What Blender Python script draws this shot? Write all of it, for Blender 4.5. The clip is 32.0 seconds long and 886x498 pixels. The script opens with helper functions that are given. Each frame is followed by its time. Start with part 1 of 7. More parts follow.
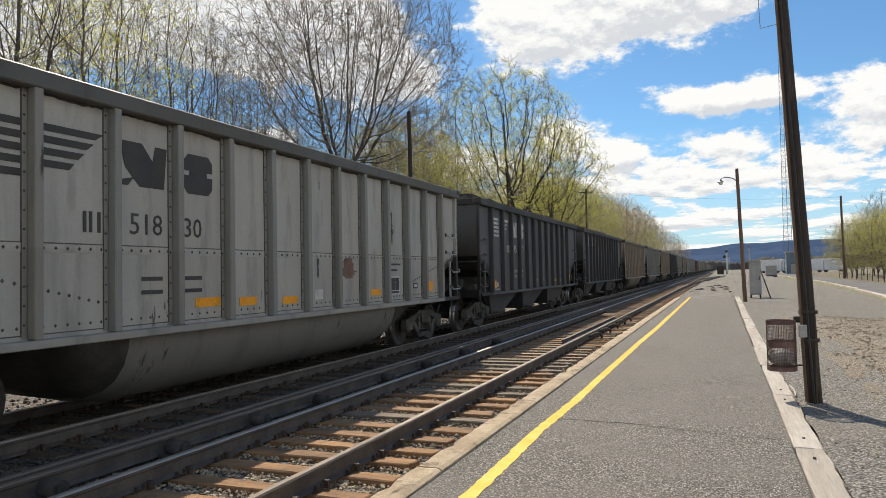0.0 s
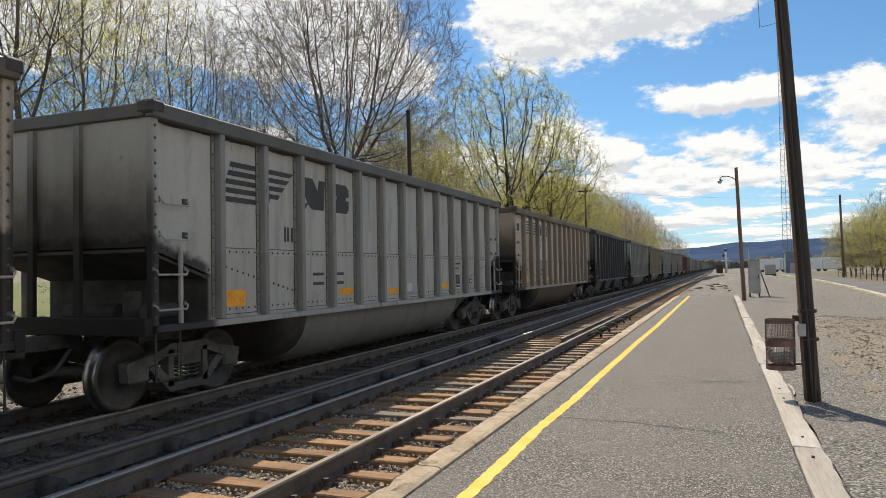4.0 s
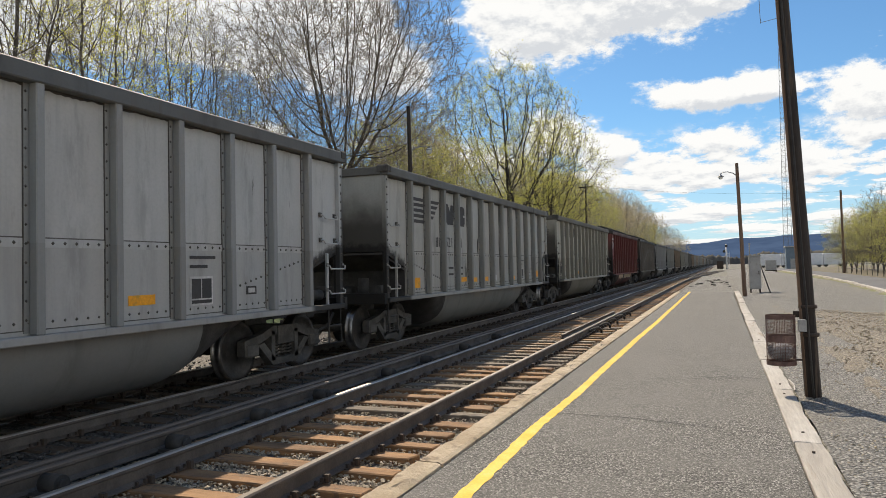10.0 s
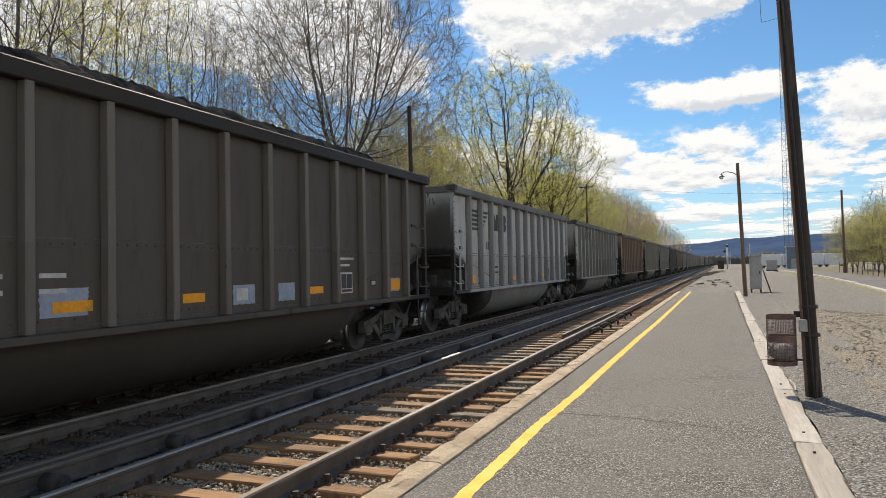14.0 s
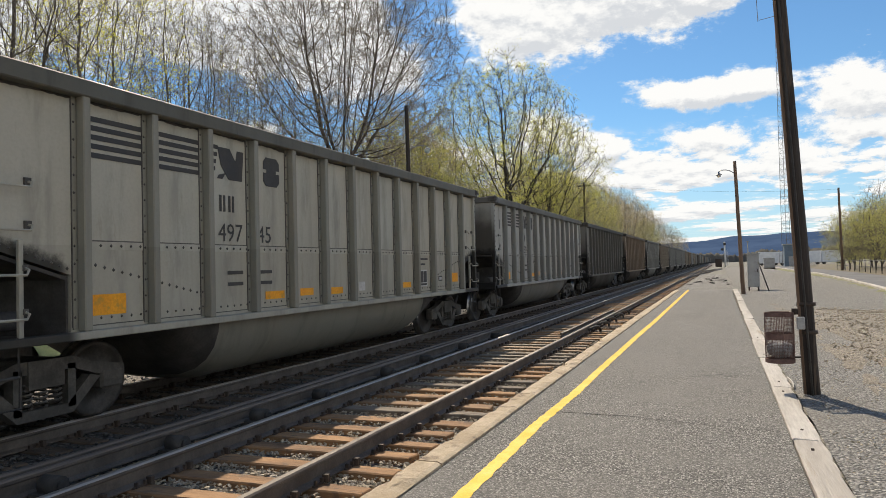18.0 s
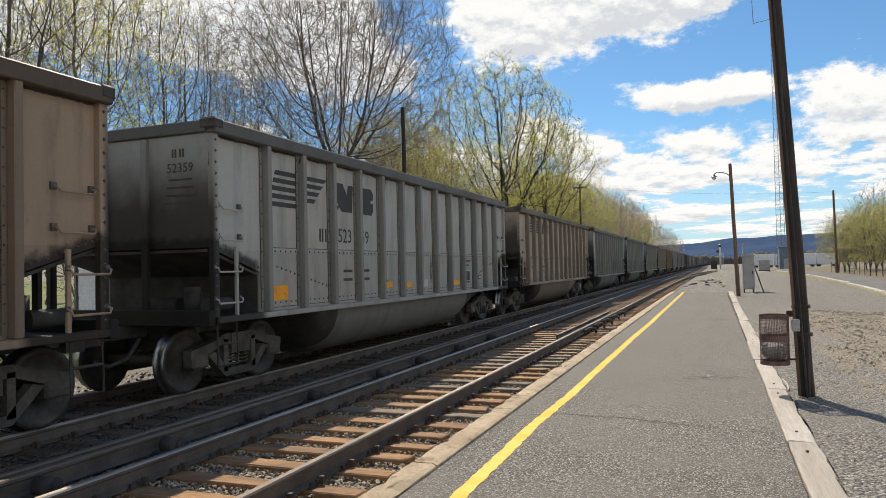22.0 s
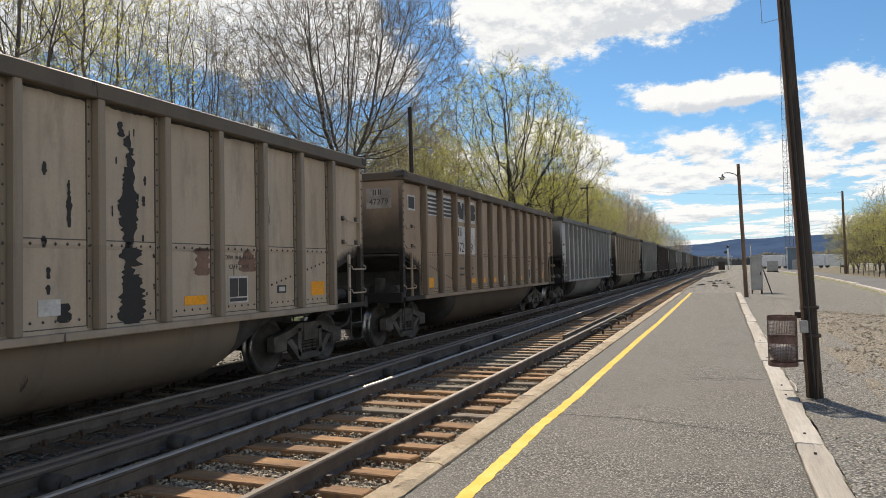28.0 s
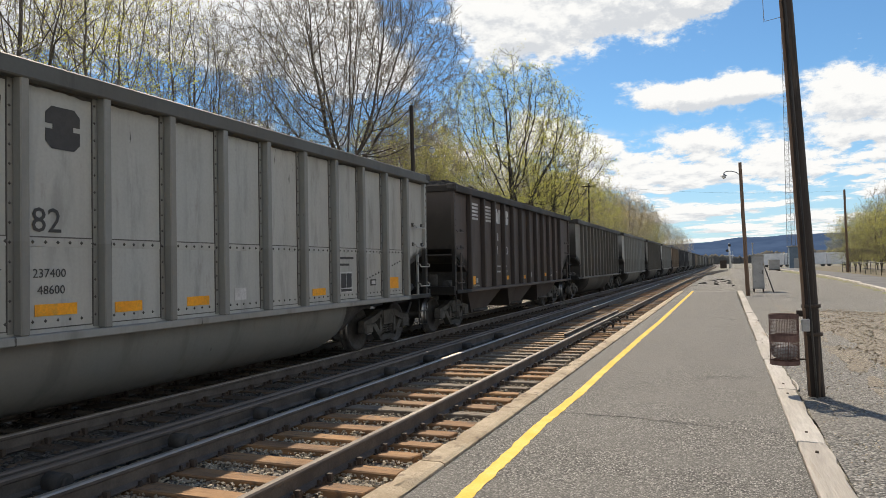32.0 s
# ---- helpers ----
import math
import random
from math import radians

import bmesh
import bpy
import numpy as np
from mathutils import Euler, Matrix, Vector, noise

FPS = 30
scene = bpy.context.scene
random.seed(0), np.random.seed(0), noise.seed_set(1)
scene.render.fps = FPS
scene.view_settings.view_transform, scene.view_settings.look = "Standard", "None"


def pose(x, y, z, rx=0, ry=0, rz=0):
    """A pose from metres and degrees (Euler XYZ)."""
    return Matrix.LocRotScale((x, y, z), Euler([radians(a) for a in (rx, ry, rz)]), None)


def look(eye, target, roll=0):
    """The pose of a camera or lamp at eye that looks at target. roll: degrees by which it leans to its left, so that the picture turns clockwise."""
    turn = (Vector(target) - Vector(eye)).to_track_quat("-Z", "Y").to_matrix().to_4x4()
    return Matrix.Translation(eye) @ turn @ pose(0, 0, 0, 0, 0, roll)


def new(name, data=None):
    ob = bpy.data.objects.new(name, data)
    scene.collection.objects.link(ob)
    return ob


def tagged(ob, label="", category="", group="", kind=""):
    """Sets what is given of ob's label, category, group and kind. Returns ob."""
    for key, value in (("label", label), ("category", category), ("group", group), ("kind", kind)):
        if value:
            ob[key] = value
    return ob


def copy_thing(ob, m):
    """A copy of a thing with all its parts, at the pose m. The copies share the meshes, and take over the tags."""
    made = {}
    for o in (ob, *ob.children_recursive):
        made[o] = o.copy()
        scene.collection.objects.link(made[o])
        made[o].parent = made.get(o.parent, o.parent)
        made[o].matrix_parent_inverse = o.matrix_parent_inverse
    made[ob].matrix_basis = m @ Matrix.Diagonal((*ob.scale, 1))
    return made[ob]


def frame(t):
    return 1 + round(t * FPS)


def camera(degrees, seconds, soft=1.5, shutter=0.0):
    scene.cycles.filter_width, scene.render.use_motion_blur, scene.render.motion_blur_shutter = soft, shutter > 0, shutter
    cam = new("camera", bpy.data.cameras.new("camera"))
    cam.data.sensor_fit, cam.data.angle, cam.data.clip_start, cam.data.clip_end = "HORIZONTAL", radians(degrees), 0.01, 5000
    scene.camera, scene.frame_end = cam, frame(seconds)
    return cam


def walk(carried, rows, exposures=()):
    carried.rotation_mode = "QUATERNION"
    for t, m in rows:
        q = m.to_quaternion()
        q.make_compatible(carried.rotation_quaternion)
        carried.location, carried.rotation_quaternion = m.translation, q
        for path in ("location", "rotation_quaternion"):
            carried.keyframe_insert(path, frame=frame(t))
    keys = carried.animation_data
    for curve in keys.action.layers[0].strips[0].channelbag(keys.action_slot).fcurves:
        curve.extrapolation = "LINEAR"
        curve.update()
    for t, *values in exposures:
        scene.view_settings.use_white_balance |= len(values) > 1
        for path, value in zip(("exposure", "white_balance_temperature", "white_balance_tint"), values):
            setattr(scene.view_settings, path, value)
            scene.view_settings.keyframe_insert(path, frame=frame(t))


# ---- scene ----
# ---- camera: held by hand on the platform, swaying a little ----
cam = camera(63.9, 32.0, soft=0.65)
EYE = (0.0, 0.0, 1.5325)
# seconds, turn to the left, tilt upwards, lean (degrees)
SHAKE = [(0, 21.351, 1.963, -1.111), (0.5, 21.360, 1.947, -1.124), (1, 21.366, 1.922, -1.098), (1.5, 21.356, 1.855, -1.097), (2, 21.329, 1.839, -1.095), 
         (2.5, 21.273, 1.846, -1.106), (3, 21.248, 1.863, -1.104), (3.5, 21.261, 1.874, -1.084), (5.5, 21.363, 1.630, -0.997), (6, 21.344, 1.565, -0.999), 
         (6.5, 21.352, 1.552, -1.052), (7, 21.395, 1.585, -1.099), (7.5, 21.416, 1.606, -1.123), (8, 21.435, 1.620, -1.101), (8.5, 21.405, 1.586, -1.089), 
         (9, 21.373, 1.537, -1.110), (9.5, 21.348, 1.537, -1.121), (10, 21.340, 1.549, -1.159), (10.5, 21.361, 1.577, -1.181), (11, 21.352, 1.579, -1.150), 
         (11.5, 21.338, 1.557, -1.136), (12, 21.321, 1.535, -1.158), (12.5, 21.332, 1.580, -1.232), (13, 21.374, 1.593, -1.251), (13.5, 21.382, 1.581, -1.199), 
         (14, 21.392, 1.539, -1.138), (14.5, 21.381, 1.503, -1.090), (16.5, 21.262, 1.371, -1.204), (17, 21.273, 1.389, -1.263), (17.5, 21.275, 1.436, -1.339), 
         (18, 21.228, 1.492, -1.437), (18.5, 21.188, 1.570, -1.435), (19, 21.151, 1.596, -1.417), (19.5, 21.089, 1.597, -1.340), (20, 21.044, 1.572, -1.305), 
         (20.5, 20.977, 1.529, -1.301), (21, 20.929, 1.533, -1.309), (21.5, 20.892, 1.568, -1.349), (22, 20.896, 1.604, -1.310), (22.5, 20.967, 1.645, -1.271), 
         (23, 21.121, 1.655, -1.225), (23.5, 21.279, 1.662, -1.240), (24, 21.383, 1.662, -1.277), (24.5, 21.433, 1.644, -1.297), (25, 21.455, 1.631, -1.303), 
         (25.5, 21.453, 1.650, -1.292), (27.5, 21.451, 1.659, -1.139), (28, 21.446, 1.611, -1.134), (28.5, 21.413, 1.535, -1.127), (29, 21.384, 1.481, -1.181), 
         (29.5, 21.389, 1.460, -1.216), (30, 21.392, 1.459, -1.221), (30.5, 21.421, 1.465, -1.219), (31, 21.500, 1.513, -1.207), (31.5, 21.561, 1.522, -1.175), 
         (32, 21.564, 1.494, -1.135)]
walk(cam, [(t, pose(*EYE, 90 + tilt, 0, turn) @ pose(0, 0, 0, 0, 0, lean)) for t, turn, tilt, lean in SHAKE],
     exposures=[(0, 0.41, 7230, 10), (32, 0.41, 7230, 10)])

# ---- world, sun ----
SUN_ELEV, SUN_DIR = 43.5, Vector((-0.457, 0.889, 0.0)).normalized()
world = bpy.data.worlds.new("sky")
scene.world = world
world.use_nodes = True
wn = world.node_tree.nodes
sky = wn.new("ShaderNodeTexSky")
sky.sky_type, sky.sun_disc = "NISHITA", False
sky.sun_elevation = radians(SUN_ELEV)
sky.sun_rotation = math.atan2(SUN_DIR.x, SUN_DIR.y)
sky.altitude, sky.air_density, sky.dust_density, sky.ozone_density = 200, 1.0, 0.2, 3.0
wn["Background"].inputs["Strength"].default_value = 0.10
deep = wn.new("ShaderNodeMix")
deep.data_type, deep.blend_type = "RGBA", "MULTIPLY"
deep.inputs[0].default_value = 1.0
deep.inputs[7].default_value = (0.46, 0.72, 0.90, 1)
world.node_tree.links.new(sky.outputs["Color"], deep.inputs[6])
world.node_tree.links.new(deep.outputs[2], wn["Background"].inputs["Color"])
sun_data = bpy.data.lights.new("sun", "SUN")
sun_data.energy, sun_data.angle, sun_data.color = 4.15, radians(0.5), (1.0, 0.92, 0.80)
sun = new("sun", sun_data)
sun_vec = SUN_DIR * math.cos(radians(SUN_ELEV)) + Vector((0, 0, math.sin(radians(SUN_ELEV))))
sun.matrix_world = look(sun_vec * 200, (0, 0, 0))


# ---- materials ----
class Nodes:
    """A small writer of node materials."""

    def __init__(self, name):
        self.mat = bpy.data.materials.new(name)
        self.mat.use_nodes = True
        self.tree = self.mat.node_tree
        self.bsdf = self.tree.nodes["Principled BSDF"]
        self.out = self.tree.nodes["Material Output"]
        self.where = self.add("ShaderNodeTexCoord").outputs["Object"]

    def add(self, kind, **values):
        node = self.tree.nodes.new(kind)
        for key, value in values.items():
            socket = node.inputs[key.replace("_", " ")] if key.replace("_", " ") in node.inputs else None
            if socket is None:
                continue
            self.put(socket, value)
        return node

    def put(self, socket, value):
        if isinstance(value, bpy.types.NodeSocket):
            self.tree.links.new(value, socket)
        elif isinstance(value, tuple) and len(value) == 3 and socket.type == "RGBA":
            socket.default_value = (*value, 1)
        else:
            socket.default_value = value

    def noise(self, scale, detail=4.0, rough=0.55, stretch=None, where=None, shift=None):
        v = where or self.where
        if stretch or shift is not None:
            mp = self.add("ShaderNodeMapping", Vector=v)
            if stretch:
                mp.inputs["Scale"].default_value = stretch
            if shift is not None:
                self.put(mp.inputs["Location"], shift)
            v = mp.outputs["Vector"]
        return self.add("ShaderNodeTexNoise", Vector=v, Scale=scale, Detail=detail, Roughness=rough).outputs["Fac"]

    def ramp(self, value, a, b, lo=0.0, hi=1.0):
        n = self.add("ShaderNodeMapRange")
        n.interpolation_type = "SMOOTHSTEP"
        for key, val in (("Value", value), ("From Min", a), ("From Max", b), ("To Min", lo), ("To Max", hi)):
            self.put(n.inputs[key], val)
        return n.outputs["Result"]

    def math(self, op, a, b=0.0, c=0.0):
        n = self.tree.nodes.new("ShaderNodeMath")
        n.operation = op
        for i, val in enumerate((a, b, c)):
            self.put(n.inputs[i], val)
        return n.outputs[0]

    def mix(self, fac, a, b, blend="MIX"):
        n = self.tree.nodes.new("ShaderNodeMix")
        n.data_type, n.blend_type = "RGBA", blend
        self.put(n.inputs[0], fac)
        self.put(n.inputs[6], a)
        self.put(n.inputs[7], b)
        return n.outputs[2]

    def finish(self, color, rough=0.8, metal=0.0, bump=None, depth=0.3, dist=0.02):
        self.put(self.bsdf.inputs["Base Color"], color)
        self.put(self.bsdf.inputs["Roughness"], rough)
        self.put(self.bsdf.inputs["Metallic"], metal)
        if bump is not None:
            b = self.add("ShaderNodeBump", Strength=depth, Distance=dist, Height=bump)
            self.put(self.bsdf.inputs["Normal"], b.outputs["Normal"])
        return self.mat


def surface(name, light, dark, scale=3.0, fine=40.0, rough=0.85, depth=0.3, metal=0.0, stain=None, stretch=None, dist=0.02, vary=0.0):
    """A weathered surface: two tones at a large scale, grain at a small one, and stains."""
    n = Nodes(name)
    shift = None
    info = n.add("ShaderNodeObjectInfo").outputs["Random"]
    if vary:
        shift = n.math("MULTIPLY", info, 37.0)
    big = n.noise(scale, 5, 0.6, stretch, shift=shift)
    small = n.noise(fine, 4, 0.7, stretch)
    col = n.mix(n.ramp(big, 0.32, 0.68), light, dark)
    col = n.mix(n.ramp(small, 0.25, 0.75, 0.0, 0.45), col, tuple(c * 0.5 for c in dark))
    if stain:
        spots = n.ramp(n.noise(scale * 1.7, 6, 0.65, stretch, shift=shift), 0.56, 0.68)
        col = n.mix(spots, col, stain)
    if vary:
        col = n.mix(vary, col, n.mix(info, dark, light))
    r = n.ramp(big, 0.2, 0.8, max(rough - 0.12, 0.05), min(rough + 0.1, 1.0))
    return n.finish(col, r, metal, small, depth, dist)


def pebbles(name, tones, size, depth=0.8, dist=0.03, patch=None, patch_scale=0.5):
    """Gravel: cells of broken stone in several tones."""
    n = Nodes(name)
    warp = n.add("ShaderNodeTexNoise", Vector=n.where, Scale=1.0 / size, Detail=2.0).outputs["Color"]
    v = n.add("ShaderNodeVectorMath")
    v.operation = "MULTIPLY_ADD"
    n.put(v.inputs[0], warp)
    v.inputs[1].default_value = (size * 0.6,) * 3
    n.put(v.inputs[2], n.where)
    cell = n.add("ShaderNodeTexVoronoi", Vector=v.outputs[0], Scale=1.0 / size)
    tint = n.add("ShaderNodeSeparateColor", Color=cell.outputs["Color"]).outputs[0]
    col = n.mix(n.ramp(tint, 0.1, 0.6), tones[0], tones[1])
    col = n.mix(n.ramp(tint, 0.65, 0.95), col, tones[2])
    gap = n.ramp(cell.outputs["Distance"], 0.35, 0.75)
    col = n.mix(gap, col, tuple(c * 0.35 for c in tones[0]))
    big = n.noise(patch_scale, 5, 0.6)
    col = n.mix(n.ramp(big, 0.35, 0.7, 0.0, 0.6), col, patch or tones[0])
    height = n.math("SUBTRACT", 1.0, cell.outputs["Distance"])
    return n.finish(col, 0.92, 0.0, height, depth, dist)


def car_paint(name="freight_paint"):
    """Old freight-car paint in the object's own colour, with streaks, soot, bare rust and dust, and shade painted on
    the ends.
    """
    n = Nodes(name)
    info = n.add("ShaderNodeObjectInfo")
    shift = n.math("MULTIPLY", info.outputs["Random"], 53.0)
    base = info.outputs["Color"]
    big = n.noise(0.55, 5, 0.6, shift=shift)
    streak = n.noise(2.6, 5, 0.6, (1.0, 1.6, 0.12), shift=shift)
    fine = n.noise(26.0, 4, 0.65)
    col = n.mix(n.ramp(big, 0.35, 0.7, 0.0, 0.24), base, n.mix(0.6, base, (0.13, 0.115, 0.095)))
    col = n.mix(n.ramp(n.noise(0.42, 3, 0.5, (1, 1, 0.25), shift=shift), 0.38, 0.62, 0.0, 0.22), col, n.mix(1.0, col, (1.12, 0.94, 0.80), "MULTIPLY"))
    col = n.mix(n.ramp(streak, 0.5, 0.78, 0.0, 0.28), col, n.mix(0.75, base, (0.03, 0.026, 0.022)))
    col = n.mix(n.ramp(n.noise(3.3, 6, 0.7, (1, 1.3, 0.3), shift=shift), 0.6, 0.7, 0.0, 0.35), col, n.mix(0.6, base, (0.13, 0.07, 0.04)))
    col = n.mix(n.ramp(n.noise(1.2, 6, 0.7, (1, 2.2, 0.35), shift=shift), 0.66, 0.70, 0.0, 0.85), col, (0.018, 0.017, 0.016))
    # grime that runs down beside the ribs, and plates of a slightly different tone below the seam
    spot = n.add("ShaderNodeSeparateXYZ", Vector=n.where)
    off = n.math("ABSOLUTE", n.math("SUBTRACT", n.math("FRACT", n.math("ADD", spot.outputs[1], 6.43)), 0.5))
    beside = n.math("MULTIPLY", n.ramp(off, 0.27, 0.45), n.ramp(n.noise(2.2, 5, 0.65, (1, 2.0, 0.5), shift=shift), 0.42, 0.66))
    col = n.mix(n.math("MULTIPLY", beside, 0.34), col, n.mix(0.8, base, (0.03, 0.026, 0.02)))
    plate = n.math("MULTIPLY", n.ramp(spot.outputs[2], 2.012, 2.02, 1.0, 0.0), n.math("MULTIPLY", info.outputs["Random"], 0.22))
    col = n.mix(plate, col, (0.09, 0.075, 0.055))
    # ends darkened towards the bottom: soot, and the gap's shade in the colour
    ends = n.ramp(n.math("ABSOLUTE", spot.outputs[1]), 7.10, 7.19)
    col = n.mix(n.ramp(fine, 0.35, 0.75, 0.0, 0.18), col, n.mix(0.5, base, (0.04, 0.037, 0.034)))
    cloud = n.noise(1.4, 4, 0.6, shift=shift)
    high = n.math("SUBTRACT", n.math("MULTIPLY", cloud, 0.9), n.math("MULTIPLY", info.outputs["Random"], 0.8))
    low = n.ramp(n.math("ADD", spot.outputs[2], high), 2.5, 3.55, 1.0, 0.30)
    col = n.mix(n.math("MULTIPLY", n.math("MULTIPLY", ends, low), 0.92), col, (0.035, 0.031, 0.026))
    # soot in a ragged rim above the open ends
    along = n.math("ABSOLUTE", spot.outputs[1])
    rim = n.math("SUBTRACT", spot.outputs[2], n.math("ADD", n.math("MULTIPLY", along, 0.304), -0.139))
    rim = n.ramp(n.math("SUBTRACT", rim, n.math("MULTIPLY", n.noise(7.0, 4, 0.65, shift=shift), 0.30)), -0.10, 0.06, 1.0, 0.0)
    col = n.mix(n.math("MULTIPLY", rim, n.ramp(along, 6.0, 6.2, 0.0, 0.9)), col, (0.014, 0.013, 0.012))
    return n.finish(col, n.ramp(big, 0.3, 0.7, 0.5, 0.72), 0.0, fine, 0.12, 0.01)


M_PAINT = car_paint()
M_PAINT.node_tree.nodes["Principled BSDF"].inputs["Specular IOR Level"].default_value = 0.25
M_UNDER = surface("sooty_iron", (0.082, 0.077, 0.071), (0.040, 0.037, 0.034), 2, 30, 0.8, 0.3)
M_TRUCK = surface("dusty_cast_iron", (0.135, 0.125, 0.11), (0.065, 0.06, 0.053), 3, 30, 0.85, 0.3)
M_WHEEL = surface("wheel_steel", (0.10, 0.09, 0.08), (0.05, 0.045, 0.04), 4, 40, 0.65, 0.2, 0.3)
M_TREAD = surface("bright_tread", (0.40, 0.39, 0.37), (0.22, 0.21, 0.20), 8, 60, 0.38, 0.05, 1.0)
M_COAL = surface("coal", (0.095, 0.092, 0.09), (0.028, 0.028, 0.029), 3, 18, 0.75, 1.0, 0.0, dist=0.06)
M_COAL.node_tree.nodes["Principled BSDF"].inputs["Specular IOR Level"].default_value = 0.0
M_YELLOW = surface("reflector_yellow", (1.0, 0.43, 0.006), (0.92, 0.36, 0.006), 3, 30, 0.5, 0.05, stain=(0.6, 0.30, 0.03))
M_RIVET = surface("grimy_rivet", (0.14, 0.13, 0.12), (0.075, 0.07, 0.062), 4, 30, 0.8, 0.1)
M_DARKMARK = surface("dark_stencil", (0.036, 0.036, 0.038), (0.07, 0.067, 0.063), 2, 20, 0.7, 0.05)
M_WHITEMARK = surface("white_stencil", (0.72, 0.72, 0.70), (0.45, 0.45, 0.43), 2, 20, 0.7, 0.05)
M_TAR = surface("bare_tar", (0.014, 0.014, 0.014), (0.028, 0.027, 0.026), 6, 30, 0.7, 0.1)
M_DIRTYMARK = surface("dirty_white", (0.40, 0.38, 0.35), (0.22, 0.205, 0.19), 3, 20, 0.8, 0.05)
M_BLUEMARK = surface("blue_patch", (0.36, 0.42, 0.53), (0.30, 0.35, 0.45), 2, 20, 0.7, 0.05)
M_BALLAST = pebbles("ballast", ((0.22, 0.19, 0.16), (0.33, 0.29, 0.25), (0.45, 0.41, 0.36)), 0.05, 1.0, 0.04, (0.10, 0.085, 0.07), 0.8)
# bed and ties of the train: shadow and oil put into darker colours
M_SHADEBED = pebbles("shaded_ballast", ((0.085, 0.080, 0.074), (0.13, 0.122, 0.112), (0.20, 0.19, 0.175)), 0.05, 1.0, 0.04, (0.075, 0.068, 0.060), 0.8)
M_DARKTIE = surface("dark_tie_wood", (0.16, 0.115, 0.08), (0.08, 0.058, 0.042), 3.0, 26, 0.9, 0.6, stretch=(0.15, 1, 1), stain=(0.05, 0.04, 0.032), vary=0.4)
M_RUSTMARK = surface("pink_rust", (0.26, 0.16, 0.12), (0.19, 0.115, 0.085), 3, 20, 0.8, 0.05)
M_REDMARK = surface("red_spray", (0.38, 0.05, 0.07), (0.28, 0.05, 0.06), 4, 20, 0.7, 0.05)
M_GRAVEL = pebbles("fine_gravel", ((0.215, 0.205, 0.188), (0.30, 0.286, 0.262), (0.47, 0.45, 0.41)), 0.024, 1.0, 0.02, (0.205, 0.19, 0.165), 0.35)
M_COARSE = pebbles("coarse_gravel", ((0.21, 0.18, 0.14), (0.30, 0.262, 0.21), (0.45, 0.40, 0.33)), 0.028, 0.4, 0.02, (0.20, 0.165, 0.125), 0.5)
M_FIELD = pebbles("dry_ground", ((0.19, 0.178, 0.155), (0.25, 0.235, 0.21), (0.34, 0.32, 0.29)), 0.12, 0.6, 0.03, (0.18, 0.18, 0.11), 0.06)
M_GRASS = surface("spring_grass", (0.10, 0.16, 0.03), (0.16, 0.17, 0.06), 0.6, 14, 0.95, 0.8)
M_ASPHALT = pebbles("platform_asphalt", ((0.13, 0.124, 0.112), (0.22, 0.21, 0.193), (0.46, 0.44, 0.40)), 0.0135, 0.9, 0.006, (0.168, 0.159, 0.146), 0.8)
M_LITTER = surface("leaf_litter", (0.20, 0.15, 0.10), (0.11, 0.10, 0.06), 0.8, 12, 0.95, 0.8, stain=(0.14, 0.16, 0.06))
M_ROAD = surface("road_asphalt", (0.16, 0.16, 0.165), (0.12, 0.12, 0.125), 0.4, 40, 0.9, 0.2)
M_CRACK = surface("tar_crack", (0.075, 0.07, 0.065), (0.05, 0.048, 0.045), 5, 60, 0.9, 0.3)
M_LINE = surface("yellow_line_paint", (0.90, 0.555, 0.005), (0.80, 0.47, 0.005), 4, 50, 0.7, 0.15, stain=(0.70, 0.48, 0.04))
M_KERB = surface("tan_kerb", (0.64, 0.52, 0.37), (0.46, 0.355, 0.24), 3.2, 40, 0.92, 1.0, stain=(0.20, 0.15, 0.11), vary=0.15)
M_TIMBER = surface("silvered_timber", (0.60, 0.56, 0.51), (0.40, 0.36, 0.315), 3.0, 34, 0.92, 0.9, stretch=(1, 0.08, 1), stain=(0.30, 0.24, 0.18), vary=0.15)
def tie_material():
    """Weathered tie wood: orange-brown, some ties greyed, all with dark checks along the grain."""
    n = Nodes("track_tie_wood")
    info = n.add("ShaderNodeObjectInfo").outputs["Random"]
    shift = n.math("MULTIPLY", info, 37.0)
    big = n.noise(2.2, 5, 0.6, (0.3, 1, 1), shift=shift)
    grain = n.noise(30, 5, 0.7, (0.06, 1, 1), shift=shift)
    col = n.mix(n.ramp(big, 0.32, 0.68), (0.40, 0.22, 0.10), (0.21, 0.118, 0.062))
    col = n.mix(n.ramp(info, 0.42, 0.72), col, n.mix(n.ramp(big, 0.3, 0.7), (0.26, 0.215, 0.165), (0.145, 0.112, 0.085)))
    col = n.mix(n.ramp(grain, 0.5, 0.72, 0.0, 0.75), col, (0.085, 0.06, 0.042))
    col = n.mix(n.ramp(n.noise(3.8, 6, 0.65, shift=shift), 0.55, 0.68, 0.0, 0.8), col, (0.12, 0.085, 0.06))
    return n.finish(col, 0.9, 0.0, grain, 0.6, 0.02)


M_TIE = tie_material()
M_RAIL = surface("rusty_rail", (0.145, 0.120, 0.10), (0.09, 0.075, 0.064), 3, 45, 0.75, 0.3, 0.0)
M_RAILTOP = surface("worn_rail_head", (0.25, 0.20, 0.16), (0.17, 0.135, 0.11), 5, 60, 0.66, 0.05, 0.15, stretch=(1, 0.05, 1))
M_SHINY = surface("polished_rail_head", (0.56, 0.50, 0.44), (0.42, 0.37, 0.325), 5, 60, 0.45, 0.03, 0.6, stretch=(1, 0.05, 1))
M_PLATE = surface("tie_plate_rust", (0.10, 0.07, 0.05), (0.05, 0.037, 0.03), 6, 60, 0.85, 0.4)
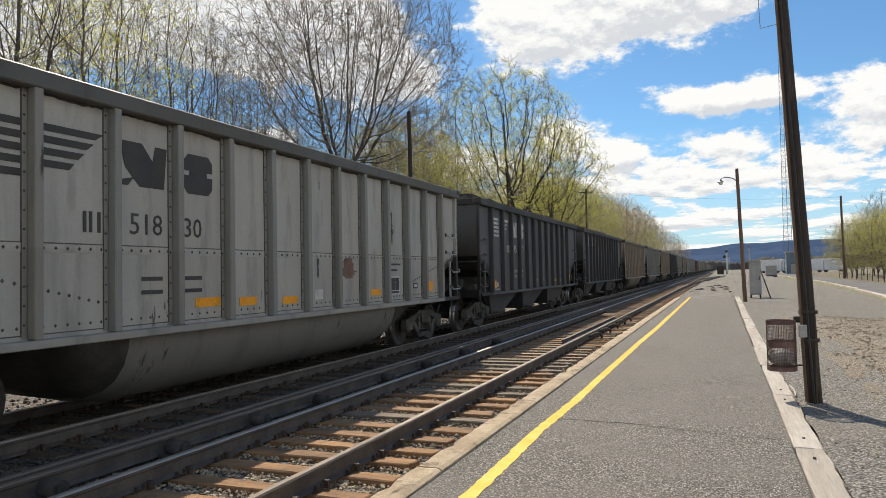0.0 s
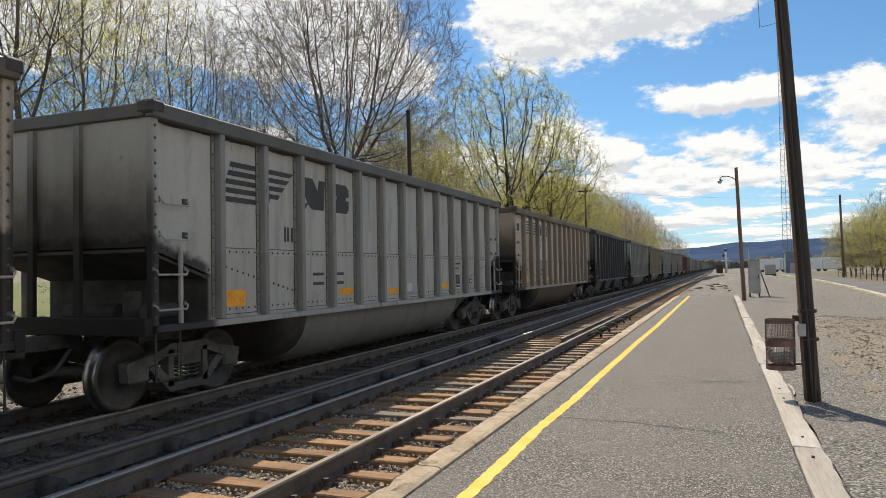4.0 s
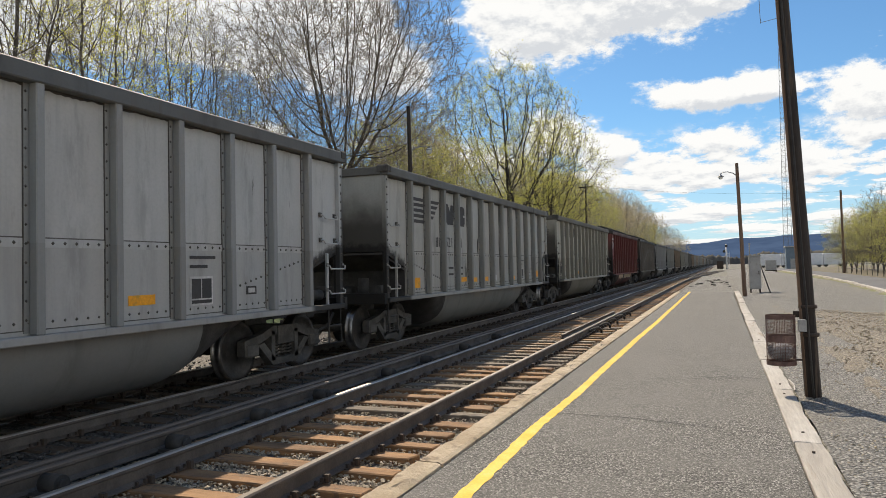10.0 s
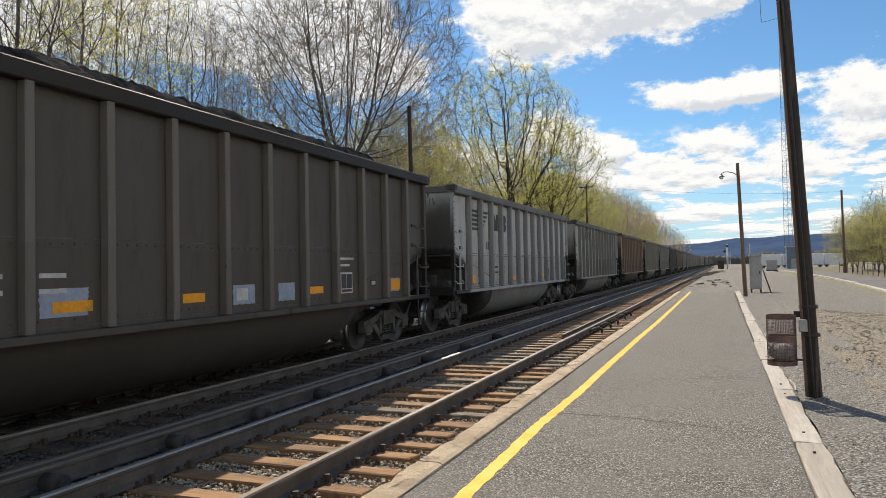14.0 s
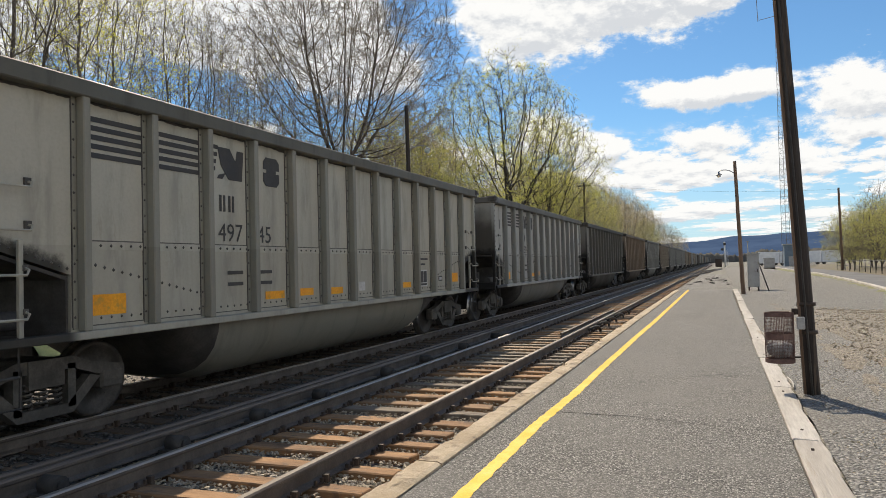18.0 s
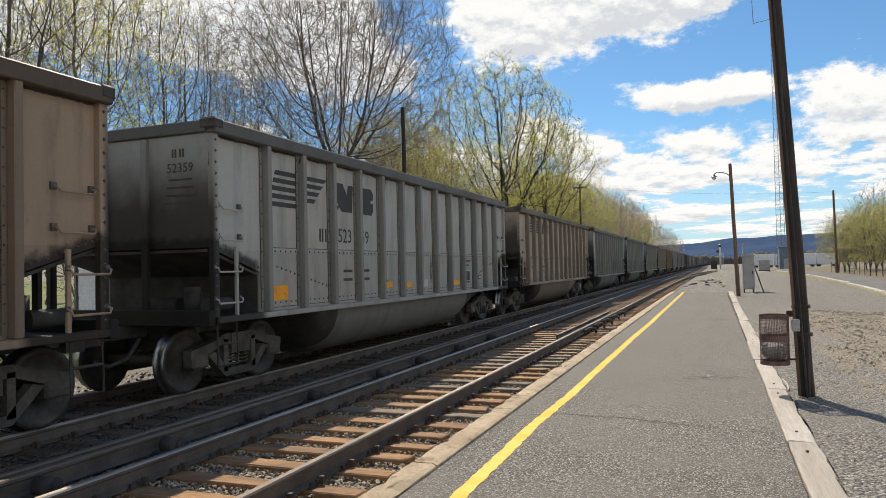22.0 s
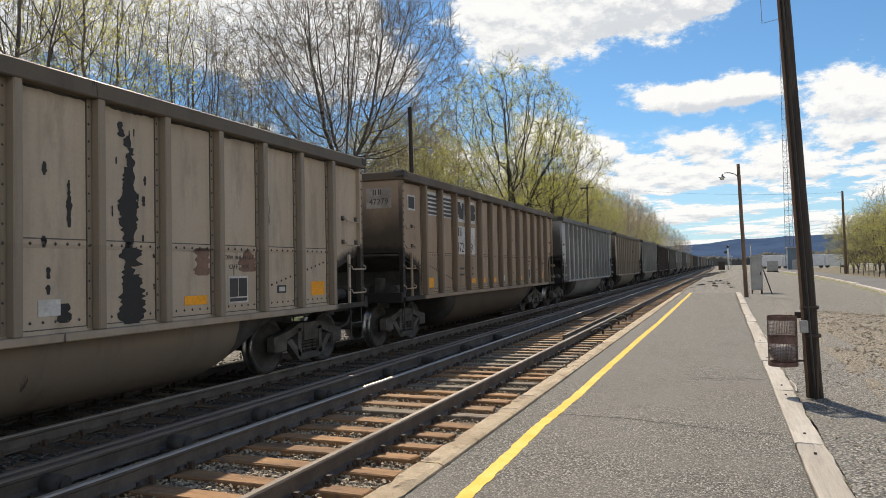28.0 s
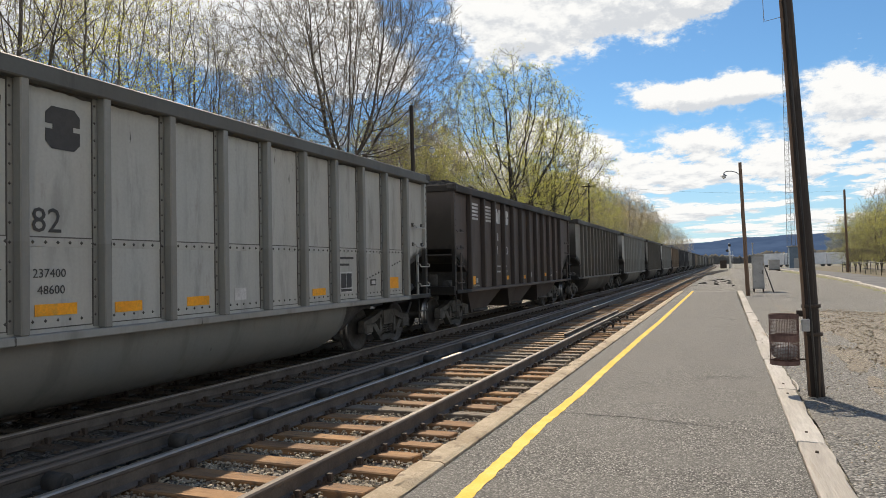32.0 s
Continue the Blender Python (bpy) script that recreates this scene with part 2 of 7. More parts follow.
M_POLE = surface("creosoted_pole", (0.055, 0.039, 0.030), (0.020, 0.015, 0.012), 3.5, 40, 0.8, 0.6, stretch=(1, 1, 0.06), stain=(0.12, 0.085, 0.06))
M_POLE2 = surface("brown_pole", (0.25, 0.16, 0.105), (0.15, 0.095, 0.065), 3.5, 40, 0.85, 0.5, stretch=(1, 1, 0.06))
M_BASKET = surface("rusted_basket", (0.24, 0.14, 0.115), (0.15, 0.085, 0.07), 6, 60, 0.8, 0.3)
M_RUBBISH = surface("pale_rubbish", (0.5, 0.5, 0.5), (0.25, 0.24, 0.23), 6, 30, 0.7, 0.5)
M_GREY = surface("grey_cabinet_paint", (0.46, 0.45, 0.43), (0.36, 0.355, 0.34), 2, 30, 0.55, 0.1, stain=(0.28, 0.27, 0.25))
M_STEEL = surface("galvanised_steel", (0.33, 0.34, 0.36), (0.22, 0.23, 0.25), 3, 30, 0.5, 0.1, 0.5)
M_DRYGRASS = surface("dry_grass", (0.24, 0.22, 0.11), (0.16, 0.17, 0.06), 0.9, 16, 0.95, 0.8, stain=(0.24, 0.22, 0.19))
M_WHITE = surface("white_sheet", (0.88, 0.88, 0.88), (0.75, 0.76, 0.77), 1, 20, 0.6, 0.1)
M_HUT = surface("slate_blue_sheet", (0.16, 0.22, 0.28), (0.12, 0.17, 0.22), 1, 20, 0.6, 0.1)
M_BARK = surface("grey_bark", (0.23, 0.195, 0.165), (0.12, 0.10, 0.085), 5, 30, 0.95, 0.5, stretch=(1, 1, 0.3))
M_BLACKBARK = surface("black_bark", (0.075, 0.062, 0.053), (0.036, 0.030, 0.026), 5, 30, 0.95, 0.4, stretch=(1, 1, 0.3))
M_DARKBARK = surface("dark_bark", (0.15, 0.125, 0.105), (0.075, 0.062, 0.052), 5, 30, 0.95, 0.4, stretch=(1, 1, 0.3))
M_TWIG = surface("twig_bark", (0.32, 0.275, 0.225), (0.19, 0.16, 0.13), 2, 10, 0.95, 0.1)


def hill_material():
    """The far ridge, with the blue haze before it put into a glowing colour."""
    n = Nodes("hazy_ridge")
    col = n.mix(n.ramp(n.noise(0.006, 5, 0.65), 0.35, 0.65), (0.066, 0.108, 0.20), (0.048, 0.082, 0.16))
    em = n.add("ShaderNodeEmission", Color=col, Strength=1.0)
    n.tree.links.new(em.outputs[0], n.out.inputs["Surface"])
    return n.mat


M_HILL = hill_material()
M_FARTIE = surface("greyed_tie_wood", (0.23, 0.175, 0.125), (0.14, 0.105, 0.08), 3.0, 26, 0.92, 0.5)
M_FARWOOD = surface("far_wood", (0.15, 0.14, 0.12), (0.10, 0.10, 0.095), 0.03, 0.3, 1.0, 0.3)
M_FARWOOD.node_tree.nodes["Principled BSDF"].inputs["Specular IOR Level"].default_value = 0.0


def leaf_material(name, light, dark):
    n = Nodes(name)
    isl = n.add("ShaderNodeNewGeometry").outputs["Random Per Island"]
    n.put(n.bsdf.inputs["Subsurface Weight"], 0.0)
    mat = n.finish(n.mix(isl, dark, light), 0.6)
    tr = n.add("ShaderNodeBsdfTranslucent", Color=n.mix(isl, dark, light))
    mx = n.add("ShaderNodeMixShader", Fac=0.55)
    n.tree.links.new(n.bsdf.outputs[0], mx.inputs[1])
    n.tree.links.new(tr.outputs[0], mx.inputs[2])
    n.tree.links.new(mx.outputs[0], n.out.inputs["Surface"])
    return mat


M_MILK = leaf_material("milky_glass", (0.92, 0.92, 0.90), (0.86, 0.86, 0.85))
M_BUD = leaf_material("young_leaf", (0.72, 0.68, 0.16), (0.50, 0.50, 0.10))
M_BUD2 = leaf_material("green_leaf", (0.54, 0.51, 0.17), (0.36, 0.36, 0.11))
M_BROWNBUD = leaf_material("russet_bud", (0.62, 0.50, 0.28), (0.42, 0.34, 0.18))


# ---- mesh writers ----
def link(name, bm, material, parent=None, label="", smooth=False):
    me = bpy.data.meshes.new(name)
    bm.to_mesh(me)
    bm.free()
    return link_mesh(name, me, material, parent, label, smooth)


def link_mesh(name, me, material, parent=None, label="", smooth=False):
    for m in material if isinstance(material, (list, tuple)) else [material]:
        me.materials.append(m)
    if smooth:
        me.polygons.foreach_set("use_smooth", [True] * len(me.polygons))
    ob = new(name, me)
    if parent:
        ob.parent = parent
    return tagged(ob, label=label)


part = link


def box(bm, x0, x1, y0, y1, z0, z1, bevel=0.0, slot=0):
    vs = [bm.verts.new(p) for p in ((x0, y0, z0), (x1, y0, z0), (x1, y1, z0), (x0, y1, z0), (x0, y0, z1), (x1, y0, z1), (x1, y1, z1), (x0, y1, z1))]
    fs = [bm.faces.new([vs[i] for i in f]) for f in ((3, 2, 1, 0), (4, 5, 6, 7), (0, 1, 5, 4), (1, 2, 6, 5), (2, 3, 7, 6), (3, 0, 4, 7))]
    for f in fs:
        f.material_index = slot
    if bevel:
        bmesh.ops.bevel(bm, geom=list({e for f in fs for e in f.edges}), offset=bevel, segments=1, affect="EDGES")
    return vs


def boxes(*args, bevel=0.0):
    bm = bmesh.new()
    for a in args:
        box(bm, *a, bevel=bevel)
    return bm


def extrude_yz(bm, outline, x0, x1, slot=0):
    """A solid whose outline in y and z is drawn out along x."""
    a = [bm.verts.new((x0, y, z)) for y, z in outline]
    b = [bm.verts.new((x1, y, z)) for y, z in outline]
    n = len(outline)
    fs = [bm.faces.new(a), bm.faces.new(b[::-1])]
    for i in range(n):
        fs.append(bm.faces.new((a[i], b[i], b[(i + 1) % n], a[(i + 1) % n])))
    for f in fs:
        f.material_index = slot
    bmesh.ops.recalc_face_normals(bm, faces=fs)
    return fs


def extrude_xz(bm, outline, y0, y1, slot=0):
    a = [bm.verts.new((x, y0, z)) for x, z in outline]
    b = [bm.verts.new((x, y1, z)) for x, z in outline]
    n = len(outline)
    fs = [bm.faces.new(a), bm.faces.new(b[::-1])]
    for i in range(n):
        fs.append(bm.faces.new((a[i], b[i], b[(i + 1) % n], a[(i + 1) % n])))
    for f in fs:
        f.material_index = slot
    bmesh.ops.recalc_face_normals(bm, faces=fs)
    return fs


def tube(bm, points, radius, sides=6, slot=0, cap=True):
    """A round bar along points; radius may be a list."""
    pts = [Vector(p) for p in points]
    rings = []
    for i, p in enumerate(pts):
        d = (pts[min(i + 1, len(pts) - 1)] - pts[max(i - 1, 0)]).normalized()
        u = d.cross(Vector((0, 0, 1)) if abs(d.z) < 0.9 else Vector((0, 1, 0))).normalized()
        w = d.cross(u)
        r = radius[i] if isinstance(radius, (list, tuple)) else radius
        rings.append([bm.verts.new(p + (u * math.cos(a) + w * math.sin(a)) * r) for a in (math.tau * k / sides for k in range(sides))])
    for a, b in zip(rings, rings[1:]):
        for k in range(sides):
            f = bm.faces.new((a[k], a[(k + 1) % sides], b[(k + 1) % sides], b[k]))
            f.material_index = slot
            f.smooth = sides > 5
    if cap:
        for r in (rings[0][::-1], rings[-1]):
            bm.faces.new(r).material_index = slot


def thing(name, at=(0, 0, 0), label="", category="", group="", kind=""):
    ob = new(name)
    ob.empty_display_size = 0.2
    ob.location = at
    return tagged(ob, label, category, group, kind)


def lettering(text, size):
    """A flat mesh of letters or digits in the y-z plane, read from the +x side, centred."""
    cu = bpy.data.curves.new("lettering", "FONT")
    cu.body, cu.size, cu.align_x, cu.align_y, cu.resolution_u, cu.extrude = text, size, "CENTER", "CENTER", 2, 0.001
    ob = new("lettering", cu)
    dg = bpy.context.evaluated_depsgraph_get()
    me = bpy.data.meshes.new_from_object(ob.evaluated_get(dg))
    bpy.data.objects.remove(ob)
    bpy.data.curves.remove(cu)
    me.transform(Matrix(((0, 0, 1, 0), (1, 0, 0, 0), (0, 1, 0, 0), (0, 0, 0, 1))))
    return me


# ---- the ground, track beds, platform ----
RAIL_Z, TIE_Z, BED_Z = -0.15, -0.335, -0.36
X_A, X_B, X_SPARE, X_D, X_E = -3.398, -4.903, -5.615, -7.124, -8.629
NEAR_MID, TRAIN_MID = (X_A + X_B) / 2, (X_D + X_E) / 2


def sheet(name, xs, ys, height, material, label, category, rough=0.0, seed=1):
    bm = bmesh.new()
    rnd = random.Random(seed)
    grid = [[bm.verts.new((x, y, height(x, y) + (rnd.uniform(-rough, rough) if rough else 0))) for x in xs] for y in ys]
    for a, b in zip(grid, grid[1:]):
        for i in range(len(xs) - 1):
            bm.faces.new((a[i], a[i + 1], b[i + 1], b[i])).smooth = True
    ob = link(name, bm, material)
    return tagged(ob, label, category, kind="structure")


def ground_height(x, y):
    if x < -40:
        return 2.5
    if x < -14:
        return -0.42 + (-14 - x) / 26 * 2.9
    if x < -2.3:
        return -0.42
    if x < 0.85:
        return -0.2
    return -0.045


sheet("ground", (-4500, -400, -40, -24, -14, -13.2, -2.42, -2.4, 0.80, 0.81, 30, 400, 4500), (-4500, -300, -20, 10, 40, 90, 200, 500, 1500, 4800),
      ground_height, M_FIELD, "dry stony ground of the rail yard", "ground")
sheet("ballast", [-13.0 + 0.42 * i for i in range(26)] + [-2.26], [-30 + 1.0 * i for i in range(80)] + [50 + 12 * i for i in range(60)],
      lambda x, y: -0.400 if x > -13 else -0.41, M_BALLAST, "grey-brown crushed stone ballast under the tracks", "ballast", 0.012, 2)
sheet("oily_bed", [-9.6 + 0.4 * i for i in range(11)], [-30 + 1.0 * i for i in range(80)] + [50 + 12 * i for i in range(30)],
      lambda x, y: -0.362 if -9.5 < x < -5.7 else -0.40, M_SHADEBED, "ballast under the train's track, darkened for its shadow and oil", "ballast", 0.008, 22)
sheet("grass", [-30, -22, -17.5, -14.5, -13.4], [-60 + 15 * i for i in range(40)],
      lambda x, y: ground_height(x, y) + 0.02 if x < -13.6 else -0.41, M_GRASS, "bright spring grass bank beyond the tracks", "grass", 0.01, 3)
sheet("gravel", [0.78 + 0.25 * i for i in range(8)] + [3.2, 5.0, 7.4, 7.6], [-20 + 0.5 * i for i in range(140)] + [50 + 4 * i for i in range(30)],
      lambda x, y: -0.03 + (0.05 if x > 2 else 0.0), M_GRAVEL, "fine grey gravel beside the platform", "gravel", 0.012, 4)


def mound(x, y):
    edge = min(max((x - 1.75 - 0.12 * math.sin(y * 1.3)) / 0.7, 0), 1) * min(max((7.2 - x) / 1.0, 0), 1) * min(max((27 - y) / 8, 0), 1)
    return -0.035 + 0.13 * edge + 0.03 * edge * math.sin(x * 2.1 + y * 0.9)


sheet("gravel_heap", [1.6 + 0.14 * i for i in range(43)], [-8 + 0.4 * i for i in range(90)], mound, M_COARSE,
      "low heap of coarse brown-grey gravel", "gravel", 0.02, 5)


def stones(name, count, xr, yr, z, size, material, label, seed, power=1.0):
    """Loose broken stones as one joined mesh of faceted lumps."""
    rng = np.random.default_rng(seed)
    base = np.array([(1, 0, 0), (-1, 0, 0), (0, 1, 0), (0, -1, 0), (0, 0, 1), (0, 0, -1)], float)
    tri = np.array([(0, 2, 4), (2, 1, 4), (1, 3, 4), (3, 0, 4), (2, 0, 5), (1, 2, 5), (3, 1, 5), (0, 3, 5)])
    x = rng.uniform(*xr, count)
    y = yr[0] + (yr[1] - yr[0]) * rng.uniform(0, 1, count) ** power
    s = rng.uniform(size * 0.5, size, count)
    v = base[None] * rng.uniform(0.55, 1.15, (count, 6, 3)) * s[:, None, None] + rng.normal(0, 0.16, (count, 6, 3)) * s[:, None, None]
    a = rng.uniform(0, math.tau, count)
    c, q = np.cos(a)[:, None], np.sin(a)[:, None]
    t = rng.uniform(0.2, 1.2, count)
    ct, st = np.cos(t)[:, None], np.sin(t)[:, None]
    vx, vy, vz = v[..., 0], v[..., 1] * ct - v[..., 2] * st, v[..., 1] * st + v[..., 2] * ct
    zz = np.array([z(float(i), float(j)) for i, j in zip(x, y)]) if callable(z) else z
    w = np.stack([vx * c - vy * q + x[:, None], vx * q + vy * c + y[:, None], vz * 0.75 + (zz + s * 0.25)[:, None]], -1).reshape(-1, 3)
    f = (tri[None] + 6 * np.arange(count)[:, None, None]).reshape(-1, 3)
    me = bpy.data.meshes.new(name)
    me.from_pydata(w.tolist(), [], f.tolist())
    return tagged(link_mesh(name, me, material), label, "stones", kind="stuff")


def stone_material():
    n = Nodes("broken_stone")
    isl = n.add("ShaderNodeNewGeometry").outputs["Random Per Island"]
    col = n.mix(isl, (0.24, 0.195, 0.14), (0.56, 0.485, 0.365))
    col = n.mix(n.ramp(n.noise(1.1, 4), 0.4, 0.7, 0.0, 0.6), col, (0.19, 0.15, 0.11))
    return n.finish(col, 0.9, 0.0, n.noise(60, 3), 0.3, 0.01)


M_LOOSE = stone_material()
stones("ballast_stones", 26000, (-5.6, -2.40), (3.6, 34), -0.376, 0.029, M_LOOSE, "loose crushed stone between the ties", 11, 1.7)
stones("ballast_stones", 5000, (-10.5, -5.6), (3.6, 34), -0.355, 0.045, M_SHADEBED, "loose crushed stone between the tracks", 12, 1.5)
stones("gravel_stones", 9000, (1.75, 5.6), (5, 26), mound, 0.03, M_LOOSE, "loose stones on the gravel heap", 13, 1.5)
stones("gravel_stones", 900, (0.85, 1.9), (4, 20), -0.03, 0.018, M_LOOSE, "scattered pebbles in the fine gravel", 14, 1.5)


def rail_mesh(y0, y1, head):
    """A flat-bottomed rail, 0.18 m high, with a bright worn head."""
    bm = bmesh.new()
    prof = [(-0.07, 0), (0.07, 0), (0.07, 0.012), (0.012, 0.035), (0.009, 0.125), (0.035, 0.140), (0.037, 0.165), (0.026, 0.180), (-0.030, 0.180),
            (-0.037, 0.170), (-0.035, 0.140), (-0.009, 0.125), (-0.012, 0.035), (-0.07, 0.012)]
    fs = extrude_xz(bm, prof, y0, y1)
    for f in fs:
        if f.normal.z > 0.9 and f.calc_center_median().z > 0.17 or f.normal.x > 0.5 and f.normal.z > 0.3 and f.calc_center_median().z > 0.15:
            f.material_index = 1
    me = bpy.data.meshes.new("rail")
    bm.to_mesh(me)
    bm.free()
    me.materials.append(M_RAIL)
    me.materials.append(head)
    return me


def track(name, xs, label):
    """Rails of one track on wooden ties with plates and spikes."""
    base = thing(name, (0, 0, 0), label, "railway track", kind="structure")
    for x in xs:
        me = rail_mesh(-60, 420, M_SHINY if x in (X_B, X_D, X_E) else M_RAILTOP)
        ob = new("rail", me)
        ob.parent, ob.location = base, (x, 0, RAIL_Z - 0.18)
    return base


near_track = track("track_near", (X_A, X_B), "empty rusty railway track on wooden ties beside the platform")
train_track = track("track_far", (X_D, X_E), "railway track on which the coal train runs")
spare = track("track_spare_rail", (X_SPARE, X_SPARE - 0.185), "pair of dark spare rails lying between the two tracks")


def tie_bm(seed, mat):
    rnd = random.Random(seed)
    bm = bmesh.new()
    vs = box(bm, -1.3, 1.3, -0.115, 0.115, -0.17, 0.0)
    for v in vs:
        v.co += Vector((rnd.uniform(-0.04, 0.04), rnd.uniform(-0.012, 0.012), rnd.uniform(-0.008, 0.004)))
    bmesh.ops.bevel(bm, geom=list(bm.edges), offset=0.012, segments=1, affect="EDGES")
    me = bpy.data.meshes.new("tie")
    bm.to_mesh(me)
    bm.free()
    me.materials.append(mat)
    return me


def plate_mesh():
    bm = boxes((-0.09, 0.09, -0.09, 0.09, 0.0, 0.014))
    for x in (-0.082, 0.082):
        for y in (-0.05, 0.05):
            box(bm, x - 0.014, x + 0.014, y - 0.012, y + 0.012, 0.0, 0.05)
    box(bm, -0.13, -0.07, 0.075, 0.115, 0.0, 0.07)
    box(bm, 0.07, 0.13, 0.075, 0.115, 0.0, 0.07)
    me = bpy.data.meshes.new("tie_plate")
    bm.to_mesh(me)
    bm.free()
    me.materials.append(M_PLATE)
    return me


TIE_STEP = 0.525
tie_meshes = [tie_bm(s, M_TIE) for s in range(6)]
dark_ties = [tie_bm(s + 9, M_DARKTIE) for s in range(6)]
plate = plate_mesh()


def lay_ties(base, mid, xs, first, count, seed, meshes):
    rnd = random.Random(seed)
    for i in range(count):
        y = first + i * TIE_STEP + rnd.uniform(-0.03, 0.03)
        ob = new("tie", rnd.choice(meshes))
        ob.parent = base
        ob.location = (mid + rnd.uniform(-0.06, 0.06), y, TIE_Z + rnd.uniform(-0.006, 0.003))
        ob.rotation_euler = (0, 0, rnd.uniform(-0.012, 0.012))
        if y < 32:
            for x in xs:
                p = new("tie_plate", plate)
                p.parent, p.location = base, (x, y, TIE_Z)
    bm = bmesh.new()
    for i in range(count, count + 420):
        y = first + i * TIE_STEP
        if y < 330:
            box(bm, mid - 1.3, mid + 1.3, y - 0.115, y + 0.115, TIE_Z - 0.1, TIE_Z)
    tagged(link("far_ties", bm, M_FARTIE, base), kind="stuff")


# a track that leaves the near one towards the yard
def branch():
    base = thing("track_branch", (0, 0, 0), "rusty branch track curving away to the yard", "railway track", kind="structure")
    path = [(NEAR_MID + 0.00045 * max(y - 60, 0) ** 2, y) for y in [60 + 5 * i for i in range(42)]]
    for off in (-0.7525, 0.7525):
        bm = bmesh.new()
        prev = None
        for x, y in path:
            ring = [bm.verts.new((x + off + dx, y, z)) for dx, z in ((-0.037, RAIL_Z - 0.18), (0.037, RAIL_Z - 0.18), (0.037, RAIL_Z + 0.002), (-0.037, RAIL_Z + 0.002))]
            if prev:
                for k in range(4):
                    bm.faces.new((prev[k], prev[(k + 1) % 4], ring[(k + 1) % 4], ring[k]))
            prev = ring
        bmesh.ops.recalc_face_normals(bm, faces=list(bm.faces))
        part("rail", bm, M_RAIL, base)
    bm = bmesh.new()
    for x, y in path:
        for s in range(8):
            yy = y + s * 0.62
            box(bm, x - 1.3, x + 1.3, yy - 0.11, yy + 0.11, TIE_Z - 0.1, TIE_Z - 0.01)
    tagged(part("far_ties", bm, M_FARTIE, base), kind="stuff")


branch()


def rail_chairs():
    """Round iron castings that hold the spare rails."""
    for y in (4.5, 6.0, 7.45, 8.9, 11.1, 12.8, 15.0, 17.4):
        bm = bmesh.new()
        tube(bm, [(X_SPARE + 0.12, y, TIE_Z + 0.085), (X_SPARE + 0.32, y, TIE_Z + 0.085)], 0.085, 12)
        tube(bm, [(X_SPARE + 0.31, y, TIE_Z + 0.085), (X_SPARE + 0.36, y, TIE_Z + 0.085)], 0.05, 8)
        box(bm, X_SPARE + 0.07, X_SPARE + 0.34, y - 0.12, y + 0.12, TIE_Z, TIE_Z + 0.03)
        part("rail_chair", bm, M_UNDER, spare, "round dark iron chair")


rail_chairs()


def bond_wires():
    """Black cable loops at a joint of the near rail, and a short length of rail lying inside it."""
    for i, y in enumerate((19.6, 21.2, 22.8, 24.6, 26.3)):
        bm = bmesh.new()
        tube(bm, [(X_A + 0.05, y - 0.3, RAIL_Z - 0.10), (X_A + 0.16, y - 0.2, RAIL_Z - 0.03), (X_A + 0.24, y, RAIL_Z - 0.02), (X_A + 0.30, y + 0.15, RAIL_Z - 0.10), (X_A + 0.28, y + 0.25, TIE_Z + 0.02)], 0.035, 6)
        part("bond_cable", bm, M_UNDER, near_track, "black looped bond cable")
    bm = bmesh.new()
    prof = [(-0.05, 0), (0.05, 0), (0.015, 0.05), (0.035, 0.12), (-0.035, 0.12), (-0.015, 0.05)]
    extrude_xz(bm, [(X_A - 0.42 + x, TIE_Z + z) for x, z in prof], 18.0, 27.5)
    part("guard_rail", bm, M_RAIL, near_track, "short length of spare rail")


bond_wires()


def scrap():
    """Dark scrap lying on the stones beyond the platform."""
    rnd = random.Random(77)
    for i in range(18):
        ob = thing("scrap_piece", (-2.2 + rnd.uniform(0, 3.2), 62 + rnd.uniform(-9, 12), -0.2), "dark piece of scrap iron on the stones", "scrap", "scrap beyond the platform")
        bm = boxes((-0.34, 0.34, -0.07, 0.07, 0.0, 0.05), (-0.1, 0.2, -0.10, 0.08, 0.02, rnd.uniform(0.05, 0.13)), bevel=0.02)
        for v in bm.verts:
            v.co.x *= rnd.uniform(0.4, 1.0)
        part("lump", bm, M_UNDER, ob)
        ob.rotation_euler = (0, 0, rnd.uniform(0, 3))
    sheet("yard_stones", [-2.3 + 0.4 * i for i in range(24)], [40.25 + 1.0 * i for i in range(60)], lambda x, y: -0.19 if x < 0.9 else -0.035, M_GRAVEL, "brown-grey stones beyond the platform's end", "gravel", 0.03, 15)


scrap()

# the asphalt platform between its tan kerb and its timber edge
P_L, P_R, P_END = -2.045, 0.52, 40.2


def deck_z(x, y):
    return -0.004 + 0.006 * math.sin(y * 0.8 + x) * math.sin(x * 1.7)


def platform():
    xs = [P_L + (P_R - P_L) * i / 14 for i in range(15)]
    ys = [-12 + 0.4 * i for i in range(131)]
    ys[-1] = P_END
    bm = bmesh.new()
    rnd = random.Random(8)
    grid = [[bm.verts.new((x, y, deck_z(x, y) + rnd.uniform(-0.001, 0.001))) for x in xs] for y in ys]
    for a, b in zip(grid, grid[1:]):
        for i in range(len(xs) - 1):
            bm.faces.new((a[i], a[i + 1], b[i + 1], b[i])).smooth = True
    edge = [bm.edges.get((grid[-1][i], grid[-1][i + 1])) for i in range(len(xs) - 1)]
    r = bmesh.ops.extrude_edge_only(bm, edges=edge)
    for v in r["geom"]:
        if isinstance(v, bmesh.types.BMVert):
            v.co.z = -0.3
    return tagged(link("platform", bm, M_ASPHALT), "worn grey asphalt station platform with cracks", "platform", kind="structure")


deck = platform()


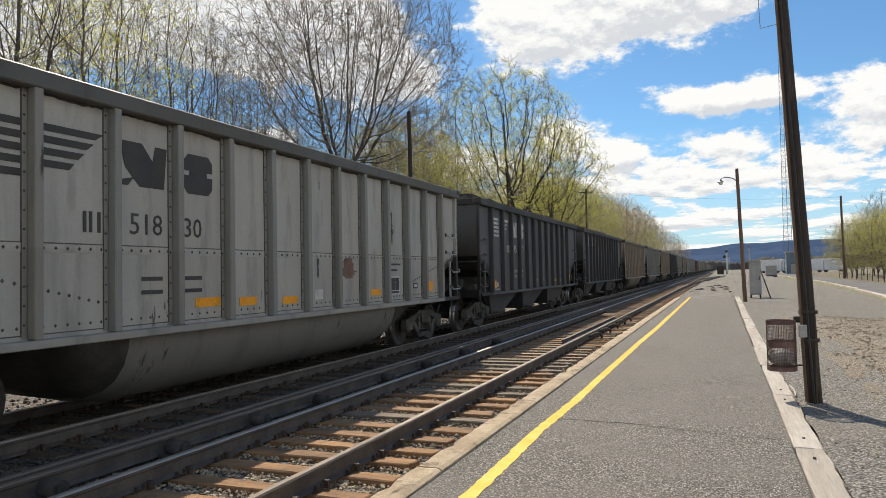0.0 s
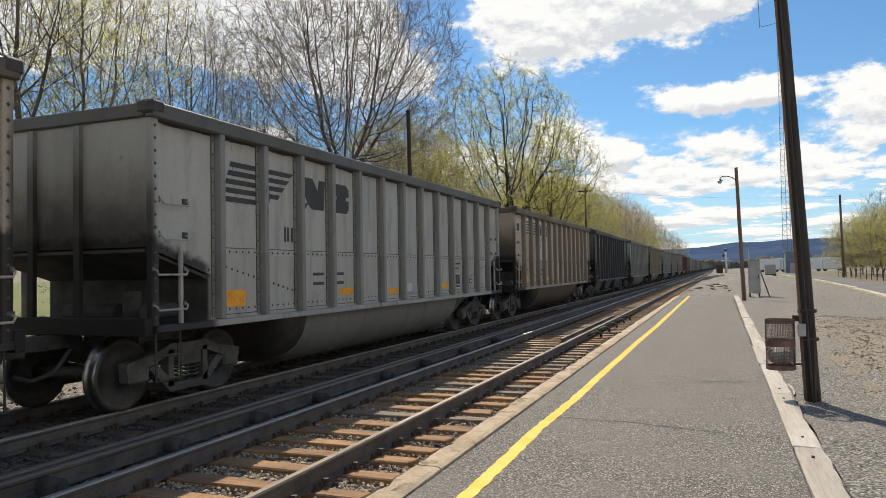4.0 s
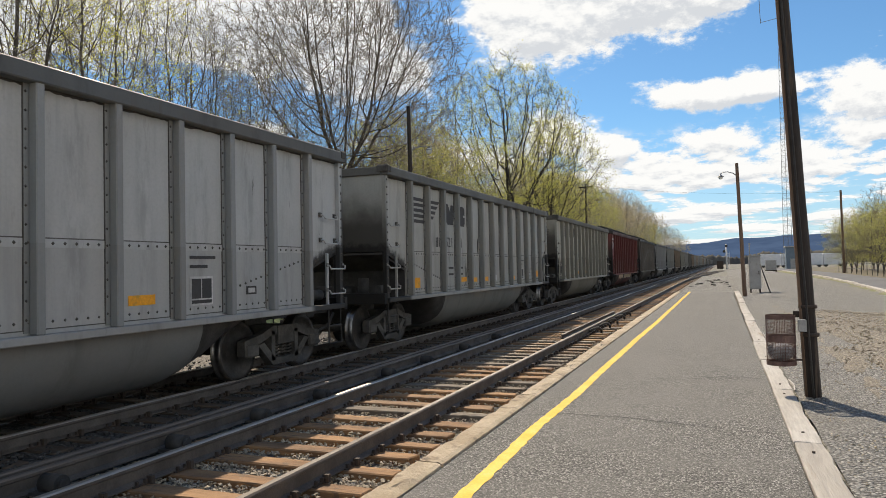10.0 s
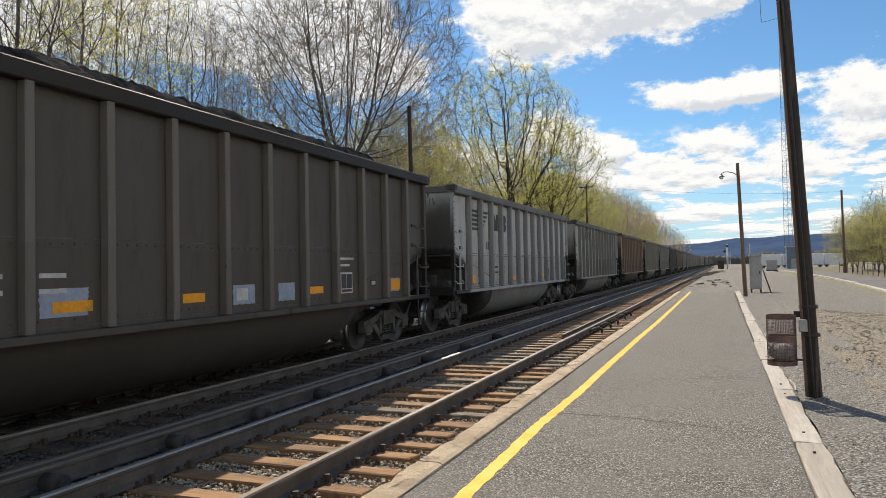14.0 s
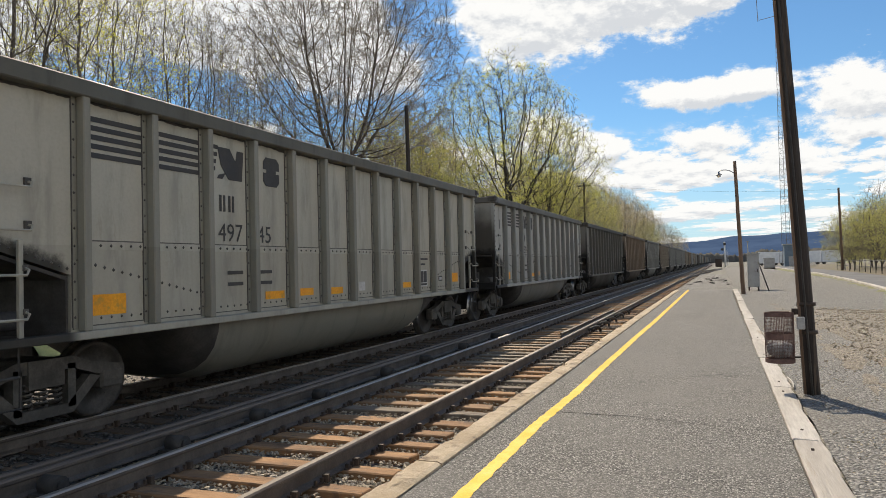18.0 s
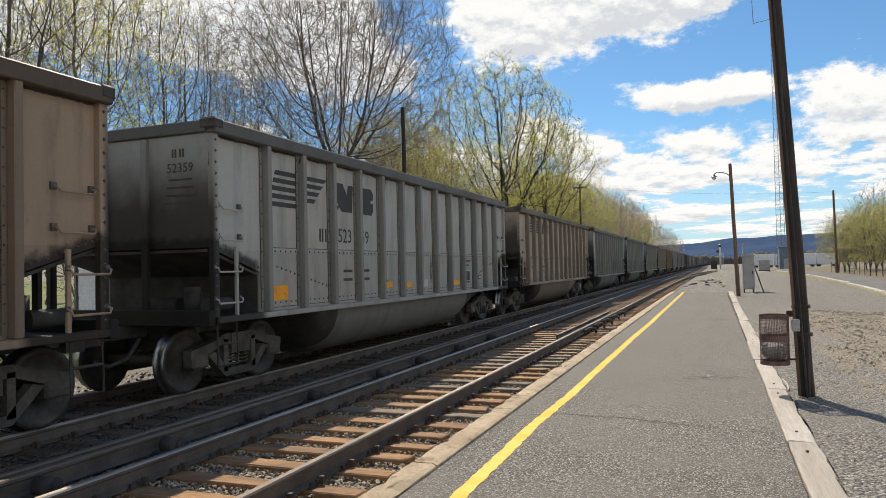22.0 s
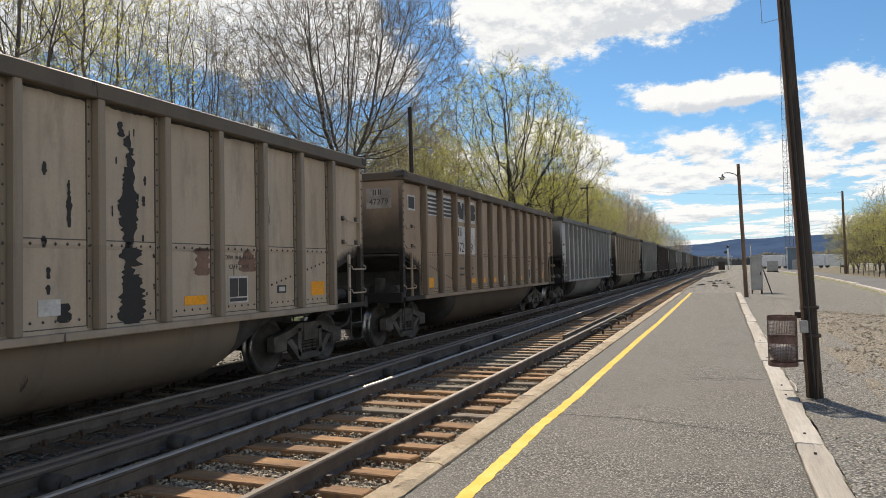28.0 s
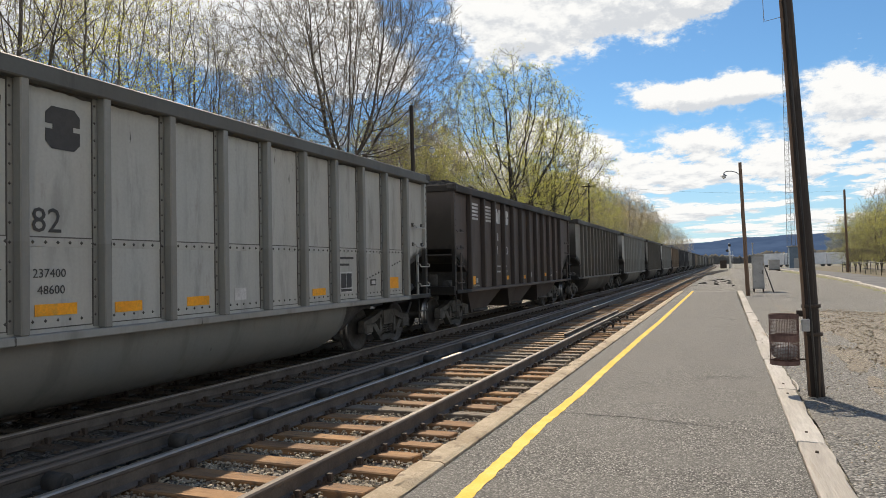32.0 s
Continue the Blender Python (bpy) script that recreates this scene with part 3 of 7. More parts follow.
def ribbon(bm, pts, width, z, rnd, jag):
    prev = None
    for i, (x, y) in enumerate(pts):
        w = width * rnd.uniform(0.5, 1.4)
        d = rnd.uniform(-jag, jag)
        a, b = bm.verts.new((x, y + d - w / 2, z + deck_z(x, y))), bm.verts.new((x, y + d + w / 2, z + deck_z(x, y)))
        if prev:
            bm.faces.new((prev[0], a, b, prev[1]))
        prev = (a, b)


def cracks():
    rnd = random.Random(4)
    for y0, x0, x1, w, slope in ((0, -1.98, 0.46, 0.017, 0), (9.7, -1.5, 0.1, 0.010, 0.2), (10.15, -0.4, 0.5, 0.022, 0.05), (14.2, -1.9, 0.4, 0.012, 0.06), (20.6, -2.0, 0.5, 0.02, 0.03), (27.0, -2.0, 0.5, 0.02, 0.0)):
        bm = bmesh.new()
        n = 40
        xs = [x0 + (x1 - x0) * i / n for i in range(n + 1)]
        if slope or y0:
            pts = [(x, y0 + slope * (x + 2) + 0.05 * math.sin(i * 0.5)) for i, x in enumerate(xs)]
        else:
            pts = [(x, float(np.interp(x, (-1.98, -1.5, -1.2, -0.92, -0.43, 0.0, 0.46), (7.17, 7.36, 7.32, 7.31, 7.18, 7.08, 7.0)))) for x in xs]
        ribbon(bm, pts, w, 0.003, rnd, 0.012)
        link("crack", bm, M_CRACK, deck, "dark jagged crack in the asphalt")


cracks()


def yellow_line():
    bm = bmesh.new()
    rnd = random.Random(6)
    prev = None
    for i in range(640):
        y = -10 + i * 0.079
        if y > P_END:
            break
        mid = float(np.interp(y, (0, 4.5, 5.7, 6.8, 8.4, 10.5, 15, 19.5, 40), (-1.67, -1.66, -1.672, -1.69, -1.65, -1.66, -1.65, -1.615, -1.60)))
        a = bm.verts.new((mid - 0.056 + rnd.uniform(-0.008, 0.008), y, deck_z(mid, y) + 0.0035))
        b = bm.verts.new((mid + 0.056 + rnd.uniform(-0.008, 0.008), y, deck_z(mid, y) + 0.0035))
        if prev:
            bm.faces.new((prev[0], prev[1], b, a))
        prev = (a, b)
    link("safety_line", bm, M_LINE, deck, "yellow painted safety line")


yellow_line()


def kerbs():
    """Tan kerb beams towards the track and silvered timbers on the gravel side, each a piece of its own."""
    rnd = random.Random(21)
    kerb = thing("platform_kerb", (0, 0, 0), "tan weathered kerb along the platform's track edge", "kerb", kind="structure")
    y = 5.13 - 3.0 * 5
    while y < P_END:
        ln = min(3.0, P_END - y)
        bm = bmesh.new()
        x0, x1 = -2.265 + rnd.uniform(-0.015, 0.015), -2.047
        n = 44
        rows = []
        for i in range(n + 1):
            yy = y + 0.012 + (ln - 0.024) * i / n
            j = 0.016 * noise.noise(Vector((yy * 1.7, 1, 0))) + rnd.uniform(-0.006, 0.006)
            chip = 0.11 * max(noise.noise(Vector((yy * 2.3, 7, 0))) - 0.12, 0) + rnd.uniform(0, 0.008)
            chip2 = 0.13 * max(noise.noise(Vector((yy * 2.1, 17, 0))) - 0.1, 0) + rnd.uniform(0, 0.008)
            rows.append([bm.verts.new(p) for p in ((x0 + j, yy, -0.34), (x0 + j + chip * 0.5, yy, 0.016 - chip), (x0 + 0.02 + j + chip, yy, 0.034 - chip * 0.2), ((x0 + x1) / 2, yy, 0.032 + 0.012 * noise.noise(Vector((yy * 3, 3, 1)))),
                                                    (x1 - 0.034 - chip2, yy, 0.034 - chip2 * 0.2 + rnd.uniform(-0.002, 0.002)), (x1 - chip2 * 0.4, yy, 0.020 - chip2 * 0.4), (x1, yy, -0.34))])
        for a, b in zip(rows, rows[1:]):
            for k in range(6):
                bm.faces.new((a[k], a[k + 1], b[k + 1], b[k]))
        bm.faces.new(rows[0][::-1])
        bm.faces.new(rows[-1])
        bmesh.ops.recalc_face_normals(bm, faces=list(bm.faces))
        link("kerb_beam", bm, M_KERB, kerb)
        y += ln
    edge = thing("platform_edging", (0, 0, 0), "silvered old timbers edging the platform's gravel side", "edging", kind="structure")
    cuts = [-4.0, -1.0, 2.0, 4.2, 6.69, 9.38, 12.1, 14.8, 17.5, 20.2, 23, 26, 29, 32, 35, 38, 40.4]
    for a, b in zip(cuts, cuts[1:]):
        bm = bmesh.new()
        off, tilt = rnd.uniform(-0.012, 0.012), rnd.uniform(-0.006, 0.01)
        grow = 0.003 * max(a - 10, 0)
        vs = box(bm, 0.525 + off + grow, 0.745 + off + grow, a + 0.014, b - 0.018, -0.2, 0.012 + tilt)
        for v in vs:
            v.co += Vector((rnd.uniform(-0.006, 0.006), rnd.uniform(-0.008, 0.008), 0))
        bmesh.ops.subdivide_edges(bm, edges=[e for e in bm.edges if abs(e.verts[0].co.y - e.verts[1].co.y) > 1], cuts=16)
        for v in bm.verts:
            if v.co.z > 0:
                v.co.z += rnd.uniform(-0.007, 0.004)
            v.co.x += rnd.uniform(-0.007, 0.007) + (0.02 * noise.noise(Vector((v.co.y * 2, off * 90, 0))) if v.co.x > 0.65 else 0)
        bmesh.ops.bevel(bm, geom=[e for e in bm.edges if e.verts[0].co.z > -0.1 and e.verts[1].co.z > -0.1], offset=0.008, segments=1, affect="EDGES")
        timber = link("edge_timber", bm, M_TIMBER, edge)
        if b < 20:
            for yy in (a + 0.35, b - 0.35):
                bm = bmesh.new()
                tube(bm, [(0.63 + off, yy, -0.05), (0.63 + off, yy, 0.024)], 0.013, 8)
                link("spike", bm, M_PLATE, timber, "rusty spike head")


    for ya, yb, x in ((9.45, 10.3, 0.775), (11.6, 16.8, 0.80)):
        bm = bmesh.new()
        prev = None
        for i in range(17):
            yy = ya + (yb - ya) * i / 16
            xx = x + 0.025 * math.sin(math.pi * i / 16)
            ring = [bm.verts.new(p) for p in ((xx - 0.008, yy, -0.06), (xx - 0.008, yy, -0.004), (xx + 0.008, yy, -0.004), (xx + 0.008, yy, -0.06))]
            if prev:
                for k in range(3):
                    bm.faces.new((prev[k], prev[k + 1], ring[k + 1], ring[k]))
            prev = ring
        link("batten", bm, M_TIMBER, edge, "thin bleached batten beside the timbers")


kerbs()


# ---- poles, basket, cabinets and the far yard ----
def leaning_pole(name, base, top, r0, r1, material, label, category="pole"):
    ob = thing(name, base, label, category)
    d = Vector(top) - Vector(base)
    bm = bmesh.new()
    n = 14
    rnd = random.Random(name)
    tube(bm, [Vector((0, 0, -0.3)) + (d + Vector((0, 0, 0.3))) * (i / n) + Vector((rnd.uniform(-0.006, 0.006), rnd.uniform(-0.006, 0.006), 0)) for i in range(n + 1)],
         [r0 + (r1 - r0) * i / n for i in range(n + 1)], 14)
    part("shaft", bm, material, ob)
    return ob, d


def near_pole():
    ob, d = leaning_pole("utility_pole", (0.955, 9.12, -0.03), (0.565, 9.12, 9.0), 0.090, 0.050, M_POLE, "dark creosoted wooden utility pole standing in gravel")
    at = lambda z: d * (z / d.z)
    for z in (0.72, 1.04):
        bm = bmesh.new()
        c = at(z)
        tube(bm, [c + Vector((0, 0, -0.02)), c + Vector((0, 0, 0.02))], 0.100, 14)
        part("band", bm, M_PLATE, ob, "dark iron band")
    bm = bmesh.new()
    tube(bm, [at(z) + Vector((-0.082 + 0.0044 * z, -0.045, 0)) for z in (0.0, 1.0, 2.5, 5.0, 8.5)], 0.018, 8)
    part("conduit", bm, M_POLE2, ob, "brown conduit up the pole")
    bm = bmesh.new()
    tube(bm, [at(z) + Vector((-0.02, -0.098 + 0.0044 * z, 0)) for z in (0.0, 1.0, 2.5, 5.0, 8.5)], 0.012, 6)
    part("cable", bm, M_UNDER, ob, "thin black cable")
    c = at(1.05)
    part("junction_box", boxes((c.x - 0.115, c.x - 0.03, -0.16, -0.095, 0.76, 0.90), bevel=0.008), M_GREY, ob, "small grey junction box")
    part("bracket", boxes((c.x - 0.155, c.x - 0.09, -0.05, 0.0, 0.94, 0.99), bevel=0.004), M_PLATE, ob)
    part("stone_collar", boxes((-0.135, 0.15, -0.13, 0.13, -0.1, 0.015), bevel=0.03), M_GRAVEL, ob, "dirt heaped round the foot")


near_pole()


def basket():
    """A wire-mesh litter basket hung from the pole."""
    r, h = 0.153, 0.575
    ob = thing("litter_basket", (0.62, 9.10, 0.34), "rusty red-brown wire mesh litter basket with pale rubbish", "litter basket")
    bm = bmesh.new()
    n = 56
    for k in range(n):
        a = math.tau * k / n
        tube(bm, [(r * math.cos(a), r * math.sin(a), 0.0), (r * 1.02 * math.cos(a), r * 1.02 * math.sin(a), h)], 0.0018, 4, cap=False)
    for i in range(37):
        z = h * i / 36
        tube(bm, [(r * 1.01 * math.cos(math.tau * k / 24), r * 1.01 * math.sin(math.tau * k / 24), z) for k in range(25)], 0.0018, 4, cap=False)
    part("wire_mesh", bm, M_BASKET, ob)
    for z, hh in ((0.0, 0.045), (h * 0.46, 0.075), (h - 0.045, 0.045)):
        bm = bmesh.new()
        ring = [[bm.verts.new((q * math.cos(math.tau * k / 28), q * math.sin(math.tau * k / 28), zz)) for k in range(28)] for q, zz in ((r + 0.006, z), (r + 0.006, z + hh), (r - 0.002, z + hh), (r - 0.002, z))]
        for a in range(4):
            for k in range(28):
                bm.faces.new((ring[a][k], ring[a][(k + 1) % 28], ring[(a + 1) % 4][(k + 1) % 28], ring[(a + 1) % 4][k]))
        part("hoop", bm, M_BASKET, ob, "broad rusty hoop")
    for k in range(4):
        a = math.tau * k / 4 + 0.2
        bm = bmesh.new()
        tube(bm, [((r + 0.004) * math.cos(a), (r + 0.004) * math.sin(a), 0), ((r + 0.006) * math.cos(a), (r + 0.006) * math.sin(a), h)], 0.003, 4)
        part("upright", bm, M_BASKET, ob)
    bm = bmesh.new()
    tube(bm, [(0, 0, 0.004), (0, 0, 0.012)], r, 28)
    part("bottom", bm, M_BASKET, ob)
    bm = bmesh.new()
    bmesh.ops.create_icosphere(bm, subdivisions=3, radius=r * 0.93)
    for v in bm.verts:
        v.co.z = v.co.z * 0.75 + 0.15
        v.co *= 1 + 0.10 * noise.noise(v.co * 14)
    part("rubbish_bag", bm, M_RUBBISH, ob, "pale plastic rubbish bag")
    for z in (0.06, 0.56):
        bm = bmesh.new()
        tube(bm, [(0.14, 0.0, z), (0.24, 0.01, z)], 0.012, 6)
        part("hanger", bm, M_PLATE, ob, "iron hanger to the pole")


basket()


def lamp_head(bm, tip, k0):
    prof = [(0.03, 0.16), (0.06, 0.12), (0.10, 0.06), (0.20, 0.0), (0.195, -0.015), (0.09, 0.04)]
    rings = [[bm.verts.new((tip[0] + q * math.cos(math.tau * k / 16), tip[1] + q * math.sin(math.tau * k / 16), tip[2] + z)) for k in range(16)] for q, z in ((k0 * a, k0 * b) for a, b in prof)]
    for a, b in zip(rings, rings[1:]):
        for k in range(16):
            bm.faces.new((a[k], a[(k + 1) % 16], b[(k + 1) % 16], b[k]))


def lamp_pole(name, base, top, arm, label, mat, bulb_mat, r=0.12, share=0.912, k0=0.75):
    ob, d = leaning_pole(name, base, top, r, r * 0.75, mat, label, "lamp post")
    start = d * share
    bm = bmesh.new()
    pts = [start + Vector(arm) * s + Vector((0, 0, h)) for s, h in ((0, -0.06), (0.25, 0.09), (0.55, 0.16), (0.85, 0.16), (1.0, 0.08))]
    tube(bm, pts, 0.028 * k0, 8)
    part("arm", bm, M_STEEL, ob, "curved steel lamp arm")
    bm = bmesh.new()
    lamp_head(bm, pts[-1] - Vector((0, 0, 0.12)), k0)
    head = part("shade", bm, M_STEEL, ob, "dished steel lamp shade")
    bm = bmesh.new()
    bmesh.ops.create_icosphere(bm, subdivisions=2, radius=0.10 if k0 < 0.8 else 0.15)
    for v in bm.verts:
        v.co += pts[-1] - Vector((0, 0, 0.16))
    part("globe", bm, bulb_mat, head, "pale unlit glass globe")
    return ob


lamp_pole("lamp_post", (0.985, 35.4, -0.04), (0.80, 35.4, 6.1), (-0.72, -0.1, 0), "leaning brown wooden lamp post with a curved arm", M_POLE2, M_MILK, 0.095)
lamp_pole("lamp_post", (-14.0, 31.8, -0.42), (-14.0, 31.57, 9.47), (0.93, 0.23, 0), "tall wooden lamp post behind the train", M_POLE, M_MILK, 0.125, 0.784, 0.9)
ob, d = leaning_pole("utility_pole", (-14.0, 80.5, -0.42), (-14.0, 80.5, 10.75), 0.125, 0.095, M_POLE, "brown wooden pole with a crossarm beside the trees")
part("crossarm", boxes((-0.8, 0.8, -0.05, 0.05, d.z - 0.45, d.z - 0.33)), M_POLE, ob)
bm = bmesh.new()
tube(bm, [(0.05, -0.1, 6.6), (0.5, -0.1, 6.85), (0.95, -0.1, 6.75)], 0.03, 6)
lamp_head(bm, (0.95, -0.1, 6.62), 0.7)
part("lamp", bm, M_STEEL, ob, "small steel lamp on a short arm")
ob, d = leaning_pole("utility_pole", (12.62, 88.8, -0.05), (12.5, 88.8, 9.24), 0.14, 0.11, M_POLE2, "brown wooden pole beside the shrubs")


def overhead_wire():
    """One sagging wire from the pole among the trees to the pole beside the shrubs."""
    ob = thing("overhead_wire", (0, 0, 0), "thin dark overhead wire sagging across the tracks", "wire")
    a, b = Vector((-13.3, 80.4, 10.4)), Vector((12.5, 88.8, 9.1))
    bm = bmesh.new()
    tube(bm, [a.lerp(b, i / 16) - Vector((0, 0, 2.0 * (i / 16) * (1 - i / 16))) for i in range(17)], 0.008, 5)
    part("strand", bm, M_UNDER, ob)


overhead_wire()


def cabinets():
    """Grey relay cabinets on short legs behind the platform's end."""
    for x, y, w, dpt, h, leg in ((1.585, 39.3, 0.275, 0.5, 1.66, 0.20),):
        ob = thing("relay_cabinet", (x, y, -0.04), "tall grey steel relay cabinet on short legs", "cabinet", "relay cabinets")
        part("body", boxes((-w, w, -dpt / 2, dpt / 2, leg, leg + h), bevel=0.02), M_GREY, ob)
        part("door", boxes((-w + 0.04, w - 0.04, -dpt / 2 - 0.02, -dpt / 2, leg + 0.06, leg + h - 0.1), bevel=0.006), M_GREY, ob)
        part("roof", boxes((-w - 0.04, w + 0.04, -dpt / 2 - 0.05, dpt / 2 + 0.05, leg + h, leg + h + 0.05), bevel=0.01), M_GREY, ob)
        part("latch", boxes((w - 0.12, w - 0.08, -dpt / 2 - 0.05, -dpt / 2 - 0.02, leg + h * 0.45, leg + h * 0.55)), M_PLATE, ob)
        for sx in (-w + 0.06, w - 0.06):
            for sy in (-dpt / 2 + 0.06, dpt / 2 - 0.06):
                part("leg", boxes((sx - 0.03, sx + 0.03, sy - 0.03, sy + 0.03, -0.1, leg)), M_PLATE, ob)
    ob = thing("brace", (2.24, 38.0, -0.04), "thin dark brace leaning towards the cabinet", "brace")
    bm = bmesh.new()
    tube(bm, [(0, 0, -0.08), (-0.44, 0.5, 1.45)], 0.03, 6)
    part("rod", bm, M_UNDER, ob)


cabinets()


def crossing_post():
    ob = thing("marker_post", (1.56, 45.0, -0.04), "thin pale marker post behind the cabinet", "post")
    bm = bmesh.new()
    tube(bm, [(0, 0, -0.1), (0, 0, 2.6)], 0.03, 8)
    part("shaft", bm, M_GREY, ob)
    part("cap", boxes((-0.06, 0.06, -0.06, 0.06, 2.6, 2.66), bevel=0.01), M_GREY, ob)


crossing_post()


def far_cabinets():
    """Two pale steel cabinets beyond the train's track."""
    for y, w, h in ((12.15, 0.28, 2.15), (12.85, 0.32, 1.80)):
        ob = thing("equipment_cabinet", (-13.0, y, -0.42), "white steel equipment cabinet beyond the far track", "cabinet", "white cabinets beyond the track")
        part("body", boxes((-0.35, 0.35, -w, w, 0.1, h), bevel=0.02), M_WHITE, ob)
        part("door", boxes((0.35, 0.37, -w + 0.04, w - 0.04, 0.16, h - 0.08), bevel=0.005), M_WHITE, ob)
        part("plinth", boxes((-0.38, 0.38, -w - 0.03, w + 0.03, -0.1, 0.1)), M_PLATE, ob)


far_cabinets()


def lattice_tower():
    ob = thing("radio_mast", (12.95, 162, -0.05), "tall slender steel lattice radio mast", "mast")
    w0, w1, h = 0.93, 0.48, 78.0
    corner = lambda k, z: Vector(((w0 + (w1 - w0) * z / h) * math.cos(math.tau * k / 3 + 0.5), (w0 + (w1 - w0) * z / h) * math.sin(math.tau * k / 3 + 0.5), z))
    for k in range(3):
        bm = bmesh.new()
        tube(bm, [corner(k, 0), corner(k, h)], 0.042, 6)
        part("leg", bm, M_STEEL, ob)
    for k in range(3):
        bm = bmesh.new()
        n = 70
        for i in range(n):
            a, b = h * i / n, h * (i + 1) / n
            tube(bm, [corner(k, a), corner((k + 1) % 3, b)], 0.022, 4, cap=False)
            tube(bm, [corner(k, b), corner((k + 1) % 3, b)], 0.022, 4, cap=False)
        part("lacing", bm, M_STEEL, ob)
    bm = bmesh.new()
    z = 57.0
    tube(bm, [corner(2, z - 5) + Vector((-0.2, 0, 0)), (-3.6, 0, z - 5.3), (-3.8, 0, z - 4.5)], 0.06, 5)
    tube(bm, [(-3.8, 0, z - 5.5), (-4.1, 0, z + 6.0)], 0.07, 5)
    part("antenna", bm, M_STEEL, ob, "side whip antenna")


lattice_tower()


def signal_mast():
    ob = thing("railway_signal", (1.4, 200, -0.05), "distant railway signal mast with round heads", "signal")
    bm = bmesh.new()
    tube(bm, [(0, 0, -0.1), (0, 0, 6.4)], 0.2, 8)
    part("mast", bm, M_WHITE, ob)
    for x, z in ((-0.55, 4.5), (0.0, 5.9)):
        bm = bmesh.new()
        tube(bm, [(x, -0.3, z), (x, -0.2, z)], 0.36, 16)
        part("target", bm, M_UNDER, ob, "black round target")
    part("gantry_deck", boxes((-1.2, 1.1, -0.4, 0.4, 3.2, 3.3)), M_WHITE, ob)
    part("ladder", boxes((0.3, 0.36, -0.5, -0.44, 0, 4.4), (0.7, 0.76, -0.5, -0.44, 0, 4.4), *[(0.3, 0.76, -0.5, -0.46, 0.3 * i, 0.3 * i + 0.04) for i in range(1, 14)]), M_WHITE, ob)
    part("case", boxes((-2.4, -0.8, -0.5, 0.6, -0.1, 2.0), bevel=0.03), M_PLATE, ob, "dark relay case at the mast's foot")


signal_mast()


def white_cars():
    for i, (x, y) in enumerate(((12.05, 205), (17.0, 206), (22.0, 207), (27, 208))):
        ob = thing("box_trailer", (x, y, -0.05), "distant white box trailer standing in the yard", "trailer", "white trailers in the yard")
        part("body", boxes((-2.4, 2.4, -1.3, 1.3, 0.5, 3.5), bevel=0.12), M_WHITE, ob)
        for s in (-1.7, 1.7):
            bm = bmesh.new()
            tube(bm, [(s, -1.25, 0.35), (s, 1.25, 0.35)], 0.38, 12)
            part("wheel", bm, M_UNDER, ob)
    ob = thing("yard_hut", (12.6, 150, -0.05), "slate-blue sheet metal yard hut", "hut")
    part("wall", boxes((-1.1, 1.9, -1.5, 1.5, -0.1, 4.2), bevel=0.02), M_HUT, ob)
    part("roof", boxes((-1.3, 2.1, -1.7, 1.7, 4.2, 4.4), bevel=0.04), M_GREY, ob)
    part("door", boxes((-0.4, 0.5, -1.53, -1.5, 0.0, 2.05)), M_GREY, ob)
    ob = thing("yard_box", (7.6, 128, -0.05), "grey equipment box standing in the yard", "cabinet")
    part("body", boxes((-0.82, 0.82, -0.6, 0.6, 0.2, 1.7), bevel=0.04), M_GREY, ob)
    part("lid", boxes((-0.88, 0.88, -0.68, 0.68, 1.7, 1.8), bevel=0.02), M_GREY, ob)
    part("plinth", boxes((-0.85, 0.85, -0.5, 0.5, -0.1, 0.2)), M_PLATE, ob)


white_cars()

# the asphalt lane and its kerb on the far side of the gravel
def lane_x(y):
    return float(np.interp(y, (10, 37, 55, 76, 110, 170), (5.0, 6.85, 7.9, 8.65, 8.9, 9.0)))


def bend(ob):
    for v in ob.data.vertices:
        v.co.x += lane_x(v.co.y)


bend(sheet("lane", (0.2, 1.2, 2.2, 3.3), [12 + 4 * i for i in range(38)], lambda x, y: 0.10, M_ROAD, "grey asphalt lane beyond the gravel", "road", 0.004, 9))
lane_kerb = thing("lane_kerb", (0, 0, 0), "low pale kerb along the lane", "kerb", kind="structure")
for i in range(50):
    y = 14 + i * 2.4
    rnd = random.Random(i)
    ob = part("kerb_stone", boxes((-0.06, 0.2, y + 0.01, y + 2.39, -0.1, 0.13 + rnd.uniform(-0.02, 0.02)), bevel=0.02), M_TIMBER, lane_kerb)
    bend(ob)
bend(sheet("lane_grass", (-0.95, -0.7, -0.45, -0.25, -0.06), [14 + 1.2 * i for i in range(90)], lambda x, y: -0.03 + (x + 0.95) * 0.07 + 0.05 * noise.noise(Vector((x * 2, y, 3))), M_DRYGRASS, "thin strip of rough dry grass along the kerb", "grass", 0.03, 10))
bend(sheet("bank", (3.3, 4.2, 8.0, 16.0), [12 + 4 * i for i in range(38)], lambda x, y: 0.09 + (x - 3.3) * 0.03, M_LITTER, "leaf-littered ground under the shrubs", "ground", 0.02, 16))


def fence():
    ob = thing("fence", (0, 0, 0.05), "dark low wire fence below the shrubs", "fence")
    for i in range(19):
        y = 40 + i * 3.0
        bm = bmesh.new()
        tube(bm, [(lane_x(y) + 4.0, y, -0.1), (lane_x(y) + 4.0, y, 1.25)], 0.03, 6)
        part("post", bm, M_UNDER, ob)
    for z in (0.6, 1.15):
        bm = bmesh.new()
        tube(bm, [(lane_x(y) + 4.0, y, z) for y in range(40, 96, 9)], 0.025, 4)
        part("rail", bm, M_UNDER, ob)


fence()


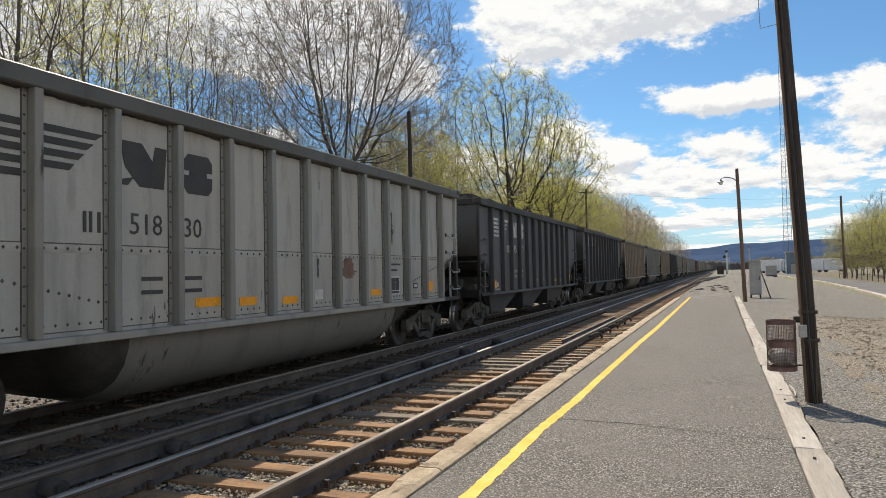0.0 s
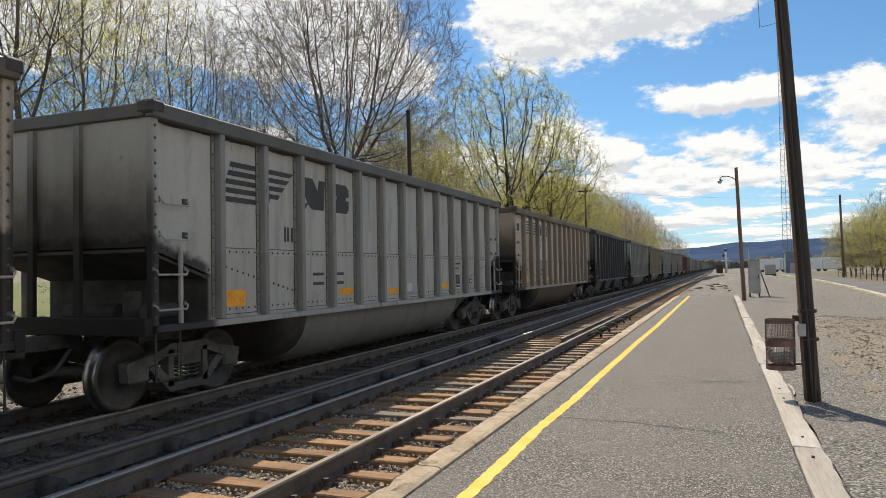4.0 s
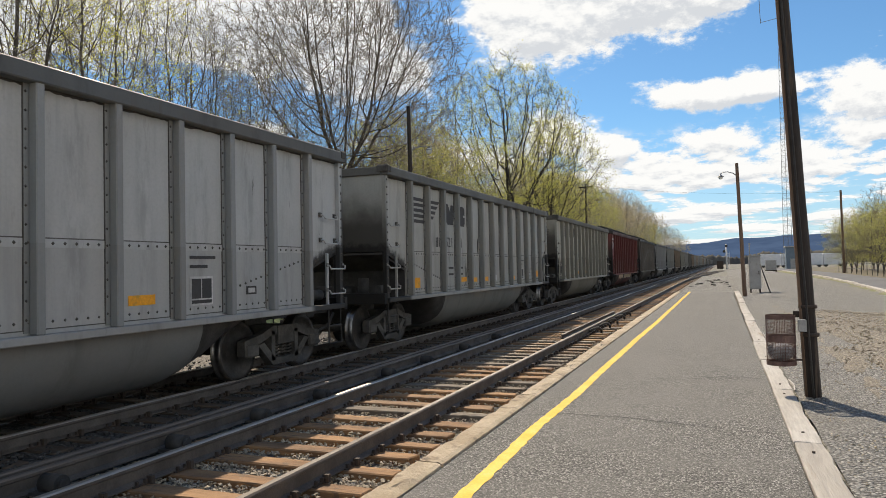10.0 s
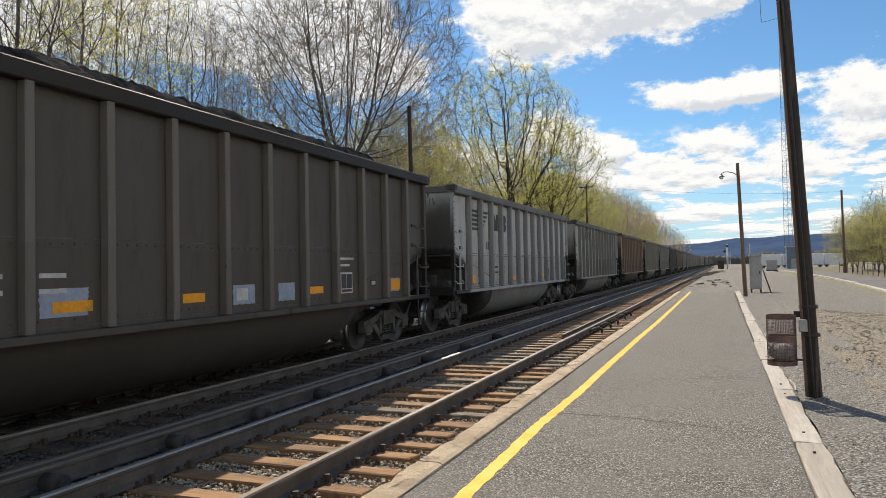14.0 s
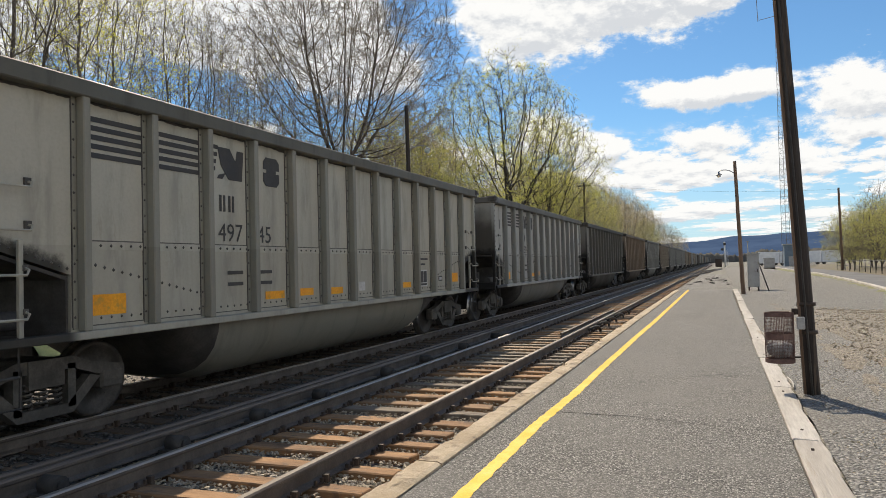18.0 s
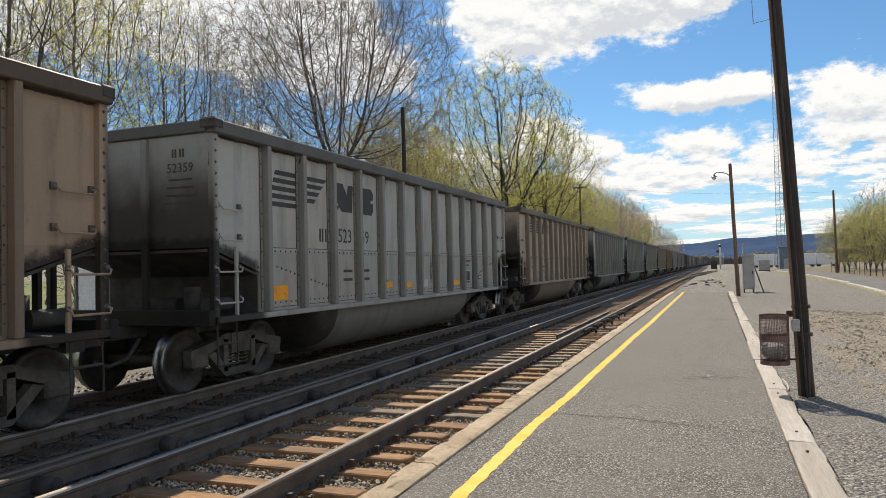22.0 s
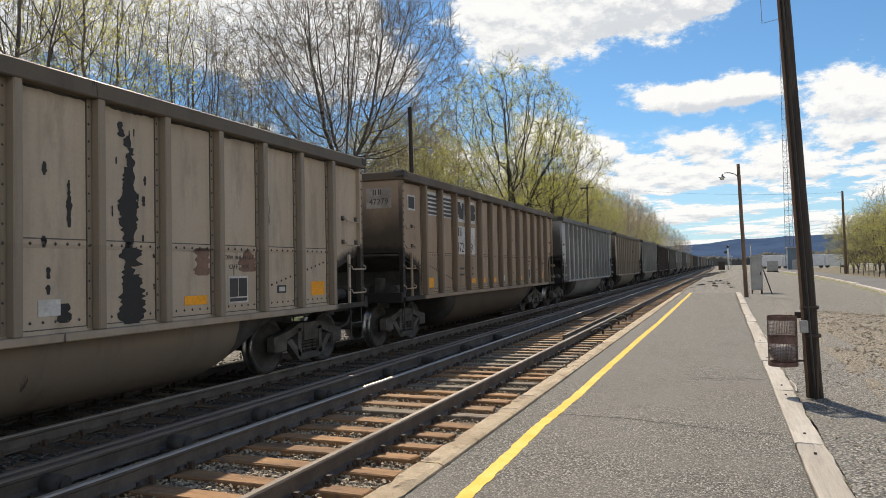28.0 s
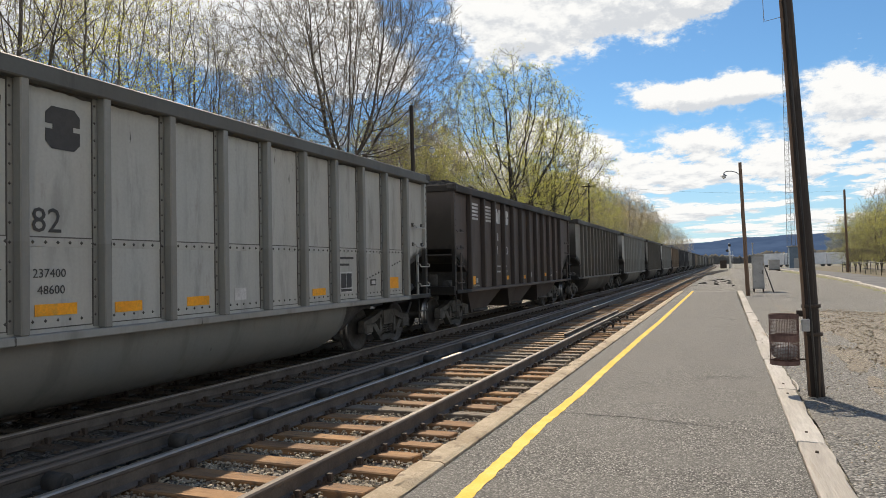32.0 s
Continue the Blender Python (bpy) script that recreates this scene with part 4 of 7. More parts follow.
# ---- distance ----
def ridge():
    """A long wooded ridge."""
    bm = bmesh.new()
    rows = []
    n = 700
    for i in range(n + 1):
        a = radians(-75 + 150 * i / n)
        d = 3600
        x, y = d * math.sin(a), d * math.cos(a)
        deg = math.degrees(a)
        h = float(np.interp(deg, (-75, -10, -2.4, 1.0, 4.8, 10, 20, 75), (95, 88, 92, 112, 121, 118, 105, 100))) + 5 * noise.noise(Vector((deg * 0.5, 0, 0))) + 2.0 * noise.noise(Vector((deg * 2.9, 3, 0)))
        rows.append([bm.verts.new((x * q, y * q, z)) for q, z in ((0.80, -6), (1.0, h), (1.15, h * 0.8))])
    for a, b in zip(rows, rows[1:]):
        for k in range(2):
            bm.faces.new((a[k], b[k], b[k + 1], a[k + 1])).smooth = True
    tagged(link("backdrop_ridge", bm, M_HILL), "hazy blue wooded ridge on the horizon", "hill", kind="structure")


ridge()


def far_wood():
    """A low uneven line of distant trees across the valley."""
    bm = bmesh.new()
    rows = []
    n = 1500
    for i in range(n + 1):
        a = radians(-20 + 60 * i / n)
        d = 620 + 60 * math.sin(i * 0.014)
        h = 7.5 + 5.0 * noise.noise(Vector((i * 0.02, 0, 0))) + 2.2 * noise.noise(Vector((i * 0.17, 5, 0))) + 1.6 * noise.noise(Vector((i * 0.61, 9, 0))) + 3.5 * min(max((math.degrees(a) - 2) / 6, 0), 1)
        rows.append([bm.verts.new((d * q * math.sin(a), d * q * math.cos(a), z)) for q, z in ((0.985, -0.5), (0.99, h * 0.7), (1.0, max(h, 2.0)), (1.03, -0.5))])
    for a, b in zip(rows, rows[1:]):
        for k in range(3):
            bm.faces.new((a[k], b[k], b[k + 1], a[k + 1])).smooth = True
    tagged(link("far_wood", bm, M_FARWOOD), "grey-green line of distant trees", "trees", kind="stuff")


far_wood()


# ---- clouds: a wide shell far beyond everything, drifting slowly to the left ----
def cloud_material():
    """Cumulus: banks with ragged, bright tops and grey undersides, and streets of small clouds in perspective near the horizon."""
    n = Nodes("cloud")
    nrm = n.add("ShaderNodeVectorMath")
    nrm.operation = "NORMALIZE"
    n.put(nrm.inputs[0], n.where)
    sep = n.add("ShaderNodeSeparateXYZ", Vector=nrm.outputs[0])
    az = n.math("MULTIPLY", n.math("ARCTAN2", sep.outputs[0], sep.outputs[1]), 57.2958)
    el = n.math("MULTIPLY", n.math("ARCSINE", sep.outputs[2]), 57.2958)

    def density(el):
        spot = n.add("ShaderNodeCombineXYZ", X=az, Y=n.math("MULTIPLY", el, 1.7), Z=0.0).outputs[0]
        edge = n.noise(0.24, 10, 0.62, where=spot)
        fluff = n.noise(0.75, 9, 0.68, where=spot)
        total = None
        # turn, height, half width, half height, weight of each bank
        for a0, e0, wa, we, wt in CLOUDS:
            dx = n.math("DIVIDE", n.math("SUBTRACT", az, a0), wa)
            dy = n.math("DIVIDE", n.math("SUBTRACT", el, e0), we)
            r2 = n.math("ADD", n.math("MULTIPLY", dx, dx), n.math("MULTIPLY", dy, dy))
            g = n.math("MULTIPLY", n.math("EXPONENT", n.math("MULTIPLY", r2, -1.0)), wt)
            total = g if total is None else n.math("ADD", total, g)
        body = n.noise(0.075, 6, 0.55, where=spot, stretch=(0.6, 1.3, 1))
        # denser glowing cloud out of view, added to fill the train's shaded side
        away = n.ramp(n.math("ABSOLUTE", n.math("ADD", az, 10.0)), 48.0, 75.0, 0.0, 0.95)
        total = n.math("ADD", total, n.math("MULTIPLY", away, n.ramp(body, 0.33, 0.55)))
        total = n.math("ADD", total, n.math("MULTIPLY", n.math("SUBTRACT", edge, 0.5), 2.0))
        return n.math("ADD", total, n.math("MULTIPLY", n.math("SUBTRACT", fluff, 0.5), 1.1))

    # the far streets lie on a level sheet, so they crowd together towards the horizon
    def streets(el):
        rise = n.math("LOGARITHM", n.math("MAXIMUM", el, 0.6), 2.718)
        spot = n.add("ShaderNodeCombineXYZ", X=n.math("MULTIPLY", az, 0.17), Y=n.math("MULTIPLY", rise, 3.4), Z=4.0).outputs[0]
        f = n.noise(1.0, 9, 0.6, where=spot)
        f = n.math("ADD", f, n.math("MULTIPLY", n.math("SUBTRACT", n.noise(2.2, 6, 0.6, where=spot), 0.5), 0.35))
        return n.math("MULTIPLY", n.math("SUBTRACT", f, 0.40), n.ramp(el, 8.5, 11.5, 4.2, 0.0))

    here = n.math("MAXIMUM", density(el), n.math("ADD", streets(el), 0.3))
    above = n.math("MAXIMUM", density(n.math("ADD", el, 0.75)), n.math("ADD", streets(n.math("ADD", el, 0.38)), 0.3))
    thick = n.ramp(here, 0.36, 0.80)
    haze = n.ramp(el, -1.0, 12.0, 0.62, 0.0)
    alpha = n.math("MAXIMUM", thick, haze)
    # more cloud above than here: an underside; less: a lit top
    under = n.ramp(n.math("ADD", n.math("SUBTRACT", above, here), n.math("MULTIPLY", here, 0.10)), -0.05, 0.65)
    col = n.mix(under, (0.705, 0.745, 0.80), (0.49, 0.54, 0.62))
    col = n.mix(thick, (0.40, 0.55, 0.75), col)
    em = n.add("ShaderNodeEmission", Color=col, Strength=1.0)
    tr = n.add("ShaderNodeBsdfTransparent")
    mx = n.add("ShaderNodeMixShader", Fac=alpha)
    n.tree.links.new(tr.outputs[0], mx.inputs[1])
    n.tree.links.new(em.outputs[0], mx.inputs[2])
    n.tree.links.new(mx.outputs[0], n.out.inputs["Surface"])
    return n.mat


CLOUDS = ((-9.0, 19.9, 7.5, 3.5, 1.25), (-14.5, 18.8, 3.8, 3.2, 1.0), (-3.5, 20.8, 6.0, 2.6, 1.0), (0.5, 20.5, 4.5, 2.2, 0.9), (-31.0, 20.0, 6.0, 4.4, 1.2), (-42.0, 20.5, 12.0, 4.6, 1.7), (-57.0, 19.5, 10.0, 5.0, 1.6),
          (-1.0, 12.7, 4.4, 1.25, 1.25), (3.6, 12.6, 3.4, 1.0, 1.1), (10.6, 11.2, 3.4, 2.6, 1.25), (0.6, 9.2, 4.0, 1.3, 1.05), (6.0, 7.4, 4.0, 1.3, 0.8), (-7.5, 8.8, 2.2, 1.3, 1.1), (-12.0, 10.3, 3.6, 2.2, 1.1),
          (-1.5, 6.4, 5.0, 1.0, 0.8), (-36.0, 10.5, 5.0, 1.6, 0.6), (-22.0, 8.0, 6.0, 2.0, 0.8), (-26.5, 15.5, 4.5, 3.0, 1.1))


def cloud_shell():
    bm = bmesh.new()
    d, n = 4300, 96
    rows = []
    for e in (-0.5, 4, 9, 14, 20, 26, 32, 37, 41):
        z, q = d * math.sin(radians(e)), d * math.cos(radians(e))
        rows.append([bm.verts.new((q * math.sin(math.tau * k / n), q * math.cos(math.tau * k / n), z)) for k in range(n)])
    for a, b in zip(rows, rows[1:]):
        for k in range(n):
            bm.faces.new((a[k], b[k], b[(k + 1) % n], a[(k + 1) % n])).smooth = True
    ob = link("backdrop_clouds", bm, cloud_material())
    ob.location = (0, 0, 1.5)
    return tagged(ob, "white spring cumulus clouds in a blue sky", "sky", kind="structure")


clouds = cloud_shell()


# ---- trees ----
def grow(rng, trunk, stems, lean, crown, buds, kill, lift, stray, fine, twigs, stout):
    """Limbs of one tree. The stems reach for buds spread through the crown (height of its middle, half width, half height) and fork
    wherever the buds draw them apart; every limb is as stout as the twigs that it bears."""
    step = 0.36
    spots, parents = [], []

    def add(p, parent):
        spots.append(p)
        parents.append(parent)
        return len(spots) - 1

    last = add(np.array([0.0, 0.0, -0.3]), -1)
    n = max(int(trunk / 0.6), 1)
    bow = rng.normal(0, 0.02 * trunk, 2)
    for k in range(n):
        f = (k + 1) / n
        last = add(np.array([bow[0] * f * f, bow[1] * f * f, trunk * f]), last)
    turn = rng.uniform(0, math.tau)
    for k in range(stems):
        tip, a = last, turn + 2.4 * k
        q = lean[0] + (lean[1] - lean[0]) * ((k + 0.5) / stems) ** 0.7
        for _ in range(5):
            d = np.array([math.cos(a) * math.sin(q), math.sin(a) * math.sin(q), math.cos(q)]) + rng.normal(0, 0.12, 3)
            tip = add(spots[tip] + d * step * 1.3, tip)
    u = rng.normal(0, 1, (buds, 3))
    u *= (rng.uniform(0.02, 1, buds) ** 0.38 / np.linalg.norm(u, axis=1))[:, None]
    u *= (1 + 0.13 * np.sin(u[:, :1] * 7 + turn) * np.cos(u[:, 1:2] * 6))
    want = u * np.array([crown[1], crown[1], crown[2]]) + np.array([0, 0, crown[0]])
    want = want[want[:, 2] > max(trunk * 0.75, 0.5)]
    born = {}
    near, which, fresh = np.full(len(want), 1e9), np.zeros(len(want), int), 0
    for _ in range(110):
        if fresh == len(spots) or len(want) == 0 or len(spots) > 6500:
            break
        young = np.array(spots[fresh:])
        gap = np.linalg.norm(want[:, None] - young[None], axis=2)
        k = gap.argmin(1)
        g = gap[np.arange(len(want)), k]
        closer = g < near
        near[closer], which[closer] = g[closer], k[closer] + fresh
        keep = near > kill
        want, near, which = want[keep], near[keep], which[keep]
        fresh = len(spots)
        if len(want) == 0:
            break
        base = np.array(spots)
        pull = np.zeros_like(base)
        way = want - base[which]
        np.add.at(pull, which, way / np.linalg.norm(way, axis=1)[:, None])
        for i in np.unique(which):
            d = pull[i] / (np.linalg.norm(pull[i]) + 1e-9) + rng.normal(0, stray, 3)
            if parents[i] >= 0:
                back = spots[i] - spots[parents[i]]
                d = d + 0.7 * back / (np.linalg.norm(back) + 1e-9)
            d[2] += lift
            p = spots[i] + d / np.linalg.norm(d) * step
            # no limb doubles back on a sister
            sisters = born.setdefault(int(i), [])
            if len(sisters) < 3 and all(np.linalg.norm(p - q) > 0.2 for q in sisters):
                sisters.append(p)
                add(p, int(i))
    load = np.zeros(len(spots))
    leaf = np.ones(len(spots), bool)
    for i in range(len(spots) - 1, 0, -1):
        load[i] = max(load[i], 1.0)
        load[parents[i]] += load[i]
        leaf[parents[i]] = False
    size = fine * load ** stout
    segs, tips = [], []
    for i in range(1, len(spots)):
        p = parents[i]
        r0 = min(size[p], size[i] * 1.25) if i > n + 1 else size[p]
        segs.append((spots[p], spots[i], r0, size[i]))
        if load[i] < 7:
            way = spots[i] - spots[p]
            way = way / np.linalg.norm(way)
            for _ in range(twigs + (1 if leaf[i] else 0)):
                d = way + rng.normal(0, 0.55, 3) + np.array([0, 0, 0.15])
                d = d / np.linalg.norm(d)
                ln = rng.uniform(0.3, 0.95)
                mid, end = spots[i] + d * ln * 0.45, spots[i] + d * ln
                segs.append((spots[i], end, fine, fine * 0.7))
                tips.append(end)
                d3 = d + rng.normal(0, 0.6, 3)
                segs.append((mid, mid + d3 / np.linalg.norm(d3) * ln * 0.45, fine * 0.85, fine * 0.65))
    return segs, np.array(tips)


def limb_mesh(name, segs, sides):
    """Tapered limbs as one joined mesh."""
    p = np.array([s[0] for s in segs])
    q = np.array([s[1] for s in segs])
    r0 = np.array([s[2] for s in segs])[:, None, None]
    r1 = np.array([s[3] for s in segs])[:, None, None]
    d = q - p
    d /= np.linalg.norm(d, axis=1)[:, None]
    ref = np.where(np.abs(d[:, 2:3]) < 0.9, np.array([[0, 0, 1.0]]), np.array([[0, 1.0, 0]]))
    u = np.cross(d, ref)
    u /= np.linalg.norm(u, axis=1)[:, None]
    w = np.cross(d, u)
    a = np.arange(sides) * math.tau / sides
    ring = u[:, None] * np.cos(a)[None, :, None] + w[:, None] * np.sin(a)[None, :, None]
    v = np.concatenate([p[:, None] + ring * r0, q[:, None] + ring * r1], 1).reshape(-1, 3)
    k = np.arange(sides)
    f = np.stack([k, (k + 1) % sides, (k + 1) % sides + sides, k + sides], -1)
    f = (f[None] + (2 * sides * np.arange(len(segs)))[:, None, None]).reshape(-1, 4)
    me = bpy.data.meshes.new(name)
    me.from_pydata(v.tolist(), [], f.tolist())
    return me


def leaf_mesh(name, spots, count, size, rng, scatter):
    c = spots[rng.integers(0, len(spots), count)] + rng.normal(0, scatter, (count, 3))
    u = rng.normal(0, 1, (count, 3))
    u /= np.linalg.norm(u, axis=1)[:, None]
    w = np.cross(u, rng.normal(0, 1, (count, 3)))
    w /= np.linalg.norm(w, axis=1)[:, None]
    s = rng.uniform(size * 0.5, size, count)[:, None]
    v = np.stack([c - u * s, c + w * s * 0.5, c + u * s, c - w * s * 0.5], 1).reshape(-1, 3)
    f = (np.arange(4)[None] + 4 * np.arange(count)[:, None])
    me = bpy.data.meshes.new(name)
    me.from_pydata(v.tolist(), [], f.tolist())
    return me


def tree(seed, label, leaves, leaf_size, leaf_mat, scatter, trunk, stems, lean, crown, buds, kill=0.7, lift=0.12, stray=0.10, fine=0.008, twigs=1, tufts=0.4, bark=None, twig=None, stout=0.47):
    """tufts: share of the twigs that bear leaves."""
    rng = np.random.default_rng(seed)
    segs, tips = grow(rng, trunk, stems, lean, crown, buds, kill, lift, stray, fine, twigs, stout)
    ob = thing("tree", (0, 0, 0), label, "tree", "trees along the railway")
    girth = max(q[3] for q in segs)
    link_mesh("trunk", limb_mesh("trunk", [q for q in segs if q[3] > girth * 0.3], 7), bark or M_BARK, ob, smooth=True)
    tagged(link_mesh("branch_work", limb_mesh("branch_work", [q for q in segs if girth * 0.1 < q[3] <= girth * 0.3], 4), bark or M_BARK, ob), kind="stuff")
    tagged(link_mesh("twig_work", limb_mesh("twig_work", [q for q in segs if q[3] <= girth * 0.1], 3), twig or M_TWIG, ob), kind="stuff")
    if leaves:
        tips = tips[rng.random(len(tips)) < tufts]
        tagged(link_mesh("crown", leaf_mesh("crown", tips, leaves, leaf_size, rng, scatter), leaf_mat, ob), kind="stuff")
    return ob


BARE, GREEN = "bare grey tree with fine spring twigs", "leafy yellow-green spring tree"
kinds = {
    "great": tree(23, "great bare tree with many fanned stems and fine twigs", 2500, 0.05, M_BROWNBUD, 0.2, 5.4, 9, (0.06, 0.85), (11.6, 6.6, 6.2), 6500, 0.42, 0.20, 0.10, 0.0078, 2, bark=M_DARKBARK),
    "spreading": tree(15, "spreading dark-limbed tree with sparse yellow-green young leaves", 26000, 0.075, M_BUD, 0.2, 4.5, 4, (0.15, 0.75), (12.0, 7.0, 7.4), 2600, 0.6, 0.05, 0.20, 0.0125, 1, 0.6, M_BLACKBARK, M_DARKBARK, 0.50),
    "slender": tree(9, BARE, 700, 0.05, M_BUD, 0.2, 3.4, 2, (0.05, 0.16), (9.0, 2.2, 5.8), 1500, 0.40, 0.30, 0.14, 0.0062, 1, bark=M_DARKBARK, stout=0.51),
    "budding": tree(6, "tall tree with sparse yellow-green young leaves", 9000, 0.055, M_BUD, 0.2, 3.2, 2, (0.05, 0.18), (8.6, 2.6, 6.0), 1600, 0.42, 0.25, 0.14, 0.0066, 1, 0.5, stout=0.50),
    "sheaf": tree(3, "bare tree with a sheaf of pale upright stems", 1000, 0.05, M_BUD, 0.2, 0.8, 7, (0.04, 0.3), (7.4, 3.1, 6.0), 1500, 0.46, 0.40, 0.10, 0.0066, 1),
    "green": tree(4, GREEN, 14000, 0.085, M_BUD2, 0.25, 1.8, 4, (0.1, 0.6), (6.8, 4.2, 5.0), 1700, 0.55, 0.12, 0.14, 0.0090, 1, 0.5),
    "russet": tree(5, "russet budding spring tree", 6000, 0.08, M_BROWNBUD, 0.25, 2.2, 4, (0.1, 0.5), (7.2, 3.8, 5.4), 1600, 0.55, 0.15, 0.14, 0.0105, 1, 0.5),
    "brake": tree(11, "low brown thicket tree with few leaves", 1800, 0.07, M_BROWNBUD, 0.25, 0.3, 7, (0.1, 0.6), (4.2, 3.2, 3.6), 1000, 0.48, 0.2, 0.14, 0.0075, 1),
    "thicket": tree(13, "low thicket tree with yellow-green leaves", 7000, 0.07, M_BUD, 0.25, 0.3, 7, (0.1, 0.6), (4.0, 3.1, 3.5), 900, 0.50, 0.2, 0.14, 0.0075, 1, 0.5),
}
shrub = tree(7, "leafy yellow-green shrub tree", 3600, 0.075, M_BUD2, 0.2, 0.4, 6, (0.05, 0.45), (4.1, 2.5, 3.2), 800, 0.48, 0.25, 0.14, 0.0085, 1, 0.45, M_DARKBARK)
bare_shrub = tree(8, "bare twiggy shrub tree", 700, 0.06, M_BROWNBUD, 0.3, 0.4, 6, (0.05, 0.4), (4.2, 2.3, 3.7), 850, 0.48, 0.35, 0.12, 0.008, 1)

# kind, x, y, size, turn
TREES = [("great", -22.0, 39.2, 1.18, 40), ("sheaf", -20.0, 27.4, 0.92, 60), ("sheaf", -24.0, 40.0, 0.95, 200), ("brake", -22.5, 31.0, 0.9, 300),
         ("slender", -20.5, 15.0, 1.0, 80), ("slender", -18.0, 14.2, 1.05, 10), ("budding", -18.0, 16.6, 0.98, 200), ("budding", -21.5, 19.6, 0.9, 20),
         ("slender", -18.0, 19.7, 0.85, 140), ("slender", -19.0, 21.9, 0.88, 250), ("slender", -18.6, 23.0, 0.80, 310), 
         ("thicket", -22.5, 24.5, 0.8, 30), ("thicket", -20.5, 29.8, 0.75, 160), ("thicket", -22.0, 35.0, 0.95, 250), ("brake", -20.0, 18.0, 0.7, 77), ("brake", -21.0, 23.5, 0.85, 12),
         ("green", -20.5, 43.5, 1.0, 60), ("russet", -21.5, 47.5, 1.05, 270), ("green", -20.0, 51.5, 1.02, 190), ("russet", -23.5, 55.0, 1.1, 20), ("green", -23.0, 60.0, 0.95, 110),
         ("spreading", -19.0, 65.5, 1.09, 100), ("spreading", -17.8, 77.5, 0.93, 230), ("green", -21.0, 84.0, 1.1, 30), ("sheaf", -24.0, 72.0, 1.0, 30), ("sheaf", -25.0, 82.0, 1.0, 90),
         ("green", -19.5, 93.0, 1.15, 140), ("russet", -20.5, 100.0, 1.1, 220), ("green", -19.5, 108.0, 1.2, 330), ("green", -20.0, 120.0, 1.2, 75), ("russet", -20.5, 134.0, 1.3, 160), ("russet", -19.5, 150.0, 1.3, 15),
         ("russet", -20.0, 168.0, 1.45, 115), ("green", -17.5, 182.0, 1.0, 250), ("russet", -20.5, 196.0, 1.45, 45), ("sheaf", -20.0, 222.0, 1.35, 95), ("russet", -21.0, 250.0, 1.4, 310), ("sheaf", -20.0, 280.0, 1.3, 5),
         ("russet", -20.0, 315.0, 1.35, 35), ("sheaf", -20.0, 355.0, 1.35, 130), ("russet", -20.0, 400.0, 1.35, 285), ("sheaf", -27.0, 36.0, 1.0, 240), ("slender", -28.0, 57.0, 1.1, 130), ("russet", -30.0, 118.0, 1.3, 10),
         ("russet", -25.0, 96.0, 1.3, 60), ("green", -25.0, 113.0, 1.35, 200), ("russet", -25.5, 128.0, 1.45, 300), ("russet", -25.0, 160.0, 1.5, 80), ("russet", -25.0, 182.0, 1.5, 190), ("russet", -24.5, 212.0, 1.5, 33), ("sheaf", -24.0, 240.0, 1.45, 140), ("russet", -24.0, 268.0, 1.5, 240)]


def plant():
    rnd = random.Random(3)
    used = set()
    rows = list(TREES)
    # undergrowth behind the row of trees
    for i in range(15):
        y = 30 + 7.0 * i
        rows.append(("brake" if i % 3 else "thicket", -21.5 - rnd.uniform(0, 3.5), y + rnd.uniform(-2, 2), rnd.uniform(0.85, 1.25), rnd.uniform(0, 360)))
    for k, x, y, size, turn in rows:
        m = pose(x, y, ground_height(x, y), 0, 0, turn)
        ob = kinds[k] if k not in used else copy_thing(kinds[k], m)
        used.add(k)
        ob.matrix_basis = m
        ob.scale = (size, size, size)
    first = set()
    for i in range(30):
        row = i % 3
        src = bare_shrub if row == 2 else shrub
        m = pose(14.5 + row * 2.2 + rnd.uniform(-0.6, 0.6), 48 + i * 2.0 + rnd.uniform(-1.5, 1.5), 0.2, 0, 0, rnd.uniform(0, 360))
        ob = src if src not in first else copy_thing(src, m)
        ob.matrix_basis = m
        first.add(src)
        size = rnd.uniform(0.85, 1.1) * (0.84 + 0.010 * i) * (1.12 if row == 2 else 1.0)
        ob.scale = (size, size, size * rnd.uniform(0.9, 1.05))
        tagged(ob, group="shrubs along the fence")


plant()


# ---- the coal train ----
PITCH, SPEED, BODY = 16.18, 15.225, 14.4
HALF = BODY / 2
RIBS = [-HALF + 1.27 + 1.0 * i for i in range(13)]
HOPPER_RIBS = [-HALF + 1.20] + [-HALF + 2.37 + 1.0 * i for i in range(11)]


def bolt(bm, x, y, z, s=0.016, sx=1):
    """A rivet head on a side sheet."""
    a = [bm.verts.new((x, y + dy, z + dz)) for dy, dz in ((-s, 0), (0, -s), (s, 0), (0, s))]
    t = bm.verts.new((x + sx * s * 0.9, y, z))
    for i in range(4):
        bm.faces.new((a[i], a[(i + 1) % 4], t) if sx > 0 else (a[(i + 1) % 4], a[i], t)).material_index = 1


